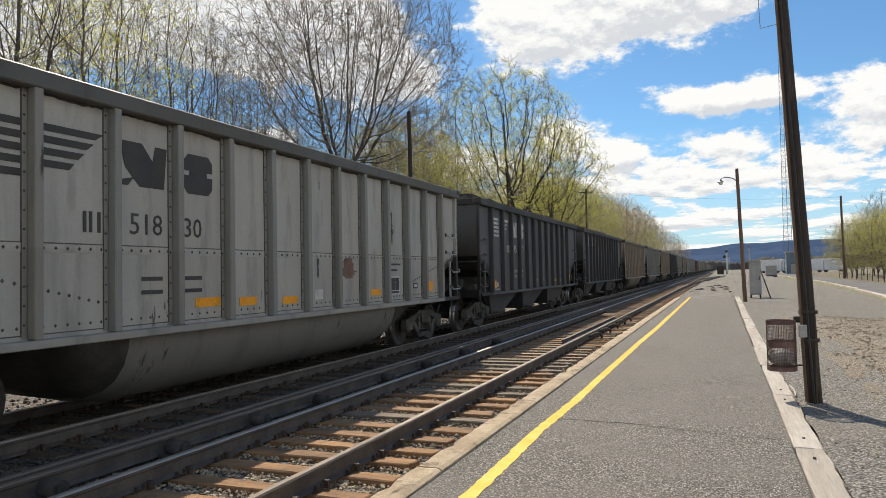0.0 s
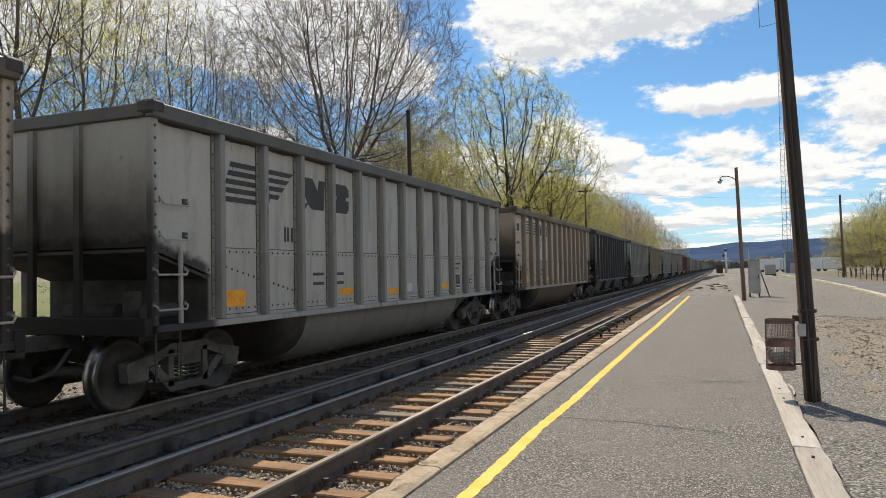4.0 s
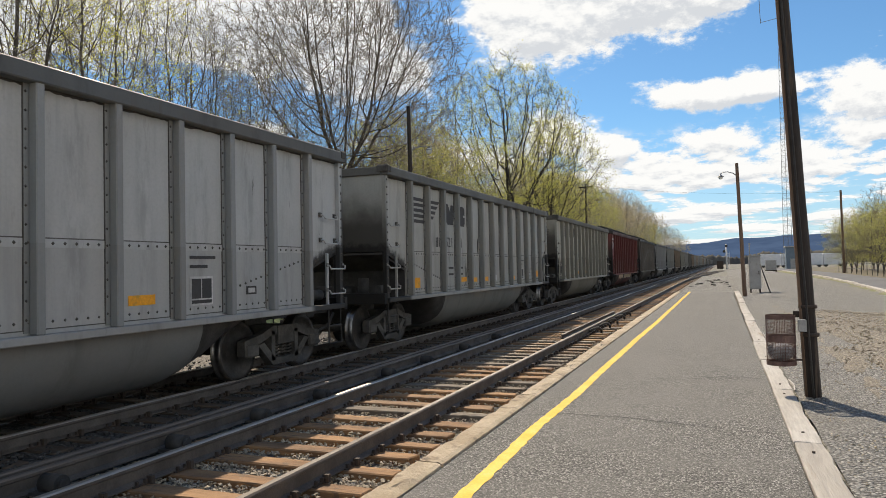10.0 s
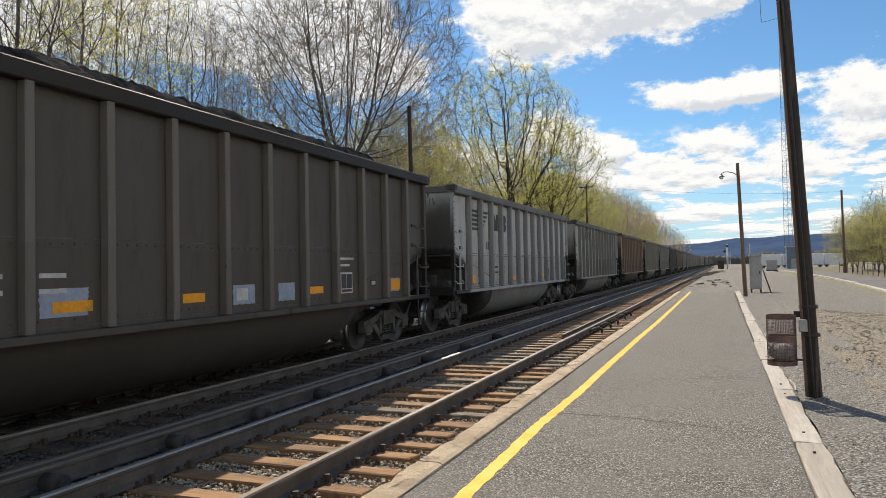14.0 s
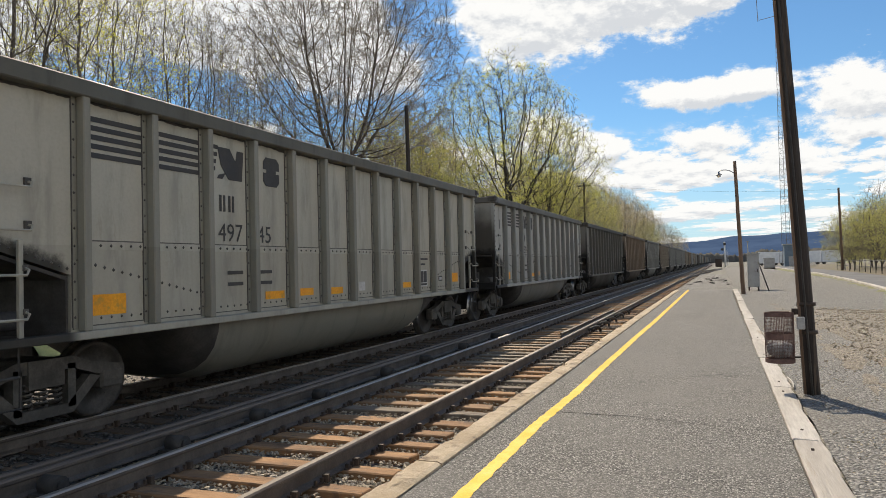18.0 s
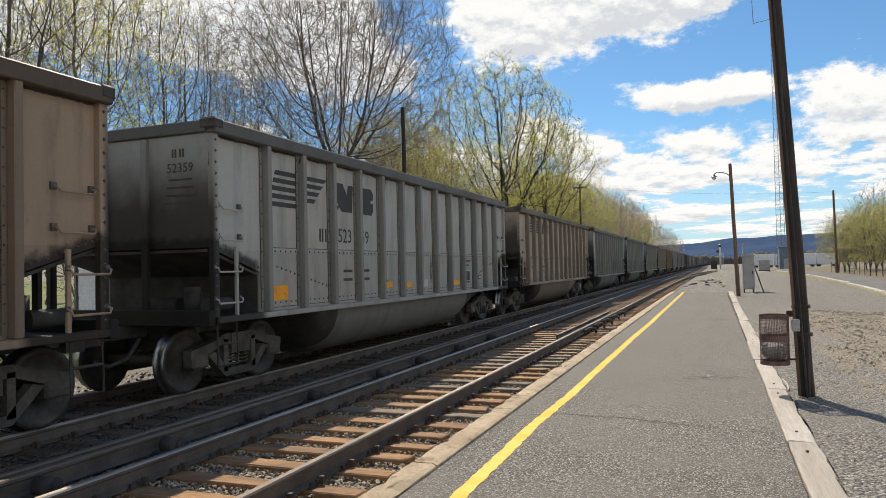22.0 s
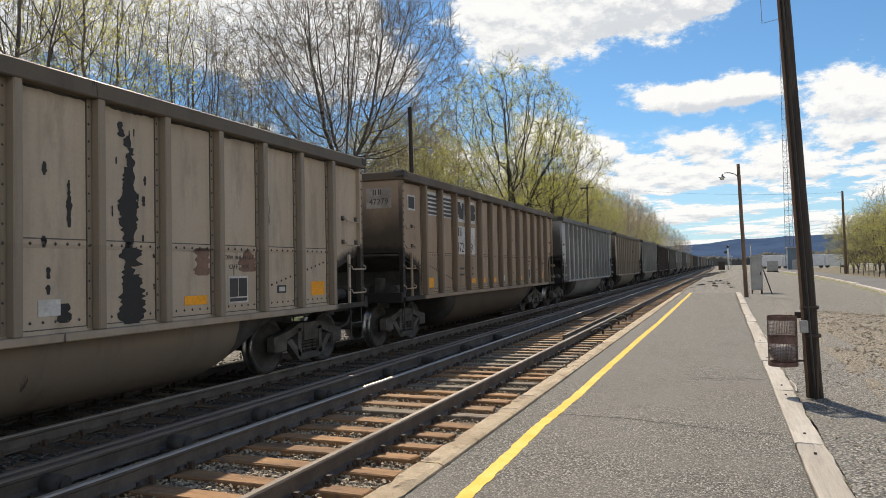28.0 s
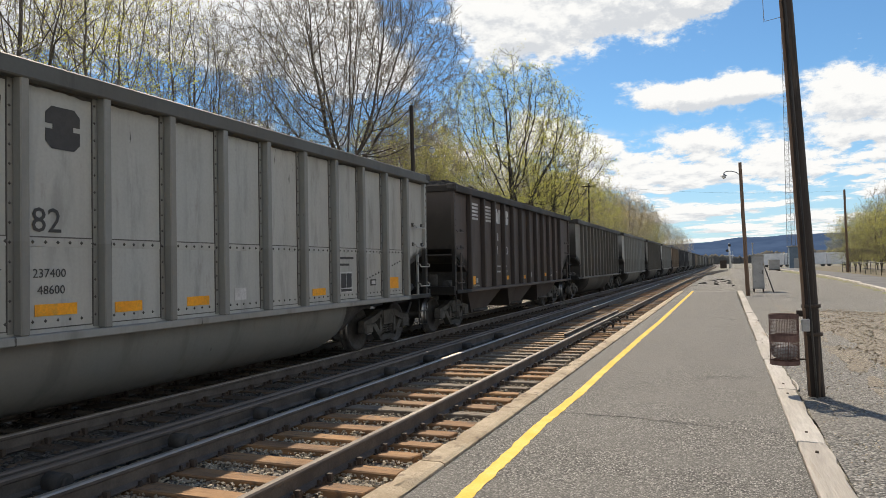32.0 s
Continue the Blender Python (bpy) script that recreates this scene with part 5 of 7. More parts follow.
def rib_mesh(sx):
    bm = bmesh.new()
    x0, x1 = sorted((sx * 1.465, sx * 1.482))
    box(bm, x0, x1, -0.105, 0.105, 1.12, 3.64)
    x0, x1 = sorted((sx * 1.482, sx * 1.60))
    box(bm, x0, x1, -0.05, 0.05, 1.10, 3.64, bevel=0.012)
    for y in (-0.113, 0.054):
        box(bm, *sorted((sx * 1.466, sx * 1.484)), y, y + 0.009, 1.14, 3.62, slot=1)
    for i in range(13):
        for y in (-0.08, 0.08):
            bolt(bm, sx * 1.482, y, 1.25 + 0.19 * i, 0.018, sx)
    me = bpy.data.meshes.new("rib")
    bm.to_mesh(me)
    bm.free()
    me.materials.append(M_PAINT)
    me.materials.append(M_RIVET)
    return me


def plain_rib_mesh(sx):
    bm = bmesh.new()
    x0, x1 = sorted((sx * 1.465, sx * 1.60))
    box(bm, x0, x1, -0.055, 0.055, 1.10, 3.64, bevel=0.015)
    me = bpy.data.meshes.new("rib")
    bm.to_mesh(me)
    bm.free()
    me.materials.append(M_PAINT)
    me.materials.append(M_RIVET)
    return me


def share(name, me, parent, at=(0, 0, 0), turn=0.0):
    ob = new(name, me)
    ob.parent, ob.location = parent, at
    ob.rotation_euler = (0, 0, turn)
    return ob


def coal_bm(peak, nx=16, ny=110):
    bm = bmesh.new()
    g = []
    for j in range(ny + 1):
        y = -HALF + 0.06 + (BODY - 0.12) * j / ny
        row = []
        for i in range(nx + 1):
            x = -1.46 + 2.92 * i / nx
            edge = min(1.0, (1.46 - abs(x)) / 0.7) * min(1.0, (HALF - abs(y)) / 1.4)
            z = 3.60 + peak * edge + 0.06 * noise.noise(Vector((x * 1.3, y * 1.3, 1))) + 0.07 * noise.noise(Vector((x * 8, y * 8, 4))) + 0.05 * noise.noise(Vector((x * 21, y * 21, 7)))
            row.append(bm.verts.new((x, y, z)))
        g.append(row)
    for a, b in zip(g, g[1:]):
        for i in range(nx):
            bm.faces.new((a[i], a[i + 1], b[i + 1], b[i]))
    return bm


def tub_bm(stations):
    """The rounded belly that hangs between the trucks."""
    bm = bmesh.new()
    rows = []
    prof = [(-1.44, 1.06), (-1.415, 0.86), (-1.34, 0.63), (-1.20, 0.43), (-1.00, 0.28), (-0.70, 0.18), (0, 0.15), (0.70, 0.18), (1.00, 0.28), (1.20, 0.43), (1.34, 0.63), (1.415, 0.86), (1.44, 1.06)]
    for y, k in stations:
        rows.append([bm.verts.new((x, y, 1.06 - (1.06 - z) * k)) for x, z in prof])
    for a, b in zip(rows, rows[1:]):
        for i in range(len(prof) - 1):
            bm.faces.new((a[i], a[i + 1], b[i + 1], b[i])).smooth = True
    return bm


def wheelset_mesh():
    bm = bmesh.new()
    for s in (-1, 1):
        prof = [(0.0, 0.10), (0.11, 0.10), (0.13, 0.05), (0.37, 0.03), (0.39, 0.07), (0.452, 0.068), (0.457, 0.0), (0.462, -0.055), (0.485, -0.06), (0.485, -0.085), (0.40, -0.085), (0.37, -0.04), (0.12, -0.05), (0.10, -0.1), (0.0, -0.1)]
        rings = [[bm.verts.new((s * (0.7525 + dx), r * math.cos(math.tau * k / 20), r * math.sin(math.tau * k / 20))) for k in range(20)] for r, dx in prof if r > 0]
        for i, (a, b) in enumerate(zip(rings, rings[1:])):
            for k in range(20):
                f = bm.faces.new((a[k], a[(k + 1) % 20], b[(k + 1) % 20], b[k]) if s < 0 else (b[k], b[(k + 1) % 20], a[(k + 1) % 20], a[k]))
                f.smooth = True
                f.material_index = 1 if 4 <= i <= 7 else 0
        # end cap with three bolts
        tube(bm, [(s * 0.84, 0, 0), (s * 1.06, 0, 0)], 0.085, 12)
        for k in range(3):
            a = math.tau * k / 3
            tube(bm, [(s * 1.06, 0.05 * math.cos(a), 0.05 * math.sin(a)), (s * 1.085, 0.05 * math.cos(a), 0.05 * math.sin(a))], 0.018, 6)
        # two lightening marks, so that the turning shows
        tube(bm, [(s * 0.785, 0.25, 0), (s * 0.80, 0.25, 0)], 0.03, 6)
    tube(bm, [(-0.75, 0, 0), (0.75, 0, 0)], 0.085, 12)
    me = bpy.data.meshes.new("wheelset")
    bm.to_mesh(me)
    bm.free()
    me.materials.append(M_WHEEL)
    me.materials.append(M_TREAD)
    return me


def side_frame_mesh(s):
    """A cast truck side frame with its two openings."""
    bm = bmesh.new()
    x0, x1 = sorted((s * 0.94, s * 1.08))
    top = [(-1.08, 0.50), (-1.08, 0.62), (-0.62, 0.70), (-0.34, 0.80), (0.34, 0.80), (0.62, 0.70), (1.08, 0.62), (1.08, 0.50), (0.66, 0.56), (0.36, 0.66), (-0.36, 0.66), (-0.66, 0.56)]
    extrude_yz(bm, top, x0, x1)
    low = [(-0.72, 0.52), (-0.58, 0.56), (-0.28, 0.28), (0.28, 0.28), (0.58, 0.56), (0.72, 0.52), (0.34, 0.17), (-0.34, 0.17)]
    extrude_yz(bm, low, x0, x1)
    for y in (-0.33, 0.33):
        box(bm, x0, x1, y - 0.05, y + 0.05, 0.24, 0.72)
    for y in (-0.89, 0.89):
        box(bm, min(x0, s * 0.9), max(x1, s * 1.1), y - 0.17, y + 0.17, 0.36, 0.58, bevel=0.03)
    me = bpy.data.meshes.new("side_frame")
    bm.to_mesh(me)
    bm.free()
    me.materials.append(M_TRUCK)
    return me


def spring_mesh(s):
    bm = bmesh.new()
    for y in (-0.18, 0.0, 0.18):
        pts = [(s * 1.0 + 0.06 * math.cos(a), y + 0.06 * math.sin(a), 0.29 + 0.26 * i / 40) for i in range(41) for a in (math.tau * i / 8,)]
        tube(bm, pts, 0.016, 4, cap=False)
    me = bpy.data.meshes.new("spring")
    bm.to_mesh(me)
    bm.free()
    me.materials.append(M_TRUCK)
    return me


def make(name, bm, *mats):
    me = bpy.data.meshes.new(name)
    bm.to_mesh(me)
    bm.free()
    for m in mats:
        me.materials.append(m)
    return me


WHEELSET, FRAME_R, FRAME_L, SPRING_R, SPRING_L = wheelset_mesh(), side_frame_mesh(1), side_frame_mesh(-1), spring_mesh(1), spring_mesh(-1)
BOLSTER = make("truck", boxes((-1.1, 1.1, -0.22, 0.22, 0.50, 0.80), (-0.5, 0.5, -0.3, 0.3, 0.78, 0.98), (-0.9, 0.9, -0.62, -0.50, 0.38, 0.50), (-0.9, 0.9, 0.50, 0.62, 0.38, 0.50)), M_TRUCK)
RIB = {1: rib_mesh(1), -1: rib_mesh(-1)}
PRIB = {1: plain_rib_mesh(1), -1: plain_rib_mesh(-1)}


def coupler_mesh():
    bm = boxes((-0.09, 0.09, -0.86, 0.3, 0.80, 0.98))
    extrude_xz(bm, [(-0.2, 0.72), (0.2, 0.76), (0.22, 1.02), (-0.2, 1.04)], -0.895, -0.6)
    tube(bm, [(0.35, -0.1, 0.8), (0.36, -0.35, 0.55), (0.3, -0.6, 0.48), (0.2, -0.75, 0.55)], 0.03, 6)
    return make("coupler", bm, M_UNDER)


COUPLER = coupler_mesh()


def ladder_mesh(s):
    """Corner ladder: two slim stiles and bent rungs, from the sill up to the slope sheet."""
    bm = bmesh.new()
    for y, top in ((0.06, 1.98), (0.52, 2.06)):
        box(bm, *sorted((s * 1.50, s * 1.545)), y - 0.026, y + 0.026, 1.05, top, bevel=0.006)
    for z in (1.28, 1.71):
        tube(bm, [(s * 1.54, 0.03, z + 0.07), (s * 1.60, 0.03, z + 0.05), (s * 1.61, 0.05, z), (s * 1.61, 0.53, z), (s * 1.60, 0.56, z + 0.05), (s * 1.54, 0.56, z + 0.07)], 0.014, 5)
        for y in (0.03, 0.56):
            box(bm, *sorted((s * 1.545, s * 1.556)), y - 0.028, y + 0.028, z + 0.04, z + 0.10, slot=1)
    return make("ladder", bm, M_PAINT, M_RIVET)


def step_mesh(s):
    """Hanging foot step below the sill, with two treads."""
    bm = bmesh.new()
    tube(bm, [(s * 1.52, 0.08, 1.1), (s * 1.54, 0.08, 0.42), (s * 1.54, 0.50, 0.42), (s * 1.52, 0.50, 1.1)], 0.018, 5)
    tube(bm, [(s * 1.53, 0.08, 0.72), (s * 1.53, 0.50, 0.72)], 0.018, 5)
    return make("step", bm, M_UNDER)


def grab_mesh(s):
    """A bent grab iron between two bolted lugs."""
    bm = bmesh.new()
    tube(bm, [(s * 1.48, 0.04, 0.06), (s * 1.55, 0.04, 0.05), (s * 1.57, 0.07, 0.0), (s * 1.57, 0.49, 0.0), (s * 1.55, 0.52, 0.05), (s * 1.48, 0.52, 0.06)], 0.014, 5)
    for y in (0.04, 0.52):
        box(bm, *sorted((s * 1.465, s * 1.50)), y - 0.035, y + 0.035, 0.02, 0.10, slot=1)
    return make("grab_iron", bm, M_PAINT, M_RIVET)


STEP = {1: step_mesh(1), -1: step_mesh(-1)}
LADDER = {1: ladder_mesh(1), -1: ladder_mesh(-1)}
GRAB = {1: grab_mesh(1), -1: grab_mesh(-1)}


def rivet_strip(s):
    bm = boxes((min(s * 1.465, s * 1.477), max(s * 1.465, s * 1.477), -HALF + 1.2, HALF - 1.2, 1.975, 2.065))
    box(bm, *sorted((s * 1.466, s * 1.4745)), -HALF + 1.2, HALF - 1.2, 2.066, 2.079, slot=1)
    box(bm, *sorted((s * 1.466, s * 1.4745)), -HALF + 1.2, HALF - 1.2, 1.14, 1.152, slot=1)
    y = -HALF + 1.25
    while y < HALF - 1.2:
        bolt(bm, s * 1.477, y, 2.02, 0.022, s)
        bolt(bm, s * 1.471, y, 1.22, 0.02, s)
        y += 0.145
    for e in (-1, 1):
        for i in range(16):
            yy = e * (HALF - 1.22 - 0.125 * i)
            bolt(bm, s * 1.471, yy, 1.86 - 0.028 * i, 0.024, s)
        for i in range(12):
            bolt(bm, s * 1.471, e * (HALF - 0.06 - 0.095 * i), 2.10 - 0.03 * i, 0.022, s)
    return make("seam", bm, M_PAINT, M_RIVET)


def post_mesh(s, e):
    """A corner post with its row of bolts."""
    bm = bmesh.new()
    y0, y1 = sorted((e * HALF, e * (HALF - 0.12)))
    box(bm, min(s * 1.46, s * 1.55), max(s * 1.46, s * 1.55), y0, y1, 1.02, 3.64, bevel=0.008)
    for i in range(16):
        bolt(bm, s * 1.55, (y0 + y1) / 2, 1.2 + 0.155 * i, 0.026, s)
    return make("corner_post", bm, M_PAINT, M_RIVET)


def end_bm(e):
    """Ribs and sill at a car's end."""
    bm = bmesh.new()
    y = e * HALF
    box(bm, -1.56, 1.56, min(y, y + e * 0.12), max(y, y + e * 0.12), 0.98, 1.2, bevel=0.01)
    for x in (-0.4, 0.4):
        box(bm, x - 0.05, x + 0.05, min(y, y + e * 0.06), max(y, y + e * 0.06), 1.2, 3.6)
    return bm


def gondola_outline():
    return [(-HALF, 3.66), (HALF, 3.66), (HALF, 2.05), (HALF - 1.15, 1.70), (HALF - 1.15, 1.06), (-HALF + 1.15, 1.06), (-HALF + 1.15, 1.70), (-HALF, 2.05)]


def hopper_outline():
    return [(-HALF, 3.66), (HALF, 3.66), (HALF, 2.15), (HALF - 1.3, 1.45), (HALF - 1.3, 1.06), (-HALF + 1.3, 1.06), (-HALF + 1.3, 1.45), (-HALF, 2.15)]


def bay_bm(y0, y1, y2, y3):
    """A hopper chute, narrow below."""
    bm = bmesh.new()
    a = [bm.verts.new((x, y, 1.08)) for x, y in ((-1.3, y0), (1.3, y0), (1.3, y1), (-1.3, y1))]
    b = [bm.verts.new((x, y, 0.34)) for x, y in ((-1.0, y2), (1.0, y2), (1.0, y3), (-1.0, y3))]
    for i in range(4):
        bm.faces.new((a[i], b[i], b[(i + 1) % 4], a[(i + 1) % 4]))
    bm.faces.new(b[::-1])
    bmesh.ops.recalc_face_normals(bm, faces=list(bm.faces))
    return bm


def build_car(kind, full, label):
    car = thing("coal_hopper_car" if kind == "hopper" else "coal_gondola_car", (0, 0, 0), label, "freight car", "cars of the coal train")
    bm = bmesh.new()
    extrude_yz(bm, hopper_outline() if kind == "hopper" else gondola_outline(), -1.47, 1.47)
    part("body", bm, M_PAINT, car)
    for s in (1, -1):
        x0, x1 = sorted((s * 1.46, s * 1.62))
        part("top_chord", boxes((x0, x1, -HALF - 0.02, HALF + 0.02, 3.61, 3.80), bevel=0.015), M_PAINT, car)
        x0, x1 = sorted((s * 1.44, s * 1.60))
        part("side_sill", boxes((x0, x1, -HALF + 0.02, HALF - 0.02, 1.01, 1.098), bevel=0.01), M_PAINT, car)
    for e in (1, -1):
        y0, y1 = sorted((e * (HALF - 0.10), e * (HALF + 0.05)))
        part("end_chord", boxes((-1.46, 1.46, y0, y1, 3.62, 3.79), bevel=0.015), M_PAINT, car)
        part("end_frame", end_bm(e), M_PAINT, car)
        bm = bmesh.new()
        extrude_yz(bm, [(e * (HALF - 0.02), 2.04), (e * (HALF - 1.12), 1.70), (e * (HALF - 1.12), 1.66), (e * (HALF - 0.02), 2.0)], -1.44, 1.44)
        extrude_yz(bm, [(e * (HALF - 1.12), 1.70), (e * (HALF - 1.12), 1.06), (e * (HALF - 1.145), 1.06), (e * (HALF - 1.145), 1.70)], -1.44, 1.44)
        for v in bm.verts:
            v.co.z -= 0.012
            v.co.y += e * 0.012
        # dark sheet over the slope and inner wall of the open end
        part("slope_sheet", bm, M_UNDER, car, "black slope sheet")
        part("end_platform", boxes((-1.44, 1.44, *sorted((e * (HALF - 1.1), e * (HALF - 0.02))), 1.0, 1.05)), M_UNDER, car)
        bm = bmesh.new()
        tube(bm, [(-0.4, e * (HALF - 0.55), 1.22), (0.5, e * (HALF - 0.55), 1.22)], 0.13, 10)
        tube(bm, [(0.75, e * (HALF - 0.5), 1.1), (0.75, e * (HALF - 0.5), 1.5)], 0.12, 8)
        tube(bm, [(1.2, e * (HALF - 0.75), 1.25), (1.2, e * (HALF - 0.25), 1.25)], 0.10, 8)
        part("brake_gear", bm, M_UNDER, car, "dark brake cylinder and valves")
        ob = share("coupler", COUPLER, car, (0, e * HALF, 0), 0.0 if e < 0 else math.pi)
        truck = share("truck", BOLSTER, car, (0, e * (HALF - 1.16), 0))
        for me in (FRAME_R, FRAME_L):
            share("side_frame", me, truck)
        if full:
            for me in (SPRING_R, SPRING_L):
                share("spring", me, truck)
        for y in (-0.89, 0.89):
            share("wheelset", WHEELSET, truck, (0, y, 0.457))
    for s in ((1, -1) if full else (1,)):
        for y in HOPPER_RIBS if kind == "hopper" else RIBS:
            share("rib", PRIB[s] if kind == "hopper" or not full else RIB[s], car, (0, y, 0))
    if full:
        for s in (1, -1):
            if kind != "hopper":
                link_mesh("seam", rivet_strip(s), [], car)
            for e in (1, -1):
                link_mesh("corner_post", post_mesh(s, e), [], car)
                ob = share("ladder", LADDER[s], car, (0, e * (HALF - 0.0) if e < 0 else HALF - 0.58, 0))
                share("step", STEP[s], car, (0, e * (HALF - 0.0) if e < 0 else HALF - 0.58, 0))
                for z in (2.15, 2.58):
                    share("grab_iron", GRAB[s], car, (0, -HALF + 0.12 if e < 0 else HALF - 0.7, z))
    if kind == "hopper":
        for y in (-3.9, 0.0, 3.9):
            part("hopper_bay", bay_bm(y - 1.75, y + 1.75, y - 0.55, y + 0.55), M_PAINT, car)
            bm = bmesh.new()
            tube(bm, [(1.02, y - 0.5, 0.42), (1.12, y + 0.5, 0.42)], 0.05, 6)
            part("gate", bm, M_UNDER, car)
    else:
        # belly ends in black: shade and soot put into the colour
        part("belly_end", tub_bm(((-4.7, 0.0), (-4.2, 0.5), (-3.9, 0.75), (-3.62, 0.9))), M_UNDER, car, "sloping end of the belly, blackened for shade and soot")
        part("belly_end", tub_bm(((3.62, 0.9), (3.9, 0.75), (4.2, 0.5), (4.7, 0.0))), M_UNDER, car, "sloping end of the belly, blackened for shade and soot")
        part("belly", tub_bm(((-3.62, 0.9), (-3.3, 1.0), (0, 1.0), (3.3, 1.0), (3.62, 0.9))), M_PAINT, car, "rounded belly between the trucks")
    if full and kind != "hopper":
        for s in (1, -1):
            part("soot_fringe", chord_fringe_bm(s, 5 + s), M_UNDER, car, "dark fringe of painted shade and soot under the top chord")
    for s in (1, -1):
        for e in (1, -1):
            x0, x1 = sorted((s * 1.36, s * 1.63))
            y0, y1 = sorted((e * (HALF - 0.16), e * (HALF + 0.06)))
            part("corner_cap", boxes((x0, x1, y0, y1, 3.66, 3.825), bevel=0.03), M_UNDER, car, "dark corner cap")
    part("coal_load", coal_bm(0.50 if kind == "hopper" else 0.12, *((16, 110) if full else (8, 50))), M_COAL, car, "heaped black coal")
    return car


# ---- paint schemes and markings ----
GREY, LIGHT, TAN, BROWN, OLIVE, DARK, BLACK, RED = ((0.435, 0.445, 0.42), (0.475, 0.495, 0.495), (0.47, 0.40, 0.315), (0.385, 0.295, 0.215), (0.455, 0.45, 0.385), (0.215, 0.21, 0.19), (0.108, 0.115, 0.124), (0.235, 0.066, 0.058))
# kind, paint, emblem, number in front, number behind, name of the paint
CARS = {
    1: ("gondola", GREY, "mane", "518", "30"), 2: ("hopper", BLACK, "mane", "145", "757"), 3: ("hopper", BLACK, "bars", "147", "418"), 4: ("gondola", TAN, "bars", "498", "21"),
    5: ("gondola", GREY, "mane", "", ""), 6: ("gondola", TAN, "patch", "", "2"), 7: ("hopper", BLACK, "bars", "148", "75"), 8: ("gondola", GREY, "mane", "527", "09"),
    9: ("gondola", TAN, "bars", "516", "58"), 10: ("gondola", LIGHT, "mane", "529", "45"), 11: ("gondola", GREY, "mane", "521", "61"), 12: ("gondola", OLIVE, "bars", "475", "12"),
    13: ("gondola", RED, "red", "75", "50"), 14: ("gondola", (0.092, 0.084, 0.074), "none", "10", "579"), 15: ("gondola", LIGHT, "mane", "", ""), 16: ("gondola", GREY, "bars", "", ""),
    17: ("gondola", BROWN, "patch", "467", "64"), 18: ("gondola", OLIVE, "bars", "497", "45"), 19: ("gondola", GREY, "bars", "480", "05"), 20: ("gondola", DARK, "faint", "496", "53"),
    21: ("gondola", BROWN, "patch", "467", "12"), 22: ("gondola", GREY, "mane", "523", "59"), 23: ("gondola", TAN, "bars", "517", "21"), 24: ("gondola", GREY, "mane", "531", "61"),
    25: ("gondola", GREY, "mane", "530", "78"), 26: ("gondola", GREY, "bars", "", ""), 27: ("gondola", TAN, "bars", "500", "11"), 28: ("gondola", BROWN, "patch", "472", "79"),
    29: ("gondola", LIGHT, "bars", "492", "16"), 30: ("gondola", TAN, "mane", "508", "25"), 31: ("gondola", GREY, "bars", "476", "82"), 32: ("hopper", (0.10, 0.084, 0.078), "bars", "1", "13"),
}
NAMES = {GREY: "grey", LIGHT: "pale grey", TAN: "tan-grey", BROWN: "dusty brown", OLIVE: "greenish grey", DARK: "dark sooty grey", BLACK: "black", RED: "faded red"}
FAR_PAINT = (GREY, DARK, GREY, BLACK, TAN, DARK, LIGHT, DARK, GREY, BROWN)
LAST = 61


# load limit and light weight where they can be read
WEIGHTS = {2: ("229200", "56800"), 3: ("229400", "56600"), 9: ("237100", "49900"), 24: ("237100", "48900"), 31: ("237400", "48600"), 27: ("236800", "49200")}
END_NUMBERS = {7: "148175", 14: "10579", 12: "47512", 22: "52359", 29: "49216", 21: "46712", 28: "47279", 30: "50825", 10: "52945"}
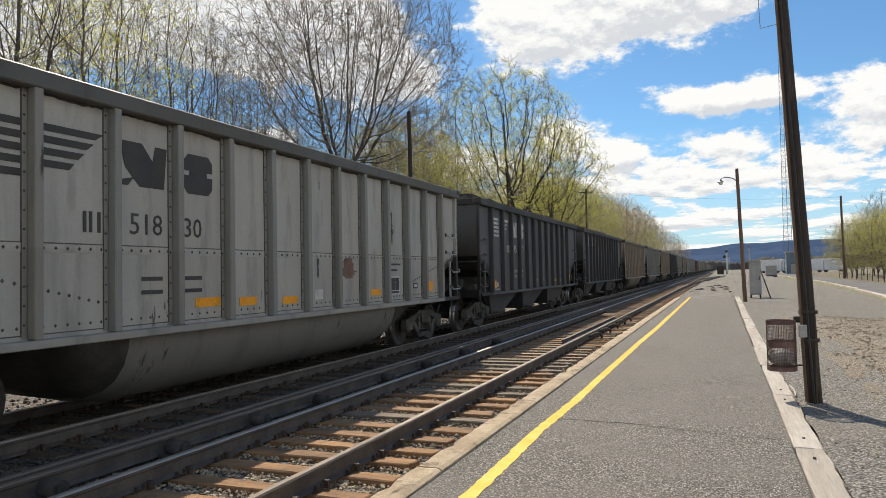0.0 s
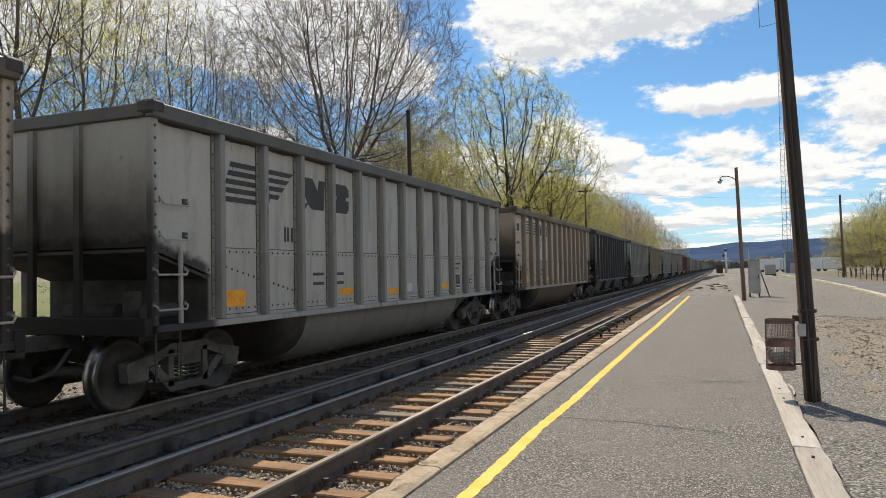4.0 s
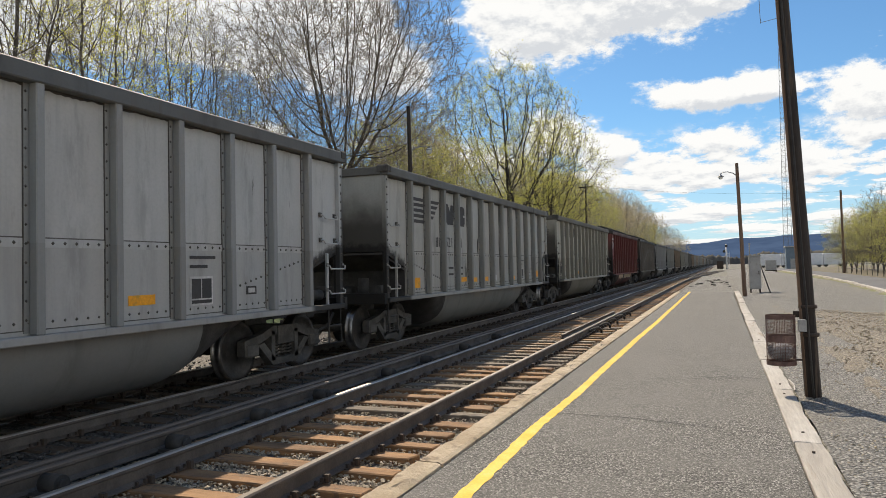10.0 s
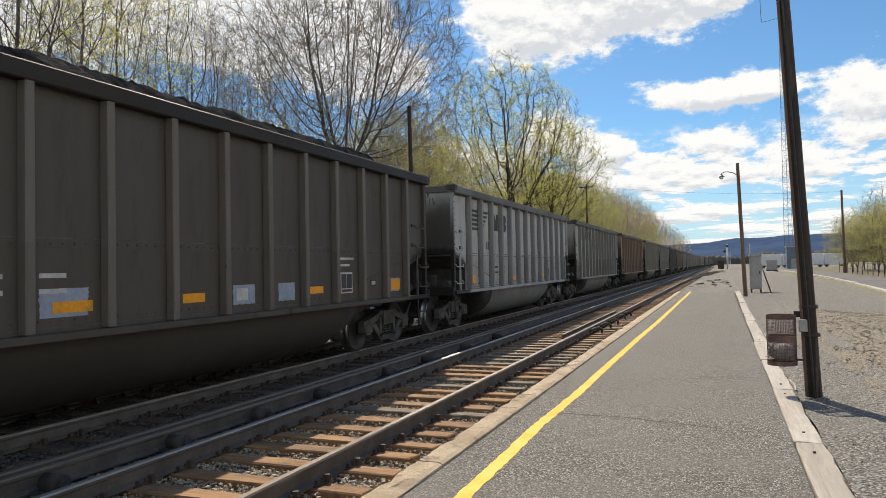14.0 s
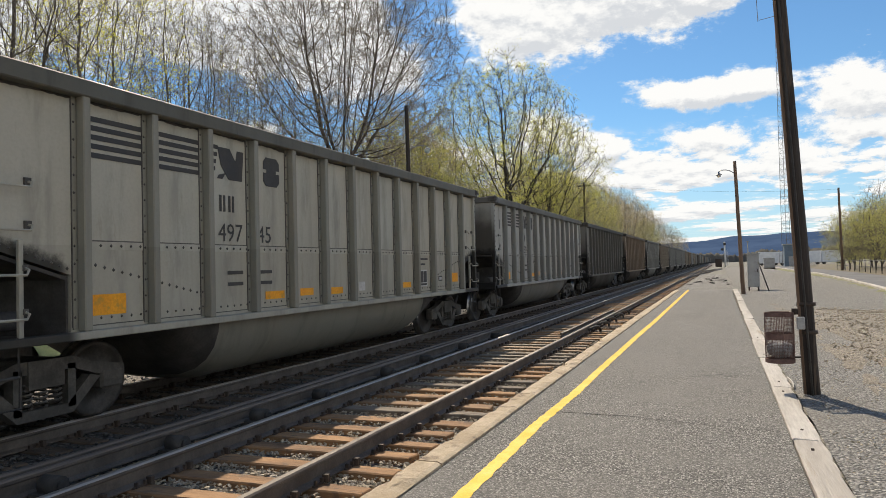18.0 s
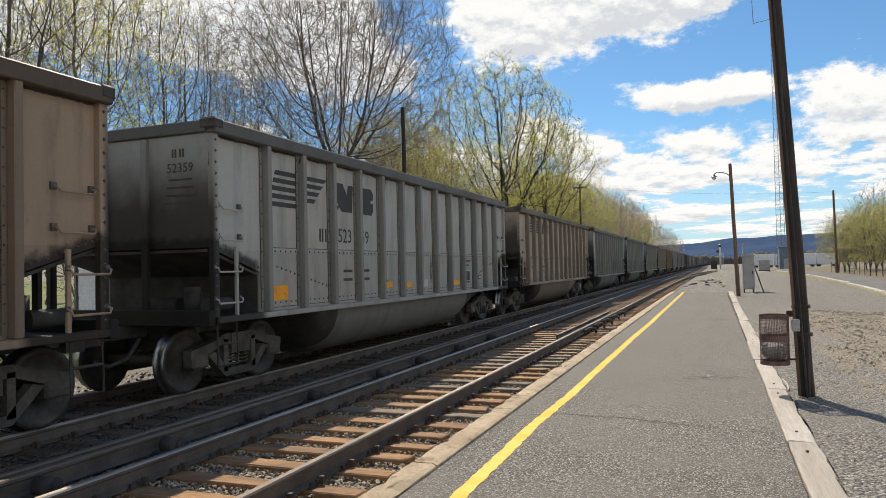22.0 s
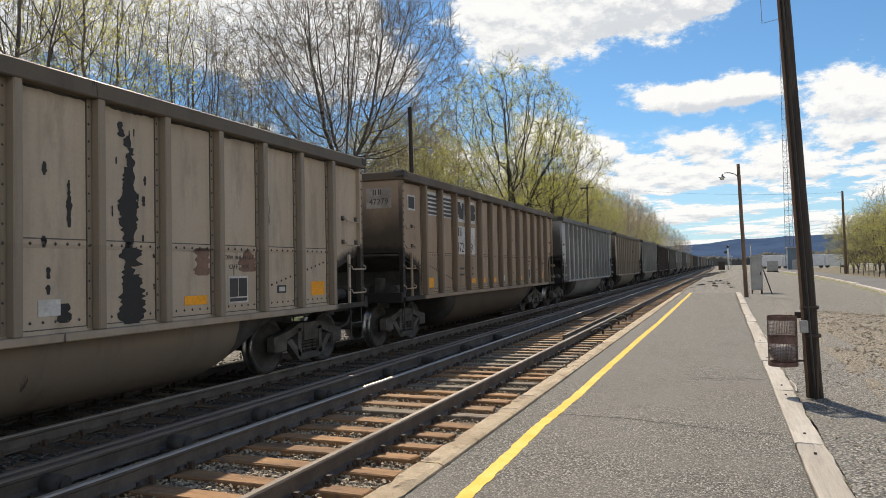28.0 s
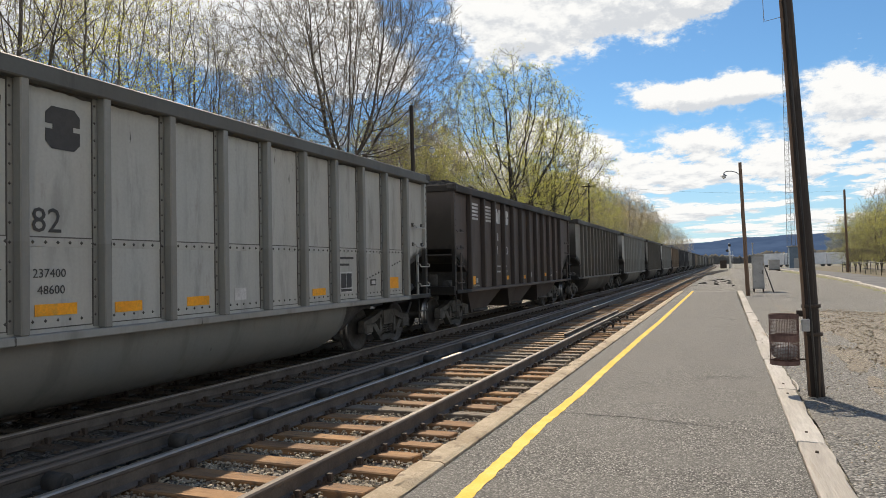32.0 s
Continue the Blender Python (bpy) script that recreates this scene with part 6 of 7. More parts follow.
# spots, drips and patches: car, start along it, lower and upper edge, width, what
WEAR = ((27, 0.35, 2.75, 3.58, 0.20, "black"), (27, 4.12, 1.95, 3.2, 0.14, "black"), (27, 8.6, 1.8, 3.45, 0.30, "black"), (27, 8.3, 2.3, 3.1, 0.09, "black"), (27, 9.75, 1.66, 2.02, 0.52, "rust"), (27, 10.72, 1.70, 2.02, 0.5, "rust"), (27, 8.5, 1.12, 2.0, 0.60, "black"), (27, 8.3, 2.4, 2.55, 0.07, "black"), (27, 8.95, 2.5, 2.62, 0.06, "black"), (27, 8.98, 2.75, 2.86, 0.05, "black"), (27, 7.62, 2.72, 2.86, 0.06, "black"), (27, 8.22, 3.0, 3.5, 0.10, "black"), (27, 7.6, 1.98, 2.1, 0.08, "black"), (27, 7.66, 1.5, 1.6, 0.06, "black"), (27, 7.66, 1.66, 1.78, 0.06, "black"), (27, 7.9, 2.2, 2.7, 0.08, "black"),
        (27, 7.75, 1.2, 1.4, 0.25, "black"), (27, 1.7, 1.3, 1.6, 0.1, "rust"), (28, 8.42, 1.14, 3.5, 0.34, "black"), (28, 8.15, 2.4, 3.2, 0.07, "black"), (28, 7.45, 2.1, 2.8, 0.12, "black"), (28, 7.2, 2.5, 2.9, 0.07, "black"), (28, 8.2, 1.3, 1.9, 0.14, "black"), (12, 7.65, 1.25, 2.95, 0.14, "black"), (12, 8.42, 1.2, 3.45, 0.28, "black"), (12, 8.72, 1.2, 3.2, 0.16, "black"), (12, 8.4, 1.14, 1.95, 0.5, "black"),
        (19, 5.15, 1.15, 3.0, 0.26, "black"), (19, 0.75, 2.85, 3.15, 0.09, "black"), (19, 0.75, 2.25, 2.4, 0.11, "black"), (23, 4.75, 1.5, 2.75, 0.07, "black"), (23, 7.55, 1.15, 3.2, 0.22, "black"), (23, 6.3, 1.2, 1.7, 0.15, "black"), (23, 4.3, 1.18, 1.5, 0.7, "blue"), (23, 5.3, 1.18, 1.5, 0.7, "blue"), (23, 3.3, 1.18, 1.6, 0.7, "blue"),
        (30, 5.35, 1.3, 1.95, 0.72, "blue"), (30, 6.35, 1.2, 1.9, 0.6, "blue"), (30, 7.4, 1.25, 1.8, 0.5, "blue"), (30, 9.4, 1.2, 1.45, 0.6, "blue"), (30, 11.4, 1.5, 1.95, 0.6, "blue"), (30, 7.95, 1.15, 2.3, 0.5, "black"), (30, 8.1, 2.0, 2.9, 0.2, "black"), (30, 7.75, 2.1, 3.2, 0.05, "black"), (30, 1.4, 1.2, 1.5, 0.6, "blue"),
        (14, 4.45, 1.25, 1.55, 0.6, "blue"), (14, 7.5, 1.22, 1.5, 0.5, "blue"), (14, 8.6, 1.22, 1.5, 0.45, "blue"), (14, 12.6, 1.22, 1.5, 0.4, "blue"), (9, 5.45, 1.22, 1.5, 0.6, "blue"), (9, 7.6, 1.5, 3.1, 0.06, "black"), (17, 8.0, 1.2, 1.9, 0.1, "black"), (17, 7.4, 2.2, 2.9, 0.08, "black"),
        (1, 8.5, 1.62, 2.0, 0.5, "rust"), (1, 7.65, 1.65, 2.0, 0.06, "black"), (1, 10.6, 2.3, 3.0, 0.05, "black"), (24, 3.65, 1.3, 3.2, 0.06, "black"), (22, 5.5, 1.4, 1.9, 0.07, "black"), (22, 6.3, 1.3, 1.85, 0.06, "black"), (22, 8.0, 1.35, 2.0, 0.06, "black"), (11, 8.1, 2.0, 2.6, 0.06, "black"), (11, 6.0, 2.1, 2.5, 0.1, "black"),
        (4, 6.3, 2.4, 2.75, 0.06, "black"), (20, 1.4, 1.15, 1.5, 0.8, "blue"), (20, 7.5, 1.2, 1.5, 0.3, "blue"), (10, 1.4, 2.9, 3.55, 0.07, "black"), (16, 8.6, 1.2, 2.6, 0.12, "black"), (26, 6.6, 1.2, 2.6, 0.14, "black"), (5, 9.2, 1.4, 3.0, 0.08, "black"))
SPRAY = ((12, 6.4, 1.5, 0.75, 0.75, "red"), (12, 7.45, 1.6, 0.6, 0.6, "white"), (12, 9.35, 1.55, 0.4, 0.4, "red"), (12, 11.4, 1.5, 0.6, 0.5, "white"), (21, 0.45, 2.35, 0.55, 0.9, "dark"), (21, 8.55, 1.45, 0.5, 0.3, "white"), (21, 9.6, 1.5, 0.4, 0.3, "white"), (7, 2.35, 1.25, 0.55, 0.75, "white"))


def ragged(rnd, y, z0, z1, w, jig, seed, even=False):
    """The outline of one uneven patch."""
    n = max(int((z1 - z0) / 0.025), 6)
    left, right = [], []
    for i in range(n + 1):
        f = i / n
        full = 1.0 if even else math.sin(math.pi * (0.06 + 0.88 * f)) ** 0.45
        k = w / 2 * full * (1.0 if even else 0.8 + 0.6 * noise.noise(Vector((f * 4, seed * 3.1, 0))))
        left.append((y + w / 2 - max(k * (1 + rnd.uniform(-jig, jig)), 0.006), z0 + (z1 - z0) * f))
        right.append((y + w / 2 + max(k * (1 + rnd.uniform(-jig, jig)), 0.006), z0 + (z1 - z0) * f))
    return left + right[::-1]


def blotch(car, y, z0, z1, w, kind, seed):
    """An uneven patch, run or bare spot in the paint; a long black run breaks up into flakes towards its top."""
    rnd = random.Random(seed)
    mat, words = {"black": (M_TAR, "black run in the paint"), "rust": (M_RUSTMARK, "pinkish rust patch"), "blue": (M_BLUEMARK, "pale blue touch-up patch")}[kind]
    x = 1.472 if kind == "blue" else 1.474
    bm = bmesh.new()
    if kind != "black" or z1 - z0 < 0.5:
        extrude_yz(bm, ragged(rnd, y, z0, z1, w, 0.04 if kind == "blue" else 0.28, seed, kind == "blue"), x, x + 0.003)
    else:
        cut = z0 + (z1 - z0) * rnd.uniform(0.45, 0.7)
        extrude_yz(bm, ragged(rnd, y, z0, cut, w, 0.3, seed), x, x + 0.003)
        z, k = cut - 0.05, 1
        while z < z1 - 0.05:
            ln = rnd.uniform(0.08, 0.34)
            off = rnd.uniform(-0.25, 0.25) * w
            extrude_yz(bm, ragged(rnd, y + off + w * 0.15, z, min(z + ln, z1), w * rnd.uniform(0.4, 0.8), 0.4, seed + k), x, x + 0.003 + 0.0003 * (k % 4 + 1))
            z += ln * rnd.uniform(0.75, 1.15)
            k += 1
        for k in range(int(7 * (z1 - z0))):
            a, b = y + rnd.uniform(-0.5, 1.4) * w, rnd.uniform(z0, z1 - 0.1)
            extrude_yz(bm, ragged(rnd, a, b, b + rnd.uniform(0.03, 0.12), rnd.uniform(0.015, 0.045), 0.4, seed + k), x, x + 0.0045 + 0.0002 * (k % 5))
    part("stain", bm, mat, car, words)


def spray(car, y, z, w, h, kind, seed):
    """A sprayed scribble of no meaning."""
    rnd = random.Random(seed)
    bm = bmesh.new()
    for stroke in range(5):
        a, b, c = rnd.uniform(0, 6), rnd.uniform(2, 5), rnd.uniform(2, 5)
        y0 = y + w * (0.1 + 0.17 * stroke)
        pts = [(1.478, y0 + 0.16 * w * math.sin(b * i / 5 + a), z + h * (0.5 + 0.48 * math.sin(c * i / 6 + a * 2))) for i in range(16)]
        prev = None
        for i, q in enumerate(pts):
            e = pts[min(i + 1, 15)]
            f = pts[max(i - 1, 0)]
            t = Vector((0, e[1] - f[1], e[2] - f[2])).normalized() if e != f else Vector((0, 1, 0))
            o = Vector((0, -t.z, t.y)) * 0.007
            ring = (bm.verts.new(Vector(q) + o), bm.verts.new(Vector(q) - o))
            if prev:
                bm.faces.new((prev[0], prev[1], ring[1], ring[0]))
            prev = ring
    part("scribble", bm, {"red": M_REDMARK, "white": M_WHITEMARK, "dark": M_DARKMARK}[kind], car, "%s sprayed scribble" % kind)


def end_number(car, text, mat, patched, big):
    """Number, owner's marks and unreadable lines on the car's end."""
    x, size = (0.0, 0.235) if big else (1.0, 0.185)
    if patched:
        part("patch", boxes((x - 0.30, x + 0.30, -HALF - 0.005, -HALF - 0.002, 3.02, 3.46)), M_DIRTYMARK, car, "dirty pale paint patch behind the number")
    me = lettering(text, size)
    me.transform(Matrix(((0, 1, 0, 0), (-1, 0, 0, 0), (0, 0, 1, 0), (0, 0, 0, 1))))
    me.materials.append(mat)
    ob = new("number", me)
    ob.parent, ob.location = car, (x, -HALF - 0.008, 3.16)
    for i in range(0 if big or patched else 4):
        w = 0.40 + 0.07 * i
        part("data_line", boxes((x - w / 2, x + w / 2, -HALF - 0.007, -HALF - 0.003, 2.99 - 0.11 * i, 3.015 - 0.11 * i)), mat, car)
    for k in (0, 1):
        for b in (0.0, 0.05):
            part("initial", boxes((x - 0.14 + 0.13 * k + b, x - 0.112 + 0.13 * k + b, -HALF - 0.007, -HALF - 0.003, 3.31, 3.43)), mat, car)


def chord_fringe_bm(s, seed):
    """The top chord's shade, with soot, painted as an uneven dark fringe below it."""
    rnd = random.Random(seed)
    bm = bmesh.new()
    x = s * 1.4745
    prev = None
    for i in range(300):
        y = -HALF + 0.05 + (BODY - 0.1) * i / 299
        drop = 0.006 + 0.035 * max(noise.noise(Vector((y * 1.7, seed, 0))), 0) + rnd.uniform(0, 0.016)
        ring = (bm.verts.new((x, y, 3.63)), bm.verts.new((x, y, 3.60 - drop)))
        if prev:
            bm.faces.new((prev[0], prev[1], ring[1], ring[0]) if s > 0 else (ring[0], ring[1], prev[1], prev[0]))
        prev = ring
    return bm


def flat(name, outline, mat, car, label="", x=1.476):
    """A thin painted shape on the near side, drawn in y and z."""
    bm = bmesh.new()
    extrude_yz(bm, outline, x, x + 0.003)
    return part(name, bm, mat, car, label)


def belly_coat(y0, y1, low, high, rag, proud):
    """A thin worn coat on the near side of the belly, with a ragged lower edge."""
    zs = (0.28, 0.43, 0.63, 0.86, 1.06)
    xs = (1.00, 1.20, 1.34, 1.415, 1.44)
    bm = bmesh.new()
    n = max(int((y1 - y0) / 0.05), 6)
    rows = []
    for i in range(n + 1):
        y = y0 + (y1 - y0) * i / n
        bottom = low + rag * (noise.noise(Vector((y * 1.3, 4.2, low))) + 0.7 * noise.noise(Vector((y * 9.0, 1.7, low))))
        row = []
        for j in range(7):
            z = bottom + (high - bottom) * j / 6
            row.append(bm.verts.new((float(np.interp(z, zs, xs)) + proud, y, z)))
        rows.append(row)
    for a, b in zip(rows, rows[1:]):
        for j in range(6):
            bm.faces.new((a[j], b[j], b[j + 1], a[j + 1])).smooth = True
    return bm


def rect(y, z, w, h, skew=0.0):
    return [(y, z), (y + w, z), (y + w + skew, z + h), (y + skew, z + h)]


digit_cache = {}


def digits(text, size, y, z, mat, car):
    key = (text, size, mat.name)
    if key not in digit_cache:
        me = lettering(text, size)
        me.materials.append(mat)
        digit_cache[key] = me
    ob = new("number", digit_cache[key])
    ob.parent, ob.location = car, (1.478, y, z)


def emblem_block(car, y, z, w, h, mat):
    """Plain heavy shapes in place of the owner's emblem: a wedge beside a leaning bar, and a rounded block with a slot."""
    flat("emblem", [(y - w * 0.05, z), (y + w * 0.16, z), (y + w * 0.28, z + h * 0.20), (y + w * 0.02, z + h * 0.12)], mat, car, "small painted emblem foot")
    flat("emblem", [(y - w * 0.02, z + h), (y + w * 0.10, z + h * 0.42), (y + w * 0.40, z), (y + w * 0.93, z), (y + w, z + h * 0.98), (y + w * 0.74, z + h * 0.98), (y + w * 0.68, z + h * 0.62), (y + w * 0.45, z + h)], mat, car, "painted emblem wedge")
    y, w, q = y + 1.04, w * 0.74, h * 0.16
    outer = [(y + q, z), (y + w - q, z), (y + w, z + q), (y + w, z + h - q), (y + w - q, z + h), (y + q, z + h), (y, z + h - q), (y, z + q)]
    low = [(a, min(b, z + h * 0.46)) for a, b in outer[:4]] + [(y, z + h * 0.46), (y, z + q)]
    high = [(y, z + h * 0.58), (y + w, z + h * 0.58), (y + w, z + h - q), (y + w - q, z + h), (y + q, z + h), (y, z + h - q)]
    for outline in (low, high):
        flat("emblem", outline, mat, car, "rounded painted emblem half")
    flat("emblem", [(y + w * 0.2, z + h * 0.461), (y + w * 0.8, z + h * 0.461), (y + w * 0.8, z + h * 0.579), (y + w * 0.2, z + h * 0.579)], mat, car)


def initials(car, y, z, mat, high=0.23):
    """Two small marks of the owner, as plain narrow bars."""
    for k in (0, 1):
        for b in (0.0, 0.078):
            flat("initial", rect(y + 0.19 * k + b, z - high / 2, 0.044, high), mat, car)


def mark(car, kind, scheme, a, b, seed):
    rnd = random.Random(seed)
    dark = M_WHITEMARK if kind == "hopper" or scheme in ("red", "none") else M_DARKMARK
    r = HOPPER_RIBS + [HALF - 0.95] if kind == "hopper" else RIBS
    if scheme == "mane":
        up = 0.07 if kind == "hopper" else 0.02
        for i in range(5):
            z = 3.28 + up - 0.125 * i
            flat("stripe", rect(r[0] + 0.28 - 0.05 * i, z - 0.075, 0.64 + 0.05 * i, 0.075, 0.03), dark, car)
            if i < 4:
                flat("stripe", [(r[1] + 0.12, z - 0.075), (r[1] + 0.78 - 0.11 * i, z - 0.075), (r[1] + 0.90 - 0.13 * i, z), (r[1] + 0.12, z)], dark, car)
        emblem_block(car, r[2] + 0.13, 2.76 + up, 0.74, 0.52, dark)
        nz = 2.43 if kind == "hopper" else 2.32
    elif scheme in ("bars", "patch"):
        back = M_WHITEMARK
        if scheme == "patch":
            for i in (0, 1):
                flat("patch", rect(r[i] + 0.12, 2.96, 0.78, 0.56), back, car, "whitened paint patch", 1.473)
            flat("patch", rect(r[2] + 0.12, 2.91, 0.78, 0.60), back, car, "whitened paint patch", 1.473)
            flat("patch", rect(r[2] + 0.12, 2.06, 0.78, 0.74), back, car, "whitened paint patch", 1.473)
            flat("patch", rect(r[3] + 0.12, 2.91, 0.60, 0.60), back, car, "whitened paint patch", 1.473)
            flat("patch", rect(r[3] + 0.12, 2.06, 0.60, 0.74), back, car, "whitened paint patch", 1.473)
            flat("placard", rect(-HALF + 0.45, 3.0, 0.4, 0.34), back, car, "small pale placard")
            flat("placard_face", rect(-HALF + 0.49, 3.04, 0.32, 0.26), M_DARKMARK, car, x=1.481)
        for i in range(5):
            for k in (0, 1):
                flat("stripe", rect(r[k] + 0.12, 3.39 - 0.10 * i, 0.78, 0.058), dark, car)
        for i in range(4):
            flat("stripe", rect(r[2] + 0.12, 3.39 - 0.10 * i, 0.16 - 0.02 * i, 0.058), dark, car)
        emblem_block(car, r[2] + 0.28, 2.99, 0.56, 0.44, dark)
        nz = 2.16 if kind == "hopper" else 2.23
    else:
        nz = 2.16
    if scheme in ("bars", "patch", "mane"):
        y = r[1] + 0.62 if scheme == "mane" else r[2] + 0.30
        z = nz if scheme == "mane" else nz + 0.42
        initials(car, y, z, dark)
    if scheme == "red":
        y = -HALF + 0.30
        flat("emblem", rect(y, 3.26, 0.85, 0.13), dark, car, "pale painted lettering bar")
        flat("emblem", rect(y - 0.02, 2.62, 0.62, 0.11), dark, car, "pale painted emblem bar")
        flat("emblem", rect(y - 0.02, 2.80, 0.36, 0.11), dark, car, "pale painted emblem bar")
        for ring, q in ((0, 0.42), (1, 0.24)):
            pts = [(y + 0.55 + q * math.cos(w), 2.75 + q * math.sin(w)) for w in np.linspace(0.15, math.pi, 14)]
            pts += [(y + 0.55 + (q - 0.10) * math.cos(w), 2.75 + (q - 0.10) * math.sin(w)) for w in np.linspace(math.pi, 0.15, 14)]
            flat("emblem", pts, dark, car, "pale painted emblem arc")
        initials(car, r[1] + 0.3, 2.57, dark, 0.26)
        digits("50", 0.34, r[0] + 0.45, 2.12, dark, car)
        digits("75", 0.34, r[1] + 0.5, 2.12, dark, car)
        digits("50", 0.34, r[2] + 0.5, 2.12, dark, car)
        flat("placard", rect(r[6] + 0.15, 2.98, 0.66, 0.48), M_KERB, car, "tan worn placard with rusty bars", 1.473)
        for z, h in ((3.28, 0.13), (3.17, 0.04), (3.05, 0.07)):
            flat("placard_bar", rect(r[6] + 0.19, z, 0.58, h), M_RUSTMARK, car)
        flat("patch", rect(r[6] + 0.22, 1.35, 0.5, 0.5), M_KERB, car, "tan paint patch")
        flat("reflector", rect(r[6] + 0.24, 1.20, 0.46, 0.14), M_YELLOW, car, "yellow reflective patch")
        part("faded_band", belly_coat(-3.3, 3.25, 0.74, 1.02, 0.05, 0.004), M_KERB, car, "bleached tan band along the belly")
        part("tar_run", belly_coat(r[5] - 0.38, r[5] + 0.22, 0.40, 1.03, 0.22, 0.009), M_TAR, car, "black run of tar down the belly")
    elif scheme == "none" and seed == 14:
        initials(car, r[1] + 0.42, 2.30, dark, 0.26)
        digits(a, 0.36, r[1] + 0.42, 1.80, dark, car)
        digits(b, 0.36, r[2] + 0.34, 1.80, dark, car)
        flat("reflector", rect(r[0] + 0.30, 1.80, 0.55, 0.24), M_YELLOW, car, "large yellow reflective patch", 1.482)
    elif scheme != "faint":
        if a:
            digits(a, 0.36, r[2] + 0.53, nz, dark, car)
        if b:
            digits(b, 0.36, r[3] + (0.33 if kind != "hopper" else 0.45), nz, dark, car)
    # load limit and weight, or unreadable data lines
    if seed in WEIGHTS:
        for text, yy, zz in (("LD LMT", r[2] + 0.62, 1.70), (WEIGHTS[seed][0], r[3] + 0.36, 1.70), ("LT WT", r[2] + 0.60, 1.53), (WEIGHTS[seed][1], r[3] + 0.38, 1.53)):
            digits(text, 0.13, yy, zz, dark, car)
    for i in range(0 if seed in WEIGHTS else 2):
        flat("data_line", rect(r[2] + 0.45, 1.66 - 0.16 * i, 0.34, 0.05), dark, car)
        flat("data_line", rect(r[3] + 0.18, 1.66 - 0.16 * i, 0.32, 0.05), dark, car)
    # yellow reflectors, kept low on the panels
    if seed != 14:
        flat("reflector", rect(r[0] + 0.12 if kind != "hopper" else r[0] + 0.1, 1.25 if kind != "hopper" else 1.20, 0.5, 0.23), M_YELLOW, car, "yellow reflective patch")
    for i, w in ((3, 0.5), (4 if seed != 14 else 7, 0.40), (5, 0.42), (8, 0.42), (11, 0.42)):
        if rnd.random() < 0.85 and not (scheme == "red" and i in (3, 4, 5, 11)):
            flat("reflector", rect(r[i] + 0.16 + rnd.uniform(0, 0.25), 1.27 + rnd.uniform(-0.03, 0.05), w, 0.12 if i < 11 else 0.23), M_YELLOW, car, "yellow reflective patch")
    if kind == "hopper":
        digits("2 INCH TREAD COND SHOES", 0.062, r[0] + 0.53, 1.165, dark, car)
        flat("label_plate", rect(r[0] + 0.66, 1.24, 0.15, 0.13), M_WHITEMARK, car, "small white label")
        if seed == 3:
            flat("label_plate", rect(r[1] + 0.36, 1.33, 0.23, 0.25), M_WHITEMARK, car, "white label square")
        for k, w in ((6, 0.34), (7, 0.26)):
            for i in range(4):
                flat("data_line", rect(r[k] + 0.2, 1.42 - 0.055 * i, w - 0.03 * (i % 2), 0.022), dark, car)
    if scheme == "red":
        digits("52X", 0.22, r[11] + 0.42, 1.27, dark, car)
        flat("reflector", rect(r[11] + 0.62, 1.52, 0.14, 0.58), M_YELLOW, car, "upright yellow reflective strip")
        for i in range(3):
            flat("data_line", rect(r[11] + 0.16, 1.76 - 0.11 * i, 0.40, 0.045), dark, car)
    else:
        flat("label_plate", rect(r[6] + 0.3, 1.28, 0.26, 0.17), M_WHITEMARK, car, "small white label")
    flat("label_plate", rect(r[9] + 0.25, 1.26, 0.44, 0.38), M_WHITEMARK, car, "white data square")
    flat("label_face", rect(r[9] + 0.28, 1.35, 0.175, 0.26), M_DARKMARK, car, x=1.481)
    flat("label_face", rect(r[9] + 0.475, 1.35, 0.185, 0.26), M_DARKMARK, car, x=1.481)
    flat("label_face", rect(r[9] + 0.28, 1.285, 0.38, 0.045), M_DARKMARK, car, x=1.481)
    flat("tag_plate", rect(r[10] + 0.42, 1.36, 0.24, 0.12), M_UNDER, car, "small dark tag holder", 1.474)
    flat("tag", rect(r[10] + 0.46, 1.385, 0.16, 0.07), M_WHITEMARK, car, "small white tag", 1.481)
    if seed in (8, 24, 27):
        digits("EXW 10-8  H 12-6", 0.085, r[9] + 0.5, 1.90, dark, car)
        digits("CU FT 4080", 0.09, r[9] + 0.5, 1.77, dark, car)
    elif kind != "hopper":
        for i, w in ((0, 0.5), (1, 0.34)):
            flat("data_line", rect(r[9] + 0.25, 1.87 - 0.12 * i, w, 0.04), dark, car)
    if seed in (8, 24):
        digits("G119", 0.15, r[11] + 0.5, 1.70, dark, car)
    if seed == 7:
        digits("H65", 0.20, r[11] + 0.34, 1.60, dark, car)


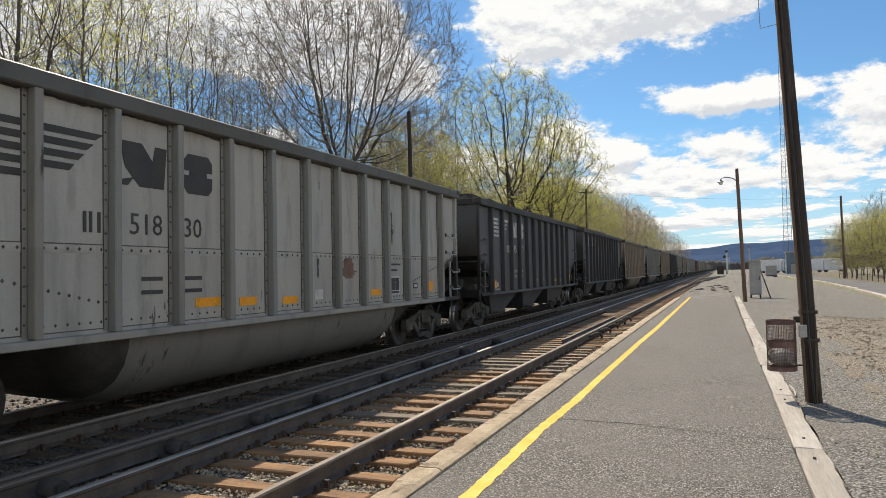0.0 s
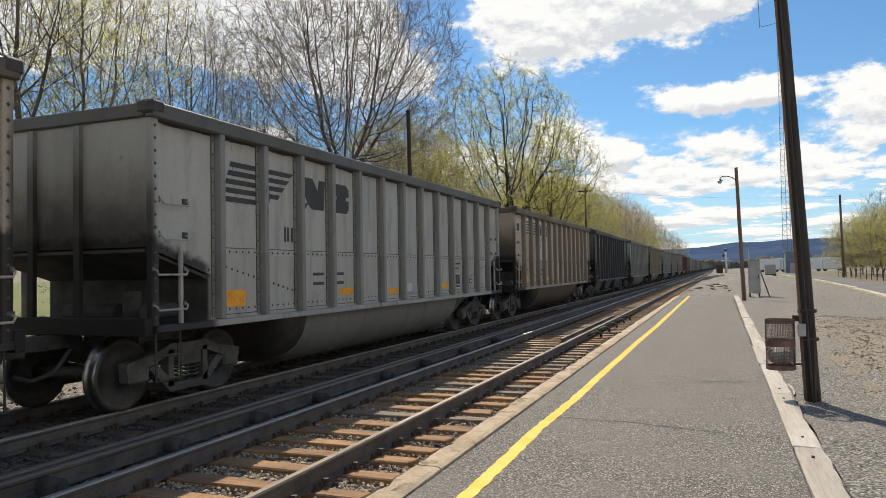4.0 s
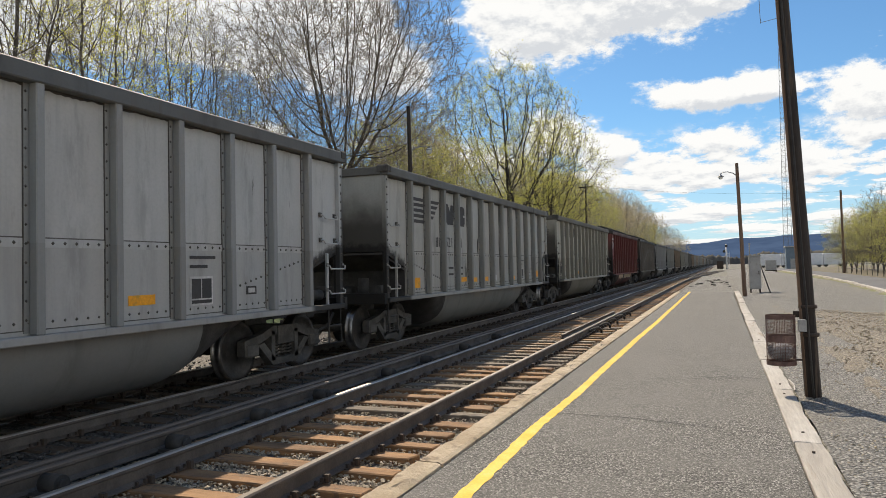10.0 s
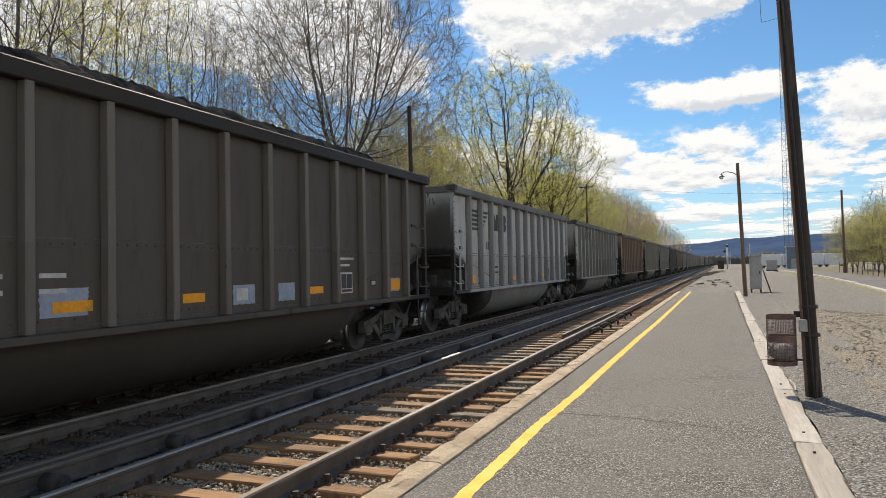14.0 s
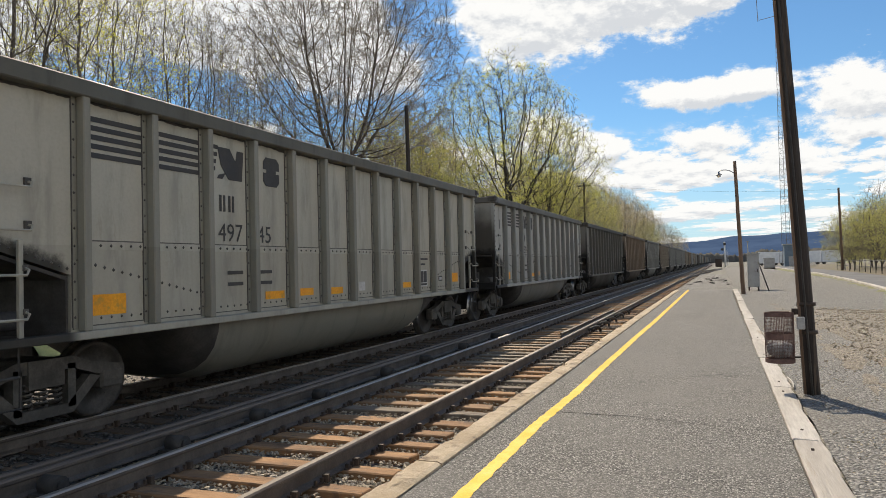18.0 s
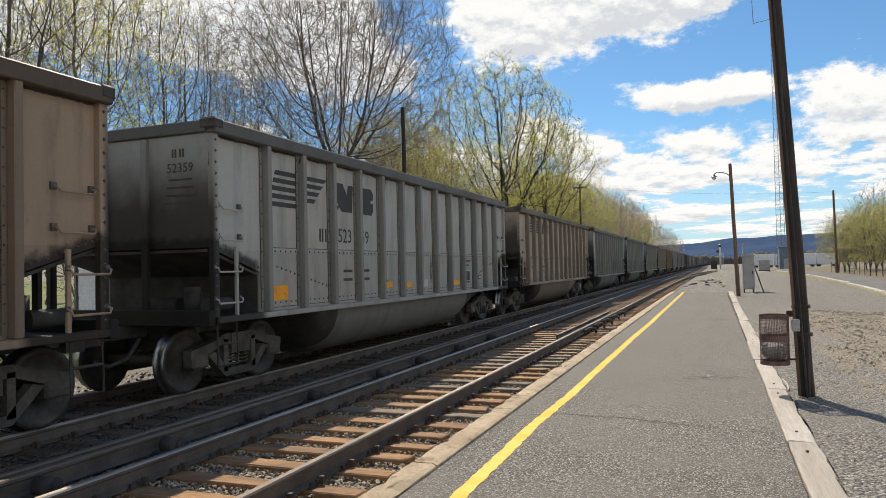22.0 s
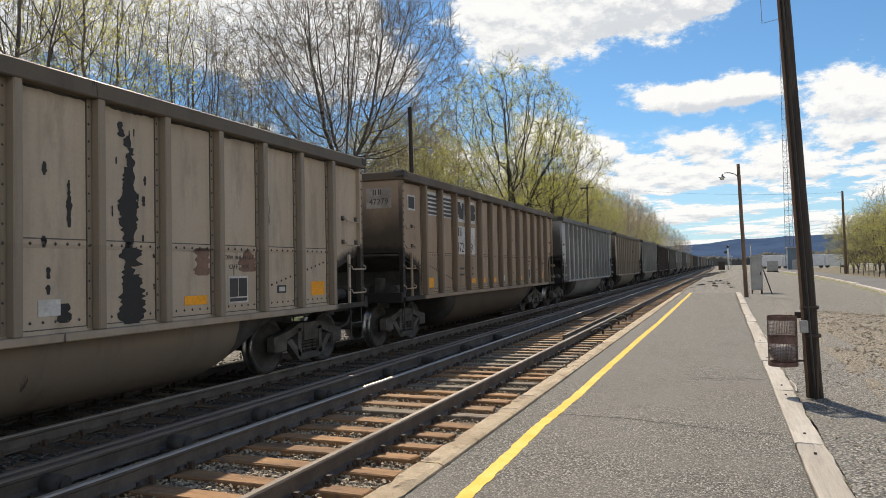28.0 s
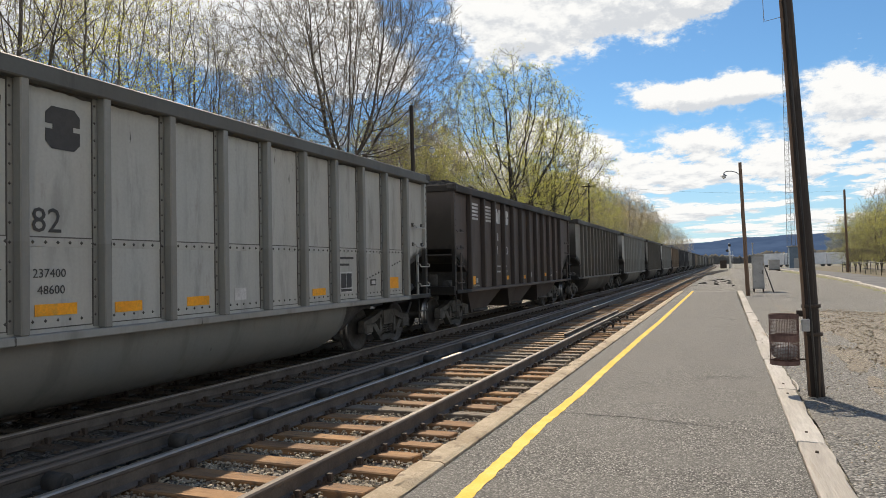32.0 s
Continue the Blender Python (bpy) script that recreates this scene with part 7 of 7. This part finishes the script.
def assemble():
    made = {}
    masters = {}
    for k in range(1, LAST + 1):
        if k in CARS:
            kind, paint, scheme, a, b = CARS[k]
            full = True
        else:
            kind, paint, full, scheme = ("hopper" if k % 9 in (2, 5) else "gondola"), FAR_PAINT[(k * 7) % 10], False, None
            if kind == "hopper":
                paint = BLACK
        word = NAMES.get(paint, "dark")
        label = "loaded %s steel coal %s" % (word, "hopper car with three chutes" if kind == "hopper" else "gondola with a rounded belly")
        key = (kind, full)
        if key not in masters:
            masters[key] = build_car(kind, full, label)
            car = masters[key]
        else:
            car = copy_thing(masters[key], Matrix())
        tagged(car, label=label)
        made[k] = (car, paint, kind, scheme, k)
    for k, (car, paint, kind, scheme, _) in made.items():
        rnd = random.Random(100 + k)
        for ob in car.children:
            if ob.type == "MESH" and ob.data.materials and ob.data.materials[0] == M_PAINT:
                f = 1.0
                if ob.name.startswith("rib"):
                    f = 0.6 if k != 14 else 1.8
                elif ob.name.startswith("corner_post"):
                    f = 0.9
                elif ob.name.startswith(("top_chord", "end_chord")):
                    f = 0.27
                # belly paint darkened to carry the shade under the car
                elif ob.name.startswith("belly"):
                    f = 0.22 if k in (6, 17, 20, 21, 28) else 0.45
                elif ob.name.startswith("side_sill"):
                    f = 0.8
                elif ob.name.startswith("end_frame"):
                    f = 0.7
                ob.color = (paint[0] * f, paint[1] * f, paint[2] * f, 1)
    high_load = make("coal_load", coal_bm(0.60, 24, 150), M_COAL)
    for ob in made[14][0].children:
        for side in (1, -1):
            if ob.type == "MESH" and ob.data == RIB[side]:
                ob.data = PRIB[side]
    for k in (13, 14):
        for ob in made[k][0].children:
            if ob.name.startswith("coal_load"):
                ob.data = high_load
    for k, (car, paint, kind, scheme, _) in made.items():
        if scheme:
            mark(car, kind, scheme, CARS[k][3], CARS[k][4], k)
        if k in END_NUMBERS:
            end_number(car, END_NUMBERS[k], M_WHITEMARK if kind == "hopper" or scheme == "none" else M_DARKMARK, scheme == "patch", scheme == "none")
    for i, (k, y, z0, z1, w, what) in enumerate(WEAR):
        blotch(made[k][0], y - HALF, z0, z1, w, what, i)
    for i, (k, y, z, w, h, what) in enumerate(SPRAY):
        spray(made[k][0], y - HALF, z, w, h, what, 300 + i)
    return {k: v[0] for k, v in made.items()}


train = assemble()

# the ties, piece by piece
lay_ties(near_track, NEAR_MID, (X_A, X_B), -9.8, 200, 31, tie_meshes)
lay_ties(train_track, TRAIN_MID, (X_D, X_E), -9.6, 100, 32, dark_ties)


# ---- what moves ----
# lag of the train against an even run, in car lengths
LAG = ((0, 0.075), (1, 0.0536), (2, 0.0793), (3, 0.0771), (6, 0.0709), (7, 0.0636), (8, 0.0977), (9, 0.0814), (10, 0.1154), (11, 0.1108), (12, 0.1096), (13, 0.1126), (14, 0.1189), (17, 0.0934), (18, 0.1123), (19, 0.0864), (20, 0.1071), (21, 0.0751), (22, 0.0886), (23, 0.1126), (24, 0.1159), (25, 0.1144), (28, 0.0984), (29, 0.0759), (30, 0.0977), (31, 0.072), (32, 0.051))


def lag(t):
    return float(np.interp(t, [a for a, _ in LAG], [b for _, b in LAG]))


def middle(k, t):
    return PITCH * (k + lag(t)) - SPEED * t - 14.57 + HALF


def motions():
    times = range(33)
    for k, car in train.items():
        walk(car, [(t, pose(TRAIN_MID, middle(k, t), RAIL_Z)) for t in times])
        if k in CARS:
            # wheels turn while the car is near
            t0 = max(0.0, (PITCH * k - 40) / SPEED)
            t1 = min(32.0, (PITCH * k + 22) / SPEED)
            f0, f1 = int(t0 * FPS), int(t1 * FPS)
            for truck in (o for o in car.children if o.name.startswith("truck")):
                for w in (o for o in truck.children if o.name.startswith("wheelset")):
                    at = w.location.copy()
                    start = middle(k, f0 / FPS)
                    turn = lambda f: math.degrees((start - middle(k, f / FPS)) / 0.457)
                    rows = [(f / FPS, pose(*at, turn(f), 0, 0)) for f in range(f0, f1 + 1)]
                    if f0 > 0:
                        rows.insert(0, (0, rows[0][1]))
                    if f1 < 960:
                        rows.append((32.0, rows[-1][1]))
                    walk(w, rows)
    walk(clouds, [(t, pose(0, 0, 1.5, 0, 0, 2.15 * (t - 6) / 32)) for t in (0, 8, 16, 24, 32)])


motions()
